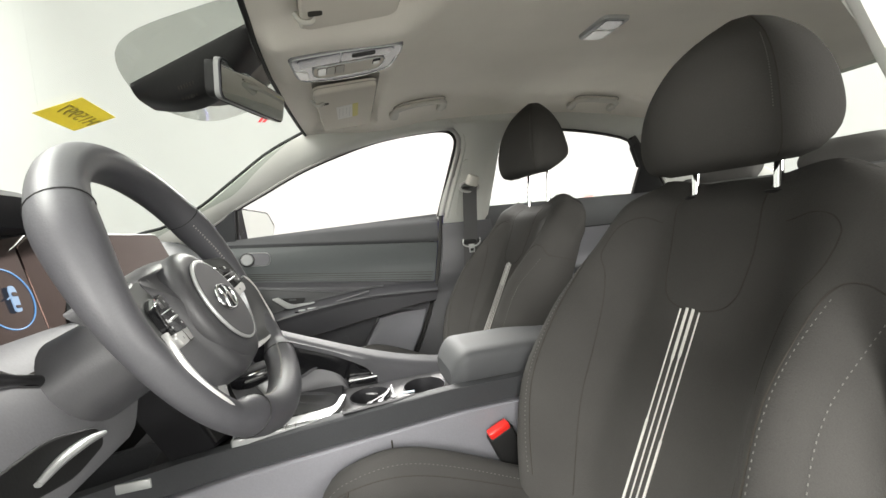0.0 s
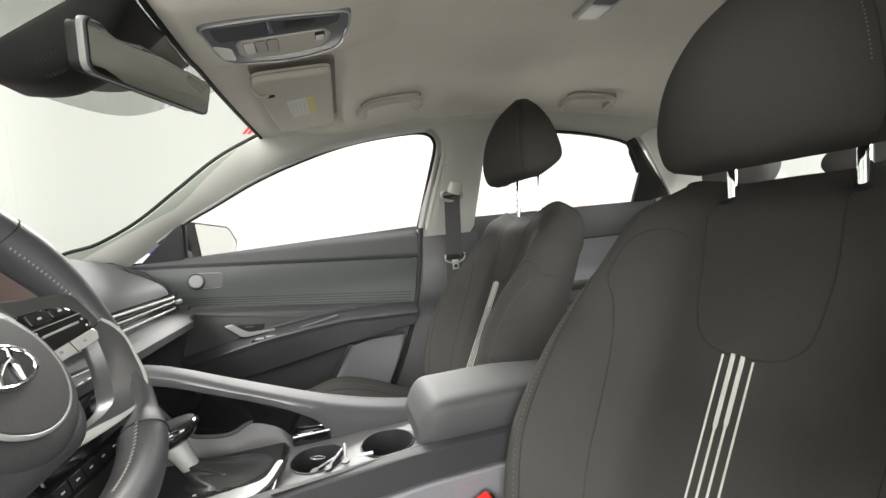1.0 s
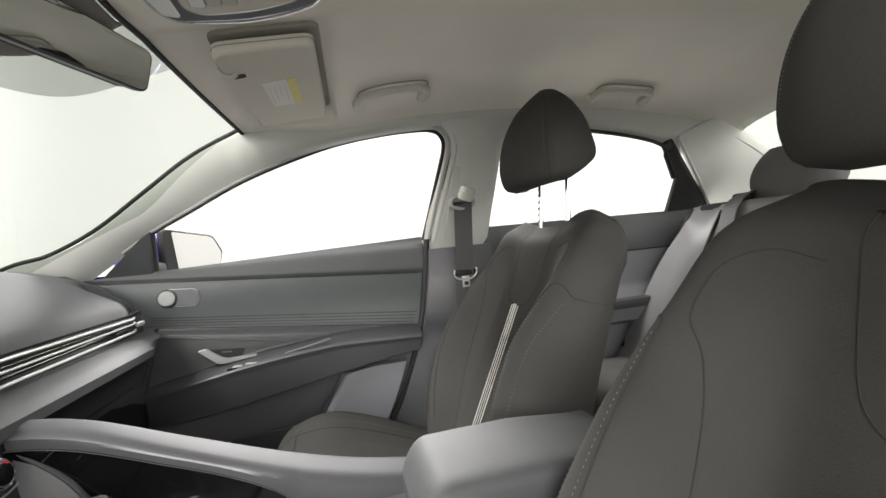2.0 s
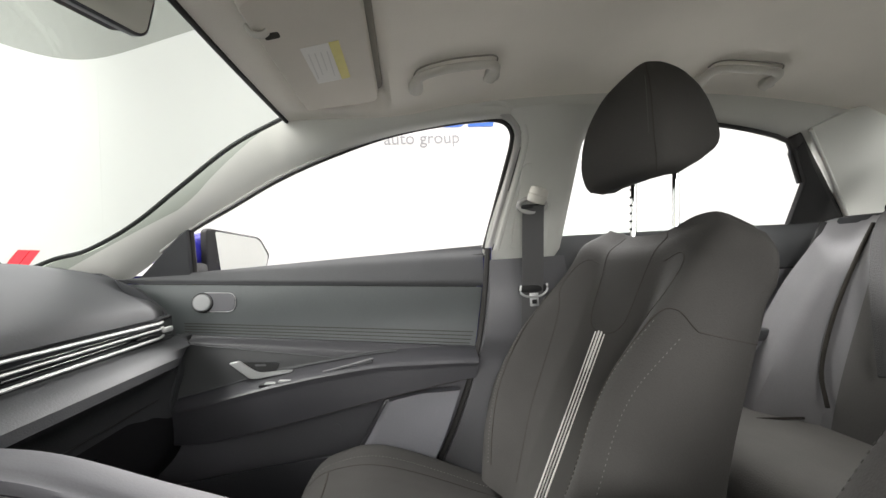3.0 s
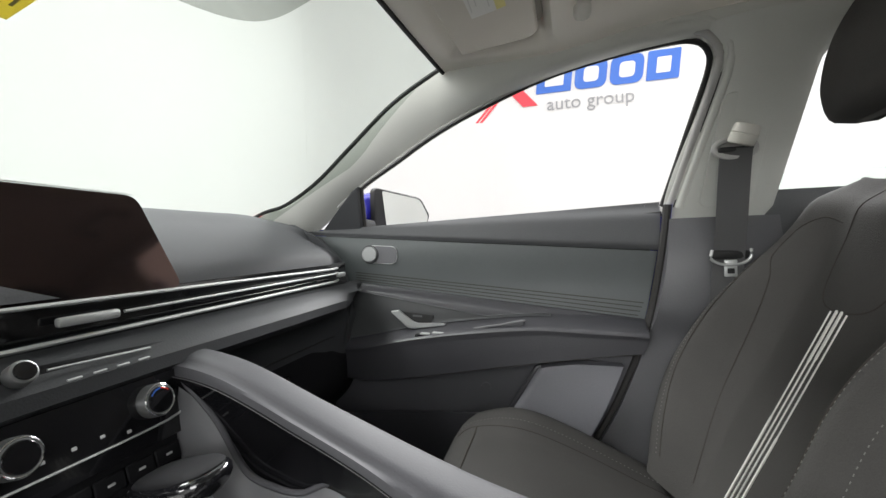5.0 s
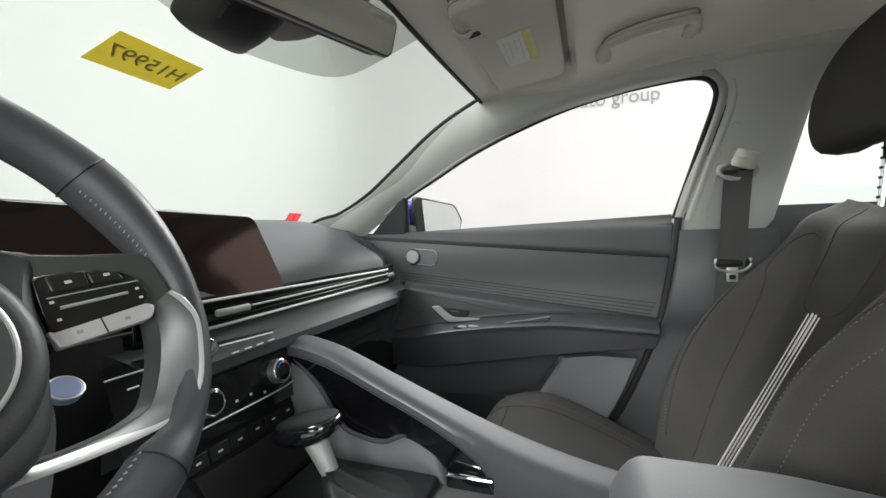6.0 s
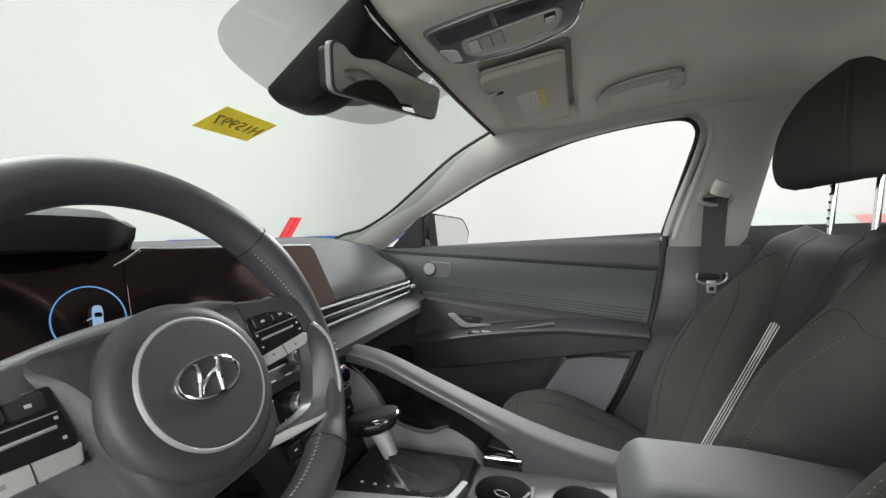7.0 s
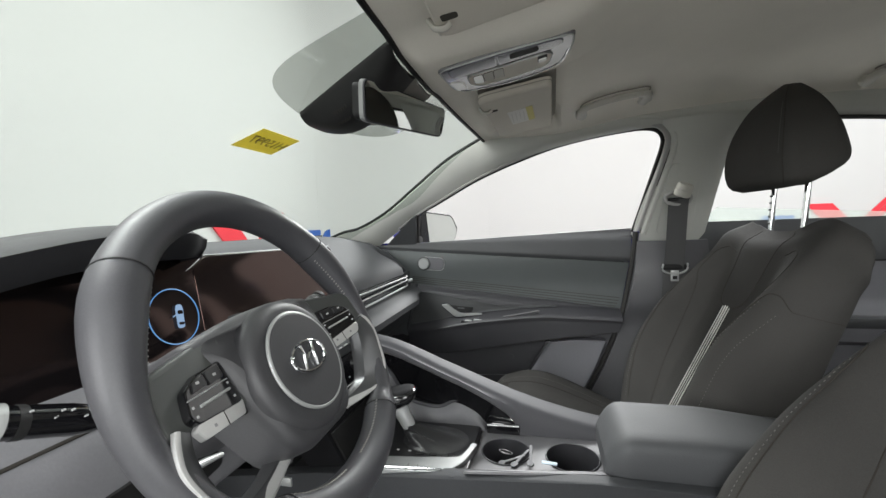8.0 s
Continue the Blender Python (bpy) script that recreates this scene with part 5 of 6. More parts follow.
    return (x, lerp(-0.12 + 0.03 * u, -0.12 + 0.03 * u + 0.05 * w, v), lerp(0.7325, 0.7325 - 0.0262 * w, v))


part("deck_edge", sheet(lip_slope, 20, 6, (0, 0, -0.004)), LIT_EDGE_GREY, con, "sloping lip beside the cups, coloured paler as lit")
# gear gate
part("gate_plate", slab(round_poly([(-0.22, -0.095), (-0.03, -0.09), (-0.028, 0.06), (-0.05, 0.07), (-0.22, 0.066)], 0.01, 4), lambda a, b, c: Vector((a, b, 0.69 + c)), 0.026, 0.004), GATE_BLACK, con, "black gear gate")
trim = round_poly([(-0.215, -0.121), (-0.062, -0.106), (-0.037, -0.08), (-0.022, -0.03), (-0.03, -0.028), (-0.043, -0.068), (-0.12, -0.078), (-0.215, -0.088)], [0.004, 0.02, 0.02, 0.004, 0.002, 0.012, 0.02, 0.004], 4)
part("gate_trim", slab(trim, lambda a, b, c: Vector((a, b, 0.709 + c + 0.12 * (b + 0.1) * (b > -0.1))), 0.011, 0.002), GATE_SILVER, con, "satin silver plate beside the gear gate")
part("trim_line", tube([(x, y, 0.7215) for x, y in ((-0.21, -0.117), (-0.15, -0.111), (-0.07, -0.103))], 0.0011, 6), CHROME, con, "bright edge of the silver plate")
for x in (-0.128, -0.112):
    part("trim_joint", tube([(x, -0.114, 0.7203), (x, -0.082, 0.7203)], 0.0007, 5), SEAM, con)
for k in range(4):
    part("gate_mark", rbox((-0.0025, -0.002, 0), (0.0025, 0.002, 0.0006), 0.0002, 1, Matrix.Translation((-0.185 + 0.022 * k, -0.052, 0.7165))), WHITE_MARK, con, smooth=False)
    part("gate_key", rbox((-0.007, -0.004, 0), (0.007, 0.004, 0.002), 0.001, 1, Matrix.Translation((-0.12 + 0.022 * k, -0.056, 0.7155))), BLACK, con)
# tray in front of the gate, U-shaped grey liner
part("tray", rbox((-0.36, -0.09, 0.66), (-0.215, 0.07, 0.685), 0.008), BLACK, con, "black tray in front of the gear lever")


def liner_wall(u, v):
    x = lerp(-0.27, -0.016, u)
    top = curve([(-0.27, 0.86), (-0.221, 0.814), (-0.185, 0.762), (-0.15, 0.748), (-0.114, 0.746), (-0.079, 0.761), (-0.055, 0.757), (-0.033, 0.742), (-0.02, 0.715), (-0.016, 0.703)], x)
    return (x, 0.068 - 0.012 * math.sin(math.pi * v), lerp(0.69, top, v))


part("side_liner", sheet(liner_wall, 50, 8, (0, 0.006, 0)), LINER_GREY, con, "smooth grey inner side liner")
part("liner_edge", tube([liner_wall(k / 50, 1.0) for k in range(51)], 0.0035, 8), RAIL, con)


# grab rail between the seats
def rail_top(x):
    return curve([(-0.31, 0.886), (-0.25, 0.878), (-0.2, 0.864), (-0.11, 0.826), (0.03, 0.77), (0.12, 0.742), (0.22, 0.722), (0.33, 0.712)], x)


def rail_drop(x):
    """How far the inner edge of the rail lies below its top."""
    return curve([(-0.315, 0.024), (-0.2, 0.019), (-0.127, 0.016), (-0.04, 0.016), (0.015, 0.025), (0.035, 0.036), (0.05, 0.062), (0.1, 0.058), (0.3, 0.035)], x)


def rail_section(k, n):
    x = lerp(-0.315, 0.3, k / n)
    zt = rail_top(x)
    drop = rail_drop(x)
    yi = lerp(0.066, 0.054, S((x + 0.3) / 0.35))
    yo = lerp(0.122, 0.13, S((x + 0.3) / 0.4))
    pts = [(x, yi, zt - drop), (x, yi + 0.003, zt - drop * 0.4), (x, yi + 0.01, zt - 0.008), (x, yi + 0.022, zt - 0.001), (x, yo - 0.012, zt), (x, yo - 0.002, zt - 0.008), (x, yo, zt - 0.02), (x, yo, zt - drop - 0.01), (x, yo - 0.01, zt - drop - 0.02), (x, yi + 0.006, zt - drop - 0.006)]
    return smooth_line(pts + pts[:1], 37)[:-1]


part("grab_rail", loft([rail_section(k, 80) for k in range(81)]), RAIL, con, "broad satin grey sloping grab rail")


def rail_gloss(u, v):
    x = lerp(-0.29, 0.045, u)
    zt = rail_top(x) - rail_drop(x)
    low = curve([(-0.29, 0.74), (-0.1, 0.72), (-0.03, 0.692), (0.045, 0.686)], x)
    return (x, lerp(lerp(0.086, 0.07, S((x + 0.3) / 0.35)), lerp(0.064, 0.053, S((x + 0.3) / 0.35)), v), lerp(min(low, zt - 0.006), zt + 0.002, v))


part("rail_inner", sheet(rail_gloss, 40, 6, (0, 0.02, 0)), PIANO, con, "glossy black inner face of the rail")
# glint along the rail's inner edge, drawn as a thin line
part("rail_glint", tube([Vector(rail_gloss(k / 40, 1.0)) + Vector((0, -0.0012, 0)) for k in range(41)], 0.0004, 6), DECK_GREY, con, "thin bright edge")
part("rail_end", rbox((-0.018, 0.052, 0.69), (0.047, 0.086, 0.727), 0.004), PIANO, con, "glossy black end piece")
part("rail_end_line", tube([(-0.016, 0.0515, 0.7225), (0.045, 0.0515, 0.7235)], 0.0019, 6), CHROME, con, "bright line on the end piece")
part("rail_outer", slab([(-0.31, 0.862), (-0.2, 0.845), (-0.05, 0.765), (0.1, 0.71), (0.3, 0.69), (0.3, 0.45), (-0.31, 0.5)], lambda a, b, c: Vector((a, 0.12 + c, b)), 0.018, 0.004), DASH, con, "dark outer side of the console")

# gear lever
gear = thing("gear_lever", (-0.13, -0.01, 0.716), "gear lever with black knob, silver neck and leather boot", "gear lever")
boot = []
for k in range(13):
    t = k / 12
    cx, cz = lerp(-0.105, -0.155, t), lerp(0.716, 0.743, t)
    rx, ry = lerp(0.062, 0.014, t**0.6), lerp(0.05, 0.012, t**0.6)
    fold = 0.2 * math.sin(math.pi * t) ** 0.7
    boot.append([(cx + rx * math.cos(a) * (1 + fold * math.sin(5 * a + 4 * t)), -0.005 + ry * math.sin(a) * (1 + fold * math.cos(4 * a + 6 * t)), cz + 0.006 * fold * math.sin(3 * a)) for a in [2 * math.pi * j / 40 for j in range(40)]])
part("boot", loft(boot), BOOT, gear, "creased dark leather boot")
part("neck", tube([(-0.156, -0.007, 0.738), (-0.164, -0.009, 0.758), (-0.174, -0.01, 0.779)], [0.0125, 0.0145, 0.0175], 16, flat=0.85, up=(0, 1, 0)), SILVER, gear, "satin silver neck")
def knob_ring(w, z):
    """One outline of the flat paddle knob, which is higher at the rear."""
    out = []
    for j in range(36):
        a = 2 * math.pi * j / 36
        c, s = math.copysign(abs(math.cos(a)) ** 0.75, math.cos(a)), math.copysign(abs(math.sin(a)) ** 0.75, math.sin(a))
        out.append((-0.184 + 0.047 * w * c, -0.012 + 0.031 * w * s, z + 0.011 * w * c))
    return out


part("knob", loft([knob_ring(w, z) for w, z in ((0.3, 0.773), (0.55, 0.775), (0.82, 0.781), (0.95, 0.787), (1.0, 0.7935), (0.985, 0.799), (0.93, 0.8025), (0.85, 0.804))]), PIANO, gear, "glossy black paddle knob")
part("knob_cap", loft([knob_ring(w, z) for w, z in ((0.88, 0.802), (0.87, 0.8052), (0.8, 0.8075), (0.6, 0.8095), (0.3, 0.8105), (0.05, 0.8108))]), GLOVE, gear, "dark matt top of the knob")
part("knob_button", disc(Vector(knob_ring(1.0, 0.792)[9]) + Vector((0, -0.002, 0)), (0, 1, 0.1), 0.006, 0.003, 0.001, 20), SILVER, gear, "small silver release button")

# armrest box
arm = thing("armrest_box", (0.31, -0.01, 0.34), "padded dark grey centre armrest box between the seats", "armrest")
def arm_section(k, n, z0, z1, r):
    t = k / n
    x = lerp(0.183, 0.47, t)
    e = 1 - (1 - min(1.0, t / 0.15)) ** 2.4 * 0.55
    w = 0.078 * (1 - 0.2 * (1 - min(1.0, t / 0.12)) ** 2.4)
    top = z0 + (z1 - z0) * e - 0.012 * S((t - 0.5) / 0.5)
    out = []
    for j in range(28):
        a = 2 * math.pi * j / 28
        c, s = math.cos(a), math.sin(a)
        out.append((x, -0.022 + w * math.copysign(abs(c) ** 0.36, c), (z0 + top) / 2 + (top - z0) / 2 * math.copysign(abs(s) ** 0.5, s)))
    return out
part("lid", loft([arm_section(k, 40, 0.72, 0.793, 0.03) for k in range(41)]), ARMREST, arm, "padded dark grey vinyl lid")
part("box", rbox((0.188, -0.108, 0.4), (0.5, 0.075, 0.716), 0.01), DASH, arm, "dark plastic box")
part("gap", rbox((0.192, -0.094, 0.712), (0.47, 0.05, 0.726), 0.003), BLACK, arm)

# keys in the cup holder
keys = thing("keys", (0.045, -0.035, 0.7), "small silver keys with a pale tag in a cup holder", "keys")
for k in range(3):
    m = Matrix.Translation((0.045 + 0.012 * k, -0.035 + 0.006 * k, 0.712 + 0.003 * k)) @ Matrix.Rotation(radians(20 + 35 * k), 4, "Z") @ Matrix.Rotation(radians(-12), 4, "Y")
    part("key", rbox((-0.022, -0.0028, -0.001), (0.016, 0.0028, 0.001), 0.0008, 1, m), KEY_METAL, keys)
    part("key_bow", disc(m @ Vector((-0.026, 0, -0.001)), m.to_3x3() @ Vector((0, 0, 1)), 0.0062, 0.002, 0.0008, 20), KEY_METAL, keys)
part("key_ring", ring((0.027, -0.031, 0.719), (0.2, 0.3, 1), 0.011, 0.0009, 32), KEY_METAL, keys)
part("tag", rbox((0.05, -0.048, 0.713), (0.075, -0.039, 0.715), 0.001, 1, Matrix.Rotation(radians(3), 4, "Y") @ Matrix.Translation((0, 0, 0.004))), TAG, keys, "pale paper tag")


# ---- front seats ----
W_TAB = [(-0.02, 0.2), (0.08, 0.235), (0.2, 0.25), (0.32, 0.247), (0.42, 0.242), (0.48, 0.239), (0.51, 0.231), (0.535, 0.213), (0.552, 0.188), (0.562, 0.162)]
T_TAB = [(-0.02, 0.09), (0.2, 0.108), (0.4, 0.096), (0.48, 0.088), (0.53, 0.078), (0.562, 0.064)]
B_TAB = [(-0.02, 0.055), (0.08, 0.078), (0.2, 0.085), (0.3, 0.078), (0.38, 0.055), (0.45, 0.026), (0.51, 0.008), (0.562, 0.0)]


TOP_TAB = [(0, 0.006), (0.3, 0.007), (0.55, 0.014), (0.75, 0.018), (0.9, 0.015), (1, 0.007)]


def stitch_row(pts, normal, step=2):
    bm = bmesh.new()
    for k in range(0, len(pts) - 1, step):
        a, b = Vector(pts[k]), Vector(pts[k + 1])
        n = Vector(normal)
        tube([a + n * 0.0006, a.lerp(b, 0.7) + n * 0.0006], 0.00055, 4, bm=bm)
    return bm


def front_seat(yc, hinge_x, recline, lift, tall, slide, inboard, broad, deep, drop, sunk, nod, crown, label):
    """A front seat. lift: how far its headrest is pulled out; inboard: the side of the console, 1 or -1."""
    seat = thing("front_seat", (hinge_x - 0.1, yc, 0.34), label, "car seat", "front seats")
    r = radians(recline)
    ax, fn = Vector((math.sin(r), 0, math.cos(r))), Vector((-math.cos(r), 0, math.sin(r)))
    H = Vector((hinge_x, yc, 0.56))

    def width(s):
        return curve(W_TAB, s) * (1 + 8 * crown * S((s - 0.46) / 0.1) + 0.07 * math.exp(-(((s - 0.16) / 0.075) ** 2)))

    def hump(s, q):
        a = abs(q)
        return (curve(TOP_TAB, a) + 0.9 * crown * S((a - 0.12) / 0.5) * (1 - 0.12 * S((a - 0.78) / 0.22)) * (1 if q * inboard > 0 else 0.3 + 0.7 * S((a - 0.65) / 0.35))) * S((s - 0.34) / 0.22)

    def fwd(s, q):
        b = curve(B_TAB, s)
        a = abs(q)
        top = -0.02 * S((s - 0.5) / 0.06) ** 2
        return b * S((a - 0.42) / 0.4) - sunk * (1 - 0.6 * S((s - 0.44) / 0.1)) * (1 - S((a - 0.3) / 0.45)) - 0.036 * max(0.0, (a - 0.8) / 0.2) ** 2 + top + 0.006 * math.cos(min(1, a / 0.42) * math.pi / 2)

    def face(s, q):
        return H + ax * (s + hump(s, q)) + Vector((0, q * width(s), 0)) + fn * fwd(s, q)

    rings = []
    for k in range(49):
        s = -0.02 + 0.582 * (k / 48) ** 0.92
        w, t = width(s), curve(T_TAB, s)
        ringp = [face(s, lerp(-1, 1, j / 40)) for j in range(41)]
        edge_f = ringp[-1]
        fall = 0.042 * S((s - 0.42) / 0.14) ** 1.5
        edge_b = H + ax * (s + hump(s, 1) - fall) + Vector((0, w, 0)) + fn * min(-t * 0.78, fwd(s, 1) - 0.02)
        swell = 0.011 * S(s / 0.1)
        for j in range(1, 6):
            ringp.append(edge_f.lerp(edge_b, j / 6) + Vector((0, swell * math.sin(math.pi * j / 6), 0)))
        for j in range(25):
            q = lerp(1, -1, j / 24)
            back = min(-t * (1 - 0.22 * abs(q) ** 5), fwd(s, q) - 0.02)
            ringp.append(H + ax * (s + hump(s, q) - fall) + Vector((0, q * w, 0)) + fn * back)
        for j in range(1, 6):
            p = edge_b.lerp(edge_f, j / 6) + Vector((0, swell * math.sin(math.pi * j / 6), 0))
            ringp.append(Vector((p.x, 2 * yc - p.y, p.z)))
        rings.append(ringp)
    last = rings[-1]
    for m in range(1, 6):
        th = 0.5 * math.pi * m / 5
        row = []
        for j, p in enumerate(last):
            o = last[round(46 + 24 * (1 - j / 40)) if j <= 40 else 86 - j if j <= 45 else round(40 * (1 - (j - 46) / 24)) if j <= 70 else 146 - j]
            c = (Vector(p) + Vector(o)) / 2
            row.append(c + (Vector(p) - c) * max(0.02, math.cos(th)) + ax * 0.016 * math.sin(th))
        rings.append(row)
    back = part("backrest", loft(rings), FABRIC, seat, "dark brown-grey woven cloth backrest")

    def seam(name, line, rad=0.0009, mat=SEAM):
        pts = [face(s, q) for s, q in line]
        return part(name, tube(pts, rad, 6), mat, back)

    def sq(ctrl, n=40):
        return [(p.x, p.y) for p in smooth_line([(s, q, 0) for s, q in ctrl], n)]

    # yoke panel, flank panels, bolster edges
    seam("seam", sq([(0.56, -0.31), (0.5, -0.285), (0.44, -0.27), (0.4, -0.25), (0.377, -0.17), (0.37, 0.0), (0.374, 0.15), (0.395, 0.24), (0.44, 0.29), (0.5, 0.32), (0.56, 0.37)], 80), 0.001)
    for g in (1, -1):
        seam("seam", sq([(0.495, 0.42 * g), (0.497, 0.6 * g), (0.47, 0.74 * g), (0.43, 0.74 * g), (0.39, 0.64 * g), (0.33, 0.585 * g), (0.2, 0.545 * g), (0.02, 0.5 * g)], 60), 0.0009)
        seam("seam", sq([(0.405, 1.0 * g), (0.42, 0.9 * g), (0.405, 0.82 * g), (0.34, 0.79 * g), (0.2, 0.76 * g), (0.02, 0.7 * g)], 50), 0.001)
        pts = [face(s, q) for s, q in sq([(0.4, 0.84 * g), (0.34, 0.81 * g), (0.2, 0.785 * g), (0.02, 0.725 * g)], 110)]
        tagged(part("stitching", stitch_row(pts, fn), SEAT_STITCH, back), kind="stuff")
        pts = [face(s, q) for s, q in sq([(0.39, 0.97 * g), (0.3, 0.94 * g), (0.16, 0.93 * g), (0.02, 0.9 * g)], 110)]
        tagged(part("stitching", stitch_row(pts, fn), SEAT_STITCH, back), kind="stuff")
        flank = []
        for k in range(9):
            s = 0.405 + 0.012 * k / 8
            f_, b_ = fwd(s, 1), min(-curve(T_TAB, s) * 0.78, fwd(s, 1) - 0.02)
            flank.append(H + ax * (s + hump(s, 1)) + Vector((0, g * (width(s) + 0.0105 * math.sin(math.pi * k / 8)), 0)) + fn * lerp(f_, b_, k / 8))
        part("seam", tube(flank, 0.0009, 6), SEAM, back)
    # pale stripes down the middle
    for off, top, low, w_top, w_low, turn in ((-0.0165, 0.368, 0.06, 0.0013, 0.0032, 0.18), (-0.0055, 0.371, 0.05, 0.0038, 0.0015, 0.3), (0.005, 0.371, 0.045, 0.0038, 0.0015, 0.29), (0.0165, 0.368, 0.035, 0.0013, 0.0034, 0.2)):
        ss = [lerp(top, low, k / 60) for k in range(61)]
        pts = [face(s, off / width(s)) for s in ss]
        ws = [w_top if s > turn else w_low for s in ss]
        part("stripe", strip(pts, ws, fn, 0.0006, 0.001), STRIPE, back, "pale woven stripe")

    # headrest and its posts
    pb = H + ax * 0.545 - fn * (0.028 + nod * 0.6)
    up = Vector((math.sin(radians(5)), 0, math.cos(radians(5))))
    base = pb.z + 0.02 + lift
    hr = []
    for k in range(31):
        t = k / 30
        wy = curve([(0, 0.095), (0.03, 0.118), (0.1, 0.131), (0.3, 0.134), (0.55, 0.122), (0.76, 0.095), (0.89, 0.064), (0.97, 0.034), (1, 0.006)], t)
        f = curve([(0, 0.052), (0.03, 0.074), (0.1, 0.088), (0.28, 0.097), (0.55, 0.089), (0.8, 0.062), (0.93, 0.034), (1, 0.014)], t)
        b = curve([(0, -0.045), (0.06, -0.064), (0.16, -0.068), (0.35, -0.056), (0.6, -0.038), (0.8, -0.018), (0.93, -0.002), (1, 0.006)], t)
        z = base + tall * t
        px = pb.x - nod + math.tan(radians(5)) * (z - pb.z)
        ringp = []
        for j in range(48):
            a = 2 * math.pi * j / 48
            c, s = math.cos(a), math.sin(a)
            yy = broad * wy * math.copysign(abs(c) ** 0.3, c)
            curve_in = -0.03 * (yy / 0.125) ** 2
            hx_ = (f + curve_in) * abs(s) ** 0.3 if s > 0 else deep * b * abs(s) ** 0.5
            ringp.append((px - hx_, yc + yy, z + (-0.005 * (1 - t) if s > 0 else 0.034 * (1 - t) ** 2) * abs(s) ** 0.7))
        hr.append(ringp)
    head = part("headrest", loft(hr), BOLSTER, seat, "dark cloth headrest")
    for j in (6, 18):
        part("headrest_seam", tube([Vector(hr[k][j]) for k in range(1, 29)], 0.0009, 6), SEAM, head)
        pts = smooth_line([Vector(hr[k][j + (1 if j < 12 else -1)]) for k in range(9, 24)], 60)
        tagged(part("stitching", stitch_row(pts, (-1, 0, 0)), SEAT_STITCH, head), kind="stuff")
    for g in (1, -1):
        pts = [Vector((pb.x, yc + 0.065 * g, pb.z - 0.02)), Vector((pb.x + math.tan(radians(5)) * (base + 0.03 - pb.z), yc + 0.065 * g, base + 0.03))]
        post = part("post", tube(pts, 0.0058, 12), CHROME, seat, "chrome headrest post")
        if lift > 0.05:
            for k in range(7):
                c = pts[0].lerp(pts[1], 0.3 + 0.09 * k)
                if g > 0:
                    part("notch", rbox((-0.0015, -0.0035, -0.0022), (0.0015, 0.0035, 0.0022), 0.0006, 1, Matrix.Translation(c + Vector((-0.0055, 0, 0)))), BLACK, post, smooth=False)
        part("post_collar", disc((pb.x, yc + 0.065 * g, pb.z - 0.004), (0.1, 0, 1), 0.019, 0.012, 0.004, 24, 0.014), BLACK, seat, "black plastic post collar")

    # cushion
    cr = []
    for k in range(41):
        t = k / 40
        x = slide + lerp(-0.118, 0.4, t)
        round_front = max(0.0, 1 - t / 0.1)
        w = lerp(0.262, 0.25, t) * (1 - 0.3 * round_front**2.2)
        ztop = curve([(0, 0.578), (0.04, 0.612), (0.12, 0.634), (0.3, 0.632), (0.5, 0.602), (0.75, 0.55), (1, 0.5)], t) - drop
        bol = curve([(0, 0.0), (0.1, 0.012), (0.3, 0.034), (0.6, 0.03), (1, 0.02)], t)
        zb = 0.45 + 0.1 * round_front
        ringp = []
        for j in range(33):
            q = lerp(-1, 1, j / 32)
            a = abs(q)
            ringp.append((x, yc + q * w, ztop + bol * S((a - 0.5) / 0.3) - (0.05 + bol) * max(0.0, (a - 0.82) / 0.18) ** 2.2))
        for j in range(5):
            ringp.append((x, yc + lerp(w, -w, j / 4), zb))
        cr.append(ringp)
    cush = part("cushion", loft(cr), CUSHION, seat, "dark brown-grey cloth seat cushion")
    for g in (1, -1):
        j = 16 + 10 * g
        part("seam", tube([Vector(cr[k][j]) for k in range(2, 38)], 0.001, 6), SEAM, cush)
        tagged(part("stitching", stitch_row(smooth_line([Vector(cr[k][j + g]) for k in range(2, 36)], 120), (0, 0, 1)), SEAT_STITCH, cush), kind="stuff")
    part("front_seam", tube([Vector(cr[5][j]) for j in range(6, 27)], 0.002, 6), SEAM, cush)
    # base, side cover, recliner
    part("side_cover", rbox((slide - 0.03, yc - inboard * 0.262 - 0.015, 0.42), (slide + 0.45, yc - inboard * 0.262 + 0.015, 0.52), 0.014), BLACK, seat, "black plastic seat side cover")
    part("base", rbox((slide - 0.02, yc - 0.2, 0.34), (slide + 0.42, yc + 0.2, 0.46), 0.02), BLACK, seat, "black seat base")
    return seat


front_seat(-0.37, 0.316, 24, 0.026, 0.208, 0.02, 1, 0.94, 0.6, 0.0, 0.02, 0.0, 0.0, "dark cloth driver's seat with pale centre stripes, headrest lowered")
front_seat(0.37, 0.362, 25, 0.112, 0.228, 0.034, -1, 1.04, 1.0, 0.022, 0.004, 0.022, 0.022, "dark cloth passenger seat with pale centre stripes, headrest raised")

# ---- rear bench ----
bench = thing("rear_bench", (1.1, 0.0, 0.34), "dark cloth rear bench with grey side bolsters and headrests", "rear seat")
def bench_cushion(k):
    y = lerp(-0.62, 0.62, k / 48)
    side = max(0.0, (abs(y) - 0.56) / 0.06)
    dip = 0.012 * math.cos(min(1.0, abs(abs(y) - 0.34) / 0.28) * math.pi / 2)
    return smooth_line([(0.76, y, 0.42), (0.705 + 0.02 * side, y, 0.56), (0.71, y, 0.635 - 0.02 * side), (0.75, y, 0.668 - 0.03 * side), (0.9, y, 0.66 - dip - 0.02 * side), (1.08, y, 0.63 - dip), (1.2, y, 0.6), (1.22, y, 0.45)], 30)
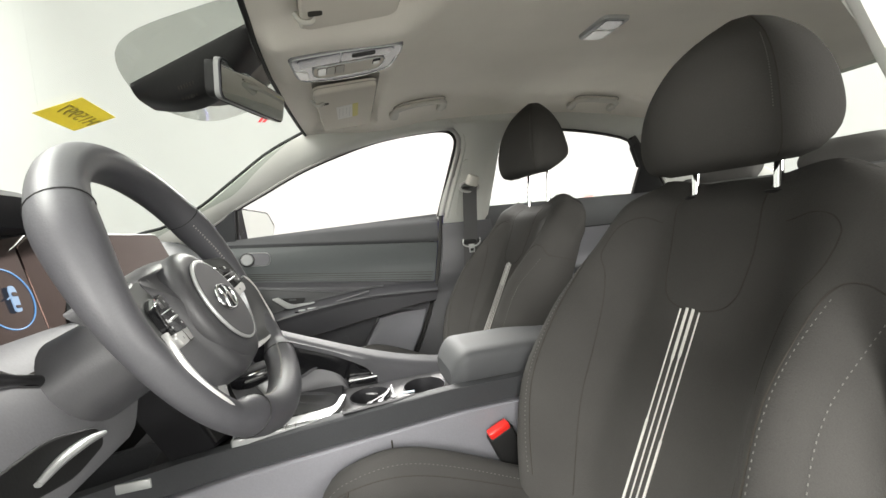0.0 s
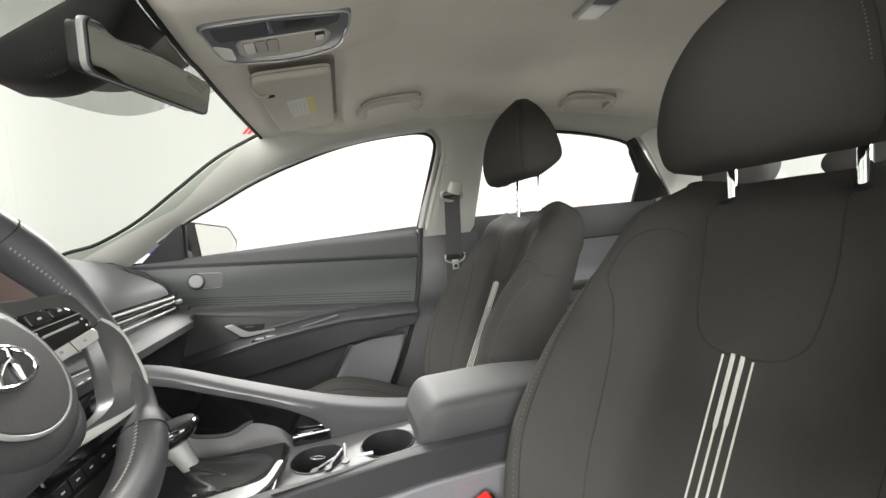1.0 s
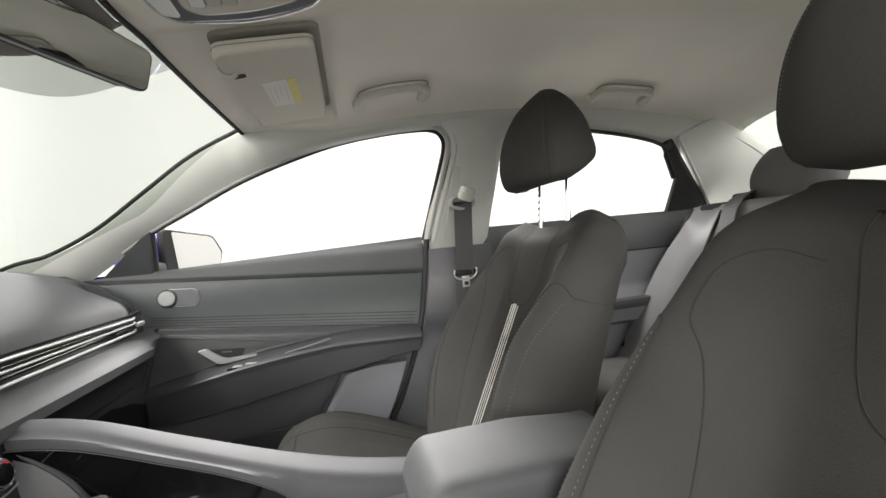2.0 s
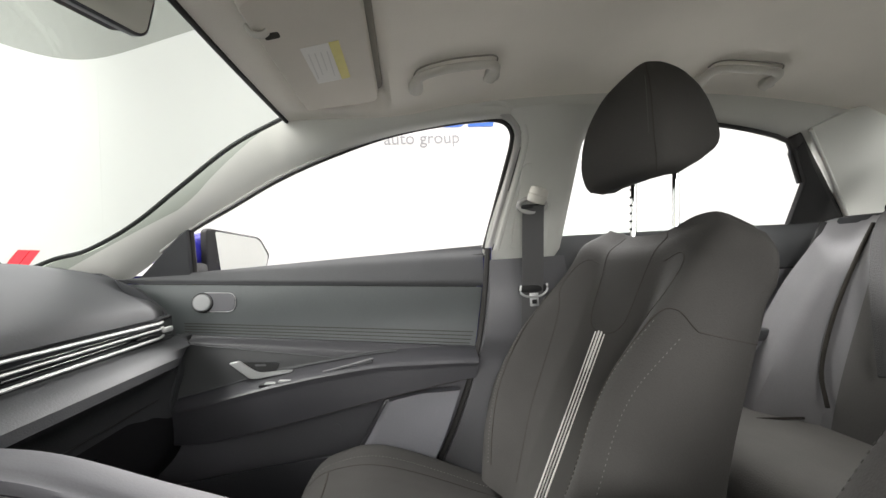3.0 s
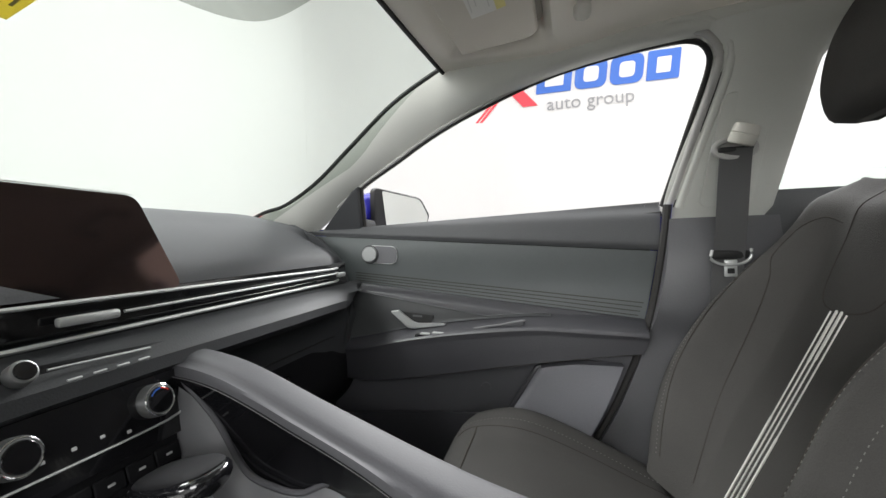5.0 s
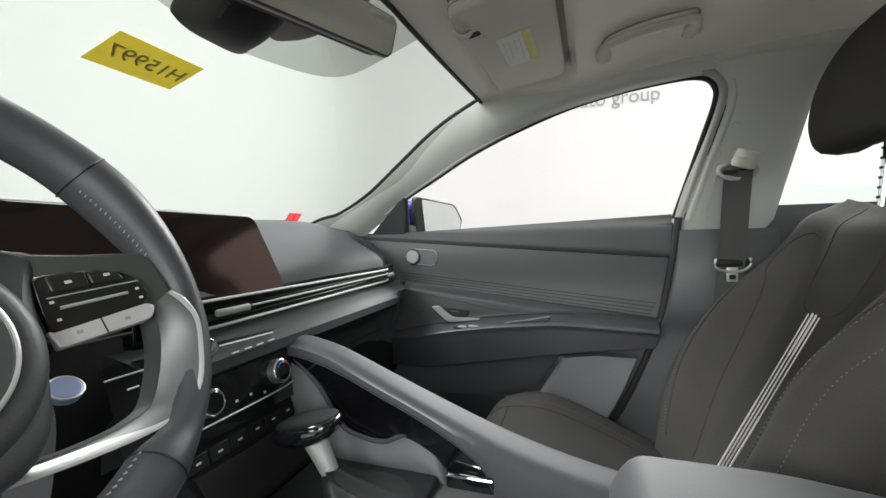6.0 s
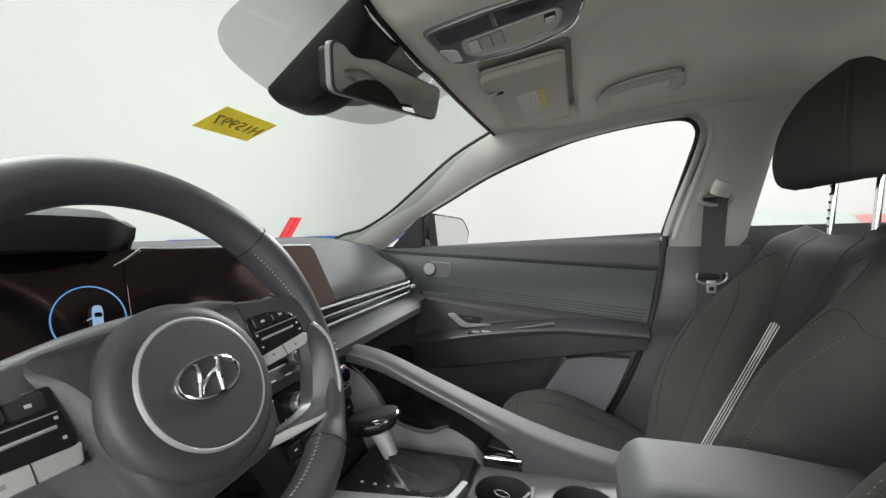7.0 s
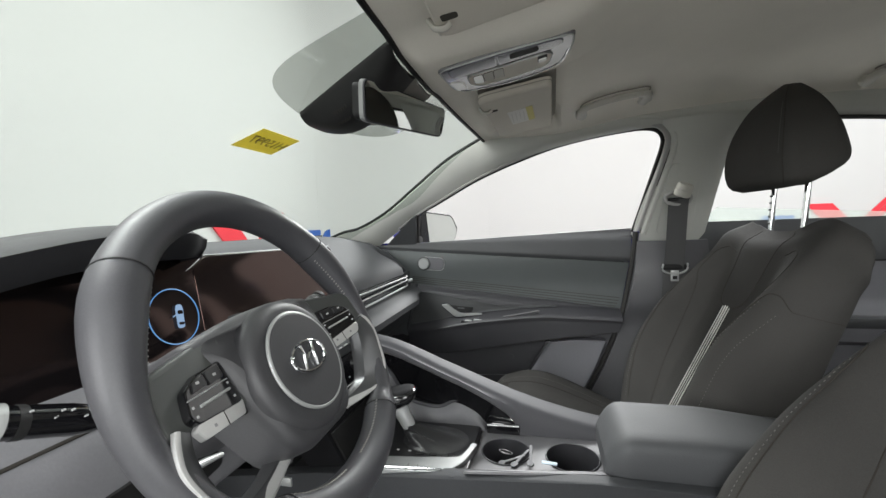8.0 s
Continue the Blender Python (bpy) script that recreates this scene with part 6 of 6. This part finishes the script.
part("cushion", loft([bench_cushion(k) for k in range(49)], True), REAR_CLOTH_LIT, bench, "dark cloth rear cushion, coloured paler as brightly lit")
for sgn in (1, -1):
    part("seam", tube([(lerp(0.705, 1.1, k / 10), sgn * 0.13, 0.657 - 0.02 * (k / 10)) for k in range(11)], 0.003, 6), SEAM, bench)
    part("seam", tube([(lerp(0.76, 1.06, k / 10), sgn * 0.5, 0.659 - 0.025 * (k / 10)) for k in range(11)], 0.003, 6), SEAM, bench)


def bench_back(k):
    y = lerp(-0.63, 0.63, k / 60)
    a = abs(y)
    bol = S((a - 0.485) / 0.06)
    dish = 0.02 * math.cos(min(1.0, abs(a - 0.34) / 0.2) * math.pi / 2)
    return smooth_line([(1.06 - 0.13 * bol + dish, y, 0.58), (1.105 - 0.085 * bol + dish, y, 0.72), (1.19 - 0.035 * bol + dish, y, 0.92), (1.258 + 0.02 * bol, y, 1.05), (1.285 + 0.02 * bol, y, 1.088), (1.32, y, 1.1), (1.39, y, 1.08), (1.35, y, 0.7)], 34)


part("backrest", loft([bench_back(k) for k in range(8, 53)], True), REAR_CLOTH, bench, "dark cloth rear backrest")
for k0, k1 in ((0, 9), (52, 61)):
    part("side_bolster", loft([bench_back(k) for k in range(k0, k1)], True), REAR_VINYL, bench, "smooth grey side bolster")
for sgn in (1, -1):
    pts = smooth_line([(1.285, sgn * 0.49, 1.075), (1.24, sgn * 0.495, 1.0), (1.165, sgn * 0.497, 0.86), (1.115, sgn * 0.49, 0.74), (1.09, sgn * 0.46, 0.67)], 24)
    part("bolster_seam", tube([p + Vector((-0.012, 0, 0)) for p in pts], 0.0045, 8), SEAM, bench)
    part("bolster_edge", tube(smooth_line([(1.31, sgn * 0.632, 1.085), (1.22, sgn * 0.632, 0.94), (1.1, sgn * 0.63, 0.78), (0.99, sgn * 0.628, 0.66)], 20), 0.012, 8), BLACK, bench, "black edge of the side bolster")
    part("panel_seam", tube(smooth_line([(1.275, sgn * 0.2, 1.08), (1.205, sgn * 0.19, 0.95), (1.115, sgn * 0.18, 0.74)], 14), 0.003, 6), SEAM, bench)
for yc in (-0.37, 0.0, 0.37):
    rr = []
    for k in range(15):
        t = k / 14
        w = 0.125 * (1 - 0.18 * t * t) * math.sin(math.pi * (0.16 + 0.74 * t)) ** 0.3
        d = 0.055 * math.sin(math.pi * (0.1 + 0.8 * t)) ** 0.5
        hgt = 0.15 if yc else 0.09
        rr.append([(1.40 + 0.03 * t + d * math.copysign(abs(math.cos(a)) ** 0.7, math.cos(a)), yc + w * math.copysign(abs(math.sin(a)) ** 0.6, math.sin(a)), 1.095 + hgt * t) for a in [2 * math.pi * j / 32 for j in range(32)]])
    part("headrest", loft(rr), REAR_CLOTH, bench, "dark cloth rear headrest")


# ---- seat belts ----
belt = thing("seat_belt", (0.48, 0.6, 0.5), "dark grey passenger seat belt hanging on the pillar", "seat belt", "seat belts")
run = smooth_line([(0.475, 0.58, 1.162), (0.4725, 0.583, 1.12), (0.469, 0.592, 1.02), (0.466, 0.6, 0.95), (0.455, 0.602, 0.8), (0.44, 0.6, 0.6), (0.43, 0.6, 0.5)], 40)
part("webbing", strip(run, 0.05, (-0.25, -1, 0.1), 0.004, 0.0014), BELT, belt, "woven dark grey strap")
ga = Vector((0.28, -0.3, 0.9)).normalized()
g1 = Vector((0.95, 0.25, -0.2)).cross(ga).normalized()
g2 = ga.cross(g1)
part("ring_cover", loft([[Vector((0.48, 0.577, 1.169)) + ga * h + g1 * r * math.cos(a) + g2 * r * math.sin(a) for a in [2 * math.pi * j / 32 for j in range(32)]] for h, r in ((-0.001, 0.01), (0, 0.018), (0.002, 0.0212), (0.006, 0.022), (0.019, 0.0224), (0.0203, 0.0212), (0.0216, 0.0224), (0.032, 0.0214), (0.0365, 0.019), (0.0378, 0.012), (0.0379, 0.002))]), HANDLE_GREY, belt, "pale grey belt guide cap")
part("guide_ring", ring((0.474, 0.584, 1.164), (-0.1, -1, 0.2), 0.0325, 0.006, 40, 0.018), FRAME_EDGE, belt, "grey belt guide ring")
part("guide_slot", rbox((0.446, 0.575, 1.156), (0.503, 0.584, 1.166), 0.003, 2), BLACK, belt, "dark slot of the belt guide")
part("tongue_plate", rbox((0.432, 0.588, 0.957), (0.5, 0.6, 0.974), 0.005), BLACK, belt, "black tongue grip")
part("tongue_frame", tube(smooth_line([(0.436, 0.588, 0.975), (0.434, 0.588, 0.958), (0.45, 0.588, 0.948), (0.482, 0.588, 0.948), (0.499, 0.588, 0.96), (0.5, 0.588, 0.977)], 20), 0.0028, 8), SILVER, belt)
part("tongue", rbox((0.456, 0.589, 0.924), (0.478, 0.592, 0.956), 0.002), SILVER, belt, "silver belt tongue")
part("tongue_slot", rbox((0.461, 0.5875, 0.93), (0.473, 0.5895, 0.94), 0.001, 1), BLACK, belt)

rbelt = thing("seat_belt", (1.4, 0.5, 0.9), "dark rear seat belt across the bench back", "seat belt", "seat belts")
part("webbing", strip(smooth_line([(1.46, 0.5, 1.115), (1.345, 0.47, 1.115), (1.262, 0.45, 1.07), (1.195, 0.42, 0.94), (1.12, 0.36, 0.76)], 30), 0.047, lambda k: (-0.5 - 0.5 * S(k / 15), 0, 1 - 0.5 * S(k / 15)), 0.006, 0.0015), BELT, rbelt, "woven dark strap")
part("guide", rbox((1.38, 0.45, 1.1), (1.47, 0.55, 1.125), 0.01), DASH, rbelt)

for g, bx, by, bz in ((1, 0.27, -0.118, 0.604), (-1, 0.335, 0.118, 0.6)):
    bk = thing("belt_buckle", (bx, by - 0.02 * g, bz - 0.12), "black seat belt buckle with red release button", "buckle", "belt buckles")
    m = Matrix.Translation((bx, by - 0.022 * g, bz)) @ Matrix.Rotation(radians(-24), 4, "Y") @ Matrix.Rotation(radians(6 * g), 4, "X")
    part("housing", rbox((-0.026, -0.012, -0.055), (0.026, 0.012, 0.052), 0.006, 3, m), BLACK, bk, "black buckle housing")
    part("button", rbox((-0.022, -0.011, 0.044), (0.022, 0.009, 0.061), 0.004, 2, m), RED_PLASTIC, bk, "red release button")
    part("stem", rbox((-0.016, -0.006, -0.14), (0.016, 0.006, -0.05), 0.004, 2, m), BLACK, bk)

# ---- inner mirror and camera cover ----
rv = thing("inner_mirror", (-0.15, -0.01, 1.36), "black framed inner mirror below the windscreen top", "mirror")
MC, MA, MB = Vector((-0.121, -0.036, 1.311)), Vector((0.275, 0.96, 0.051)), Vector((0.161, -0.098, 0.982))
mo = round_poly([(-0.116, -0.031), (0.116, -0.03), (0.124, 0.024), (-0.124, 0.03)], 0.013, 6)
MN = MA.normalized().cross(MB).normalized()
part("bezel", slab(mo, frame_of(MC - MN * 0.008, MA, MB), 0.008, 0.003), MIRROR_EDGE, rv, "grey mirror edge")
part("shell", slab([(a * 0.95, b * 0.9) for a, b in mo], frame_of(MC - MN * 0.026, MA, MB), 0.019, 0.012), BLACK, rv, "black mirror shell")
part("rim", tube([frame_of(MC, MA, MB)(p[0] * 0.985, p[1] * 0.95, 0.0005) for p in mo], 0.0016, 6, True), RAIL, rv, "grey mirror rim")
part("mirror_pane", slab([(a * 0.97, b * 0.93) for a, b in mo], frame_of(MC + Vector((0.0005, 0, 0)), MA, MB), 0.002), MIRROR, rv, "dark reflecting mirror glass")
part("arm", tube([MC + Vector((-0.03, 0.006, 0.0)), MC + Vector((-0.075, 0.008, 0.022)), (-0.235, 0.0, 1.325)], 0.011, 10), BLACK, rv)


def cover(u, v):
    y = lerp(lerp(-0.165, -0.088, u), lerp(-0.035, 0.03, u), v)
    x = lerp(-0.104, -0.298, u)
    d = 0.052 * math.sin(math.pi * (0.12 + 0.8 * u)) * (1 - abs(2 * v - 1) ** 4)
    return (x, y, screen_z(x, y) + 0.004 - d)


def bracket(u, v):
    y = lerp(-0.05, lerp(0.062, 0.04, u), v)
    x = lerp(-0.104, -0.24, u)
    d = 0.036 * math.sin(math.pi * (0.15 + 0.7 * u)) * (1 - abs(2 * v - 1) ** 6)
    return (x, y, screen_z(x, y) + 0.003 - d)


part("bracket_cover", sheet(bracket, 16, 16, (0, 0, 0.005)), BRACKET, rv, "brown-grey cover of the mirror bracket")
cov = part("camera_cover", sheet(cover, 20, 20, (0, 0, 0.006)), BLACK, rv, "black camera cover on the glass")
for k in range(6):
    part("vent_slit", tube([cover(0.5 + 0.025 * k, 0.1), cover(0.5 + 0.025 * k, 0.24)], 0.0012, 5), SEAM, cov)
def frit_point(u, v):
    x = lerp(-0.1, -0.312, u)
    half = 0.232 * (1 - max(0.0, (u - 0.1) / 0.9) ** 6) + 0.01
    y = -0.005 + lerp(-half, half * 0.9, v)
    return (x, y, screen_z(x, y) + 0.009)


part("frit_patch", sheet(frit_point, 24, 14), FRIT, rv, "grey dotted patch on the glass")

# ---- sticker on the windscreen ----
st = thing("windscreen_sticker", (-0.37, -0.1, 1.28), "yellow paper sticker with handwritten stock number on the glass", "sticker")
so = Vector((-0.357, -0.105, screen_z(-0.357, -0.105) + 0.006))
sa = Vector((-0.012, 0.125, screen_z(-0.362, 0.007) - screen_z(-0.362, -0.118)))
sb = Vector((-0.075, 0.0, screen_z(-0.437, -0.118) - screen_z(-0.362, -0.118)))
on_glass = frame_of(so, sa, sb)
part("paper", slab([(0.0, 0.0), (0.125, 0.0), (0.125, 0.068), (0.0, 0.068)], on_glass, 0.0006), STICKER, st, smooth=False)


def lettering(body, size, m, thick):
    """Words as a mesh, set by the matrix m."""
    t = bpy.data.curves.new("lettering", "FONT")
    t.body, t.size, t.extrude, t.align_x, t.align_y = body, size, thick, "CENTER", "CENTER"
    ob = new("lettering", t)
    bpy.context.view_layer.update()
    me = bpy.data.meshes.new_from_object(ob.evaluated_get(bpy.context.evaluated_depsgraph_get()))
    bpy.data.objects.remove(ob)
    bm = bmesh.new()
    bm.from_mesh(me)
    bm.transform(m)
    return bm


a_, b_ = sa.normalized(), sb.normalized()
c_ = a_.cross(b_).normalized()
m3 = Matrix.Identity(4)
for i in range(3):
    m3[i][0], m3[i][1], m3[i][2] = -a_[i], -b_[i], c_[i]
part("number", lettering("H15997", 0.034, Matrix.Translation(on_glass(0.0625, 0.034, -0.0014 if c_.z > 0 else 0.0014)) @ m3, 0.0004), INK, st, "dark handwritten number, mirrored from inside", smooth=False)

# ---- sun visors ----
def visor(sgn):
    v = thing("sun_visor", (0.05, sgn * 0.32, 1.385), "beige-grey cloth sun visor folded against the roof" + (", white and yellow label" if sgn > 0 else ""), "sun visor", "sun visors")
    near = 0.0 if sgn > 0 else 0.07
    out = round_poly([(-0.026, 0.116 + near), (-0.012, 0.462), (0.129, 0.478), (0.121, 0.126 + near)], [0.022, 0.012, 0.028, 0.02], 6)
    f = lambda a, b, c: Vector((a, sgn * b, 1.3785 + 0.17 * a - c - 0.016 * (b - 0.12)))
    part("pad", slab(out, f, 0.018, 0.008, 4), VISOR, v, "beige-grey cloth pad")
    part("edge_seam", tube([f(p[0], p[1], 0.006) for p in out], 0.0009, 5, True), VISOR_SEAM_SHADE, v)
    # no real part: a grey slab paints the shade round the pad
    part("recess_shade", slab([(a + (0.009 if a > 0 else -0.002), b + (0.006 if b > 0.3 else -0.006)) for a, b in out], lambda a, b, c: f(a, b, 0.0) + Vector((0, 0, 0.014 - c)), 0.006, 0.003), VISOR_SEAM_SHADE, v, "grey slab drawn for the shade in the visor recess")
    cy = 0.184 + near * 0.6
    part("clip", tube(smooth_line([f(-0.03, cy, 0.008), f(-0.022, cy, 0.02), f(-0.01, cy, 0.023), f(-0.004, cy, 0.019)], 10), 0.0062, 10, flat=0.6), HANDLE_GREY, v, "grey visor clip")
    part("pivot", tube([f(-0.022, cy - 0.03, 0.012), f(-0.016, cy + 0.05, 0.012)], 0.0045, 8), HANDLE_GREY, v)
    part("clip_slot", slab(round_poly([(-0.012, cy + 0.006), (-0.012, cy + 0.022), (0.008, cy + 0.02), (0.008, cy + 0.006)], 0.004, 3), lambda a, b, c: f(a, b, 0.0175 + c), 0.0008), RECESS_DARK, v)
    if sgn > 0:
        part("label", slab([(0.025, 0.238), (0.03, 0.352), (0.07, 0.35), (0.066, 0.234)], lambda a, b, c: f(a, b, 0.0182 + c), 0.0008), PAPER, v, "white paper label", smooth=False)
        part("label_band", slab([(0.0662, 0.234), (0.0702, 0.35), (0.085, 0.348), (0.081, 0.232)], lambda a, b, c: f(a, b, 0.0182 + c), 0.0008), YELLOW, v, "pale yellow warning band", smooth=False)
        for k in range(4):
            part("label_line", slab([(0.033 + 0.009 * k, 0.255), (0.033 + 0.009 * k, 0.335 - 0.012 * (k % 3)), (0.0345 + 0.009 * k, 0.335 - 0.012 * (k % 3)), (0.0345 + 0.009 * k, 0.255)], lambda a, b, c: f(a, b, 0.019 + c), 0.0003), LABEL_GREY, v, smooth=False)
    return v


visor(1)
visor(-1)

# ---- overhead console ----
oc = thing("overhead_console", (0.045, -0.04, 1.38), "grey glossy overhead console with map lights and switches", "overhead console")
op = lambda a, b, c: Vector((a, b * (1.5 if b > 0 else 1.0) - 0.04, 1.3615 + 0.15 * (a + 0.05) - c))
oo = round_poly([(-0.058, -0.05), (-0.05, 0.046), (0.04, 0.06), (0.13, 0.046), (0.152, 0.0), (0.15, -0.052), (0.04, -0.058)], [0.016, 0.03, 0.05, 0.03, 0.03, 0.012, 0.05], 6)
part("surround", slab(oo, op, 0.009, 0.004, 4), CLEAR_GREY, oc, "glossy grey surround")
part("chrome_edge", tube([op(a * 0.97 + 0.0015, b * 0.95, 0.0085) for a, b in oo], 0.0016, 6, True), SILVER, oc, "bright edge line")
bright = smooth_line([(-0.046, 0.028, 0), (-0.034, 0.043, 0), (0.0, 0.05, 0), (0.05, 0.053, 0), (0.1, 0.047, 0), (0.132, 0.034, 0), (0.143, 0.0, 0)], 36)
part("bright_band", tube([op(p.x, p.y, 0.0085) for p in bright], [0.0022 + 0.0032 * math.sin(math.pi * k / 35) for k in range(36)], 8, flat=0.4), CHROME, oc, "polished band along the edge")
part("front_panel", slab(round_poly([(-0.042, -0.044), (-0.04, -0.004), (0.034, -0.012), (0.034, -0.05)], [0.012, 0.008, 0.003, 0.003], 4), op, 0.0105, 0.0015), CONSOLE_DARK, oc, "dark glossy case panel")
part("rear_panel", slab(round_poly([(0.036, -0.05), (0.036, -0.012), (0.118, -0.018), (0.135, -0.03), (0.132, -0.046)], [0.003, 0.003, 0.01, 0.01, 0.01], 4), op, 0.0105, 0.0015), CONSOLE_DARK, oc, "dark glossy sensor panel")
part("sensor_window", slab(round_poly([(0.055, -0.043), (0.055, -0.025), (0.098, -0.027), (0.098, -0.044)], 0.005, 3), op, 0.0112), BLACK, oc, "dark sensor window")
sw = round_poly([(-0.016, -0.002), (-0.018, 0.026), (0.0, 0.037), (0.06, 0.038), (0.112, 0.028), (0.12, 0.0), (0.11, -0.01)], [0.008, 0.01, 0.01, 0.03, 0.012, 0.008, 0.008], 4)
part("switch_panel", slab(sw, op, 0.0115, 0.002), VISOR, oc, "matte beige switch panel")
part("switch_edge", tube([op(a, b, 0.0108) for a, b in sw], 0.0013, 6, True), SILVER, oc)
for k in range(3):
    key = round_poly([(-0.008 + 0.017 * k, 0.002 - 0.001 * k), (-0.009 + 0.017 * k, 0.024), (0.0065 + 0.017 * k, 0.026), (0.0075 + 0.017 * k, 0.001 - 0.001 * k)], 0.003, 3)
    part("switch", slab(key, op, 0.0125, 0.0008), (LAMP_LENS, HANDLE_GREY, HANDLE_GREY)[k], oc, "small lamp switch")
    part("switch_gap", tube([op(a, b, 0.0117) for a, b in key], 0.0005, 5, True), SEAM, oc)
part("rear_switch", slab(round_poly([(0.096, -0.006), (0.096, 0.012), (0.111, 0.011), (0.111, -0.007)], 0.003, 3), op, 0.012, 0.0006), BLACK, oc, "black switch recess")
part("rear_switch_tab", slab(round_poly([(0.097, 0.003), (0.097, 0.012), (0.11, 0.011), (0.11, 0.002)], 0.002, 3), op, 0.0135, 0.0008), LAMP_LENS, oc, "pale switch tab")
part("map_lamp", slab(round_poly([(-0.05, 0.002), (-0.044, 0.034), (-0.026, 0.04), (-0.026, 0.012)], 0.006, 4), op, 0.0105, 0.002), LAMP_LENS, oc, "clear map lamp lens")

# ---- grab handles ----
def grab_handle(x0, x1, out, label):
    """A folded bow handle: two feet towards the door, the grip towards the middle of the roof."""
    h = thing("grab_handle", ((x0 + x1) / 2, 0.44, roof_z((x0 + x1) / 2, 0.44)), label, "grab handle", "grab handles")
    zf = lambda x, y: roof_z(x, y) - 0.0128
    way = [(x0, 0.452), (x0, 0.436), (x0 + 0.003, 0.416), (x0 + 0.016, 0.4075), (lerp(x0, x1, 0.3), 0.404), ((x0 + x1) / 2, 0.404), (lerp(x0, x1, 0.75), 0.405), (x1 - 0.011, 0.407), (x1 - 0.001, 0.416), (x1 - 0.003, 0.436), (x1 - 0.006, 0.452)]
    pts = smooth_line([(x, y + out, zf(x, y + out)) for x, y in way], 56)
    part("grip", tube(pts, [0.0102 + 0.0026 * S(abs(k - 27.5) / 10 - 1.5) for k in range(56)], 14, flat=0.68, up=(0, 0.25, 1)), HANDLE_GREY, h, "pale grey plastic grip")
    mid = Vector(((x0 + x1) / 2, 0.462 + out, 0))
    rim = [p + (p - Vector((mid.x + (p.x - mid.x) * 0.82, mid.y, p.z))).normalized() * 0.0118 for p in pts]
    part("shadow_gap", tube([Vector((p.x, p.y, roof_z(p.x, p.y) - 0.003)) for p in rim[6:50]], 0.0016, 6), VISOR_SEAM_SHADE, h, "dark gap line round the handle")
    for k, x in enumerate((x0, x1)):
        y = 0.449 + out
        part("foot", rbox((x - 0.0145, y - 0.014, roof_z(x, y) - 0.016), (x + 0.0145, y + 0.008, roof_z(x, y) + 0.006), 0.006, 3), HANDLE_GREY, h)
    return h


grab_handle(0.203, 0.36, 0.0, "pale grey grab handle above the passenger door")
grab_handle(0.85, 1.014, 0.038, "pale grey grab handle above the rear door")

# ---- rear roof lamp ----
rl = thing("roof_lamp", (0.64, 0.0, 1.456), "small chrome rimmed roof lamp in the headliner", "roof lamp")
rp = lambda a, b, c: Vector((a, b, roof_z(a, b) + 0.004 - c))
ro = round_poly([(0.605, -0.055), (0.605, 0.055), (0.675, 0.055), (0.675, -0.055)], 0.016, 5)
part("surround", slab(ro, rp, 0.012, 0.005), SILVER, rl, "bright lamp surround")
part("lens", slab(round_poly([(0.615, 0.0), (0.615, 0.048), (0.665, 0.048), (0.665, 0.0)], 0.008, 4), rp, 0.0145, 0.003), LAMP_LENS, rl, "white lamp lens")
part("switch_half", slab(round_poly([(0.615, -0.046), (0.615, -0.004), (0.665, -0.004), (0.665, -0.046)], 0.008, 4), rp, 0.0135, 0.002), CLEAR_GREY, rl)

# ---- signs on the booth walls ----
def wall_sign(o, a, b, k, words, label):
    """The wall logo: red crossing strokes and plain blue blocks."""
    sg = thing("wall_sign", o, label, "sign", "wall signs")
    p = frame_of(o, a, b)
    q = lambda x, y, c: p(x * k, y * k, c)
    for d in (0.0, 0.11):
        part("red_stroke", slab([(-2.0 + d, -0.42), (-1.93 + d, -0.42), (-0.6 + d, 1.02), (-0.7 + d, 1.02)], q, 0.012), SIGN_RED, sg, "thin red slanted stroke", smooth=False)
    part("red_stroke", slab([(-1.75, 0.95), (-1.4, 0.95), (-0.45, -0.14), (-0.8, -0.14)], q, 0.016), SIGN_RED, sg, "broad red slanted stroke", smooth=False)
    bx = -0.52
    for n, w in enumerate((0.84, 0.74, 0.74, 0.7)):
        block = round_poly([(bx + 0.03, 0.12), (bx + w, 0.12), (bx + w + 0.07, 0.78), (bx + 0.1, 0.78)], 0.2 if n in (1, 2) else 0.03, 6)
        bar = part("blue_block", slab(block, q, 0.012), SIGN_BLUE, sg, "plain blue block", smooth=False)
        gap = round_poly([(bx + 0.24, 0.27), (bx + w - 0.17, 0.27), (bx + w - 0.13, 0.62), (bx + 0.28, 0.62)], 0.1 if n in (1, 2) else 0.03, 5)
        part("white_gap", slab(gap, lambda x, y, c: q(x, y, c + 0.012), 0.004), WALL, bar, "white opening", smooth=False)
        bx += w + 0.04
    av, bv = Vector(a).normalized(), Vector(b).normalized()
    cv = av.cross(bv)
    m = Matrix.Identity(4)
    for i in range(3):
        m[i][0], m[i][1], m[i][2] = av[i], bv[i], cv[i]
    if words:
        part("words", lettering("auto group", 0.44 * k, Matrix.Translation(p(0.74 * k, -0.16 * k, 0.006)) @ m, 0.004), SIGN_GREY, sg, "grey lettering", smooth=False)
    else:
        part("blue_block", slab(round_poly([(-2.4, 0.12), (-1.95, 0.12), (-1.9, 0.78), (-2.35, 0.78)], 0.03, 3), q, 0.012), SIGN_BLUE, sg, "plain blue block", smooth=False)
    return sg


wall_sign((0.18, 5.496, 2.885), (1, 0, 0), (0, 0, 1), 0.56, True, "red and blue sign with grey lettering on the white wall")
wall_sign((-2.496, 3.4, 0.47), (0, 1, 0), (0, 0, 1), 0.8, False, "red and blue sign low on the front wall")
wall_sign((4.75, 5.496, 0.42), (1, 0, 0), (0, 0, 1), 0.8, False, "red and blue sign low on the white wall behind the car")
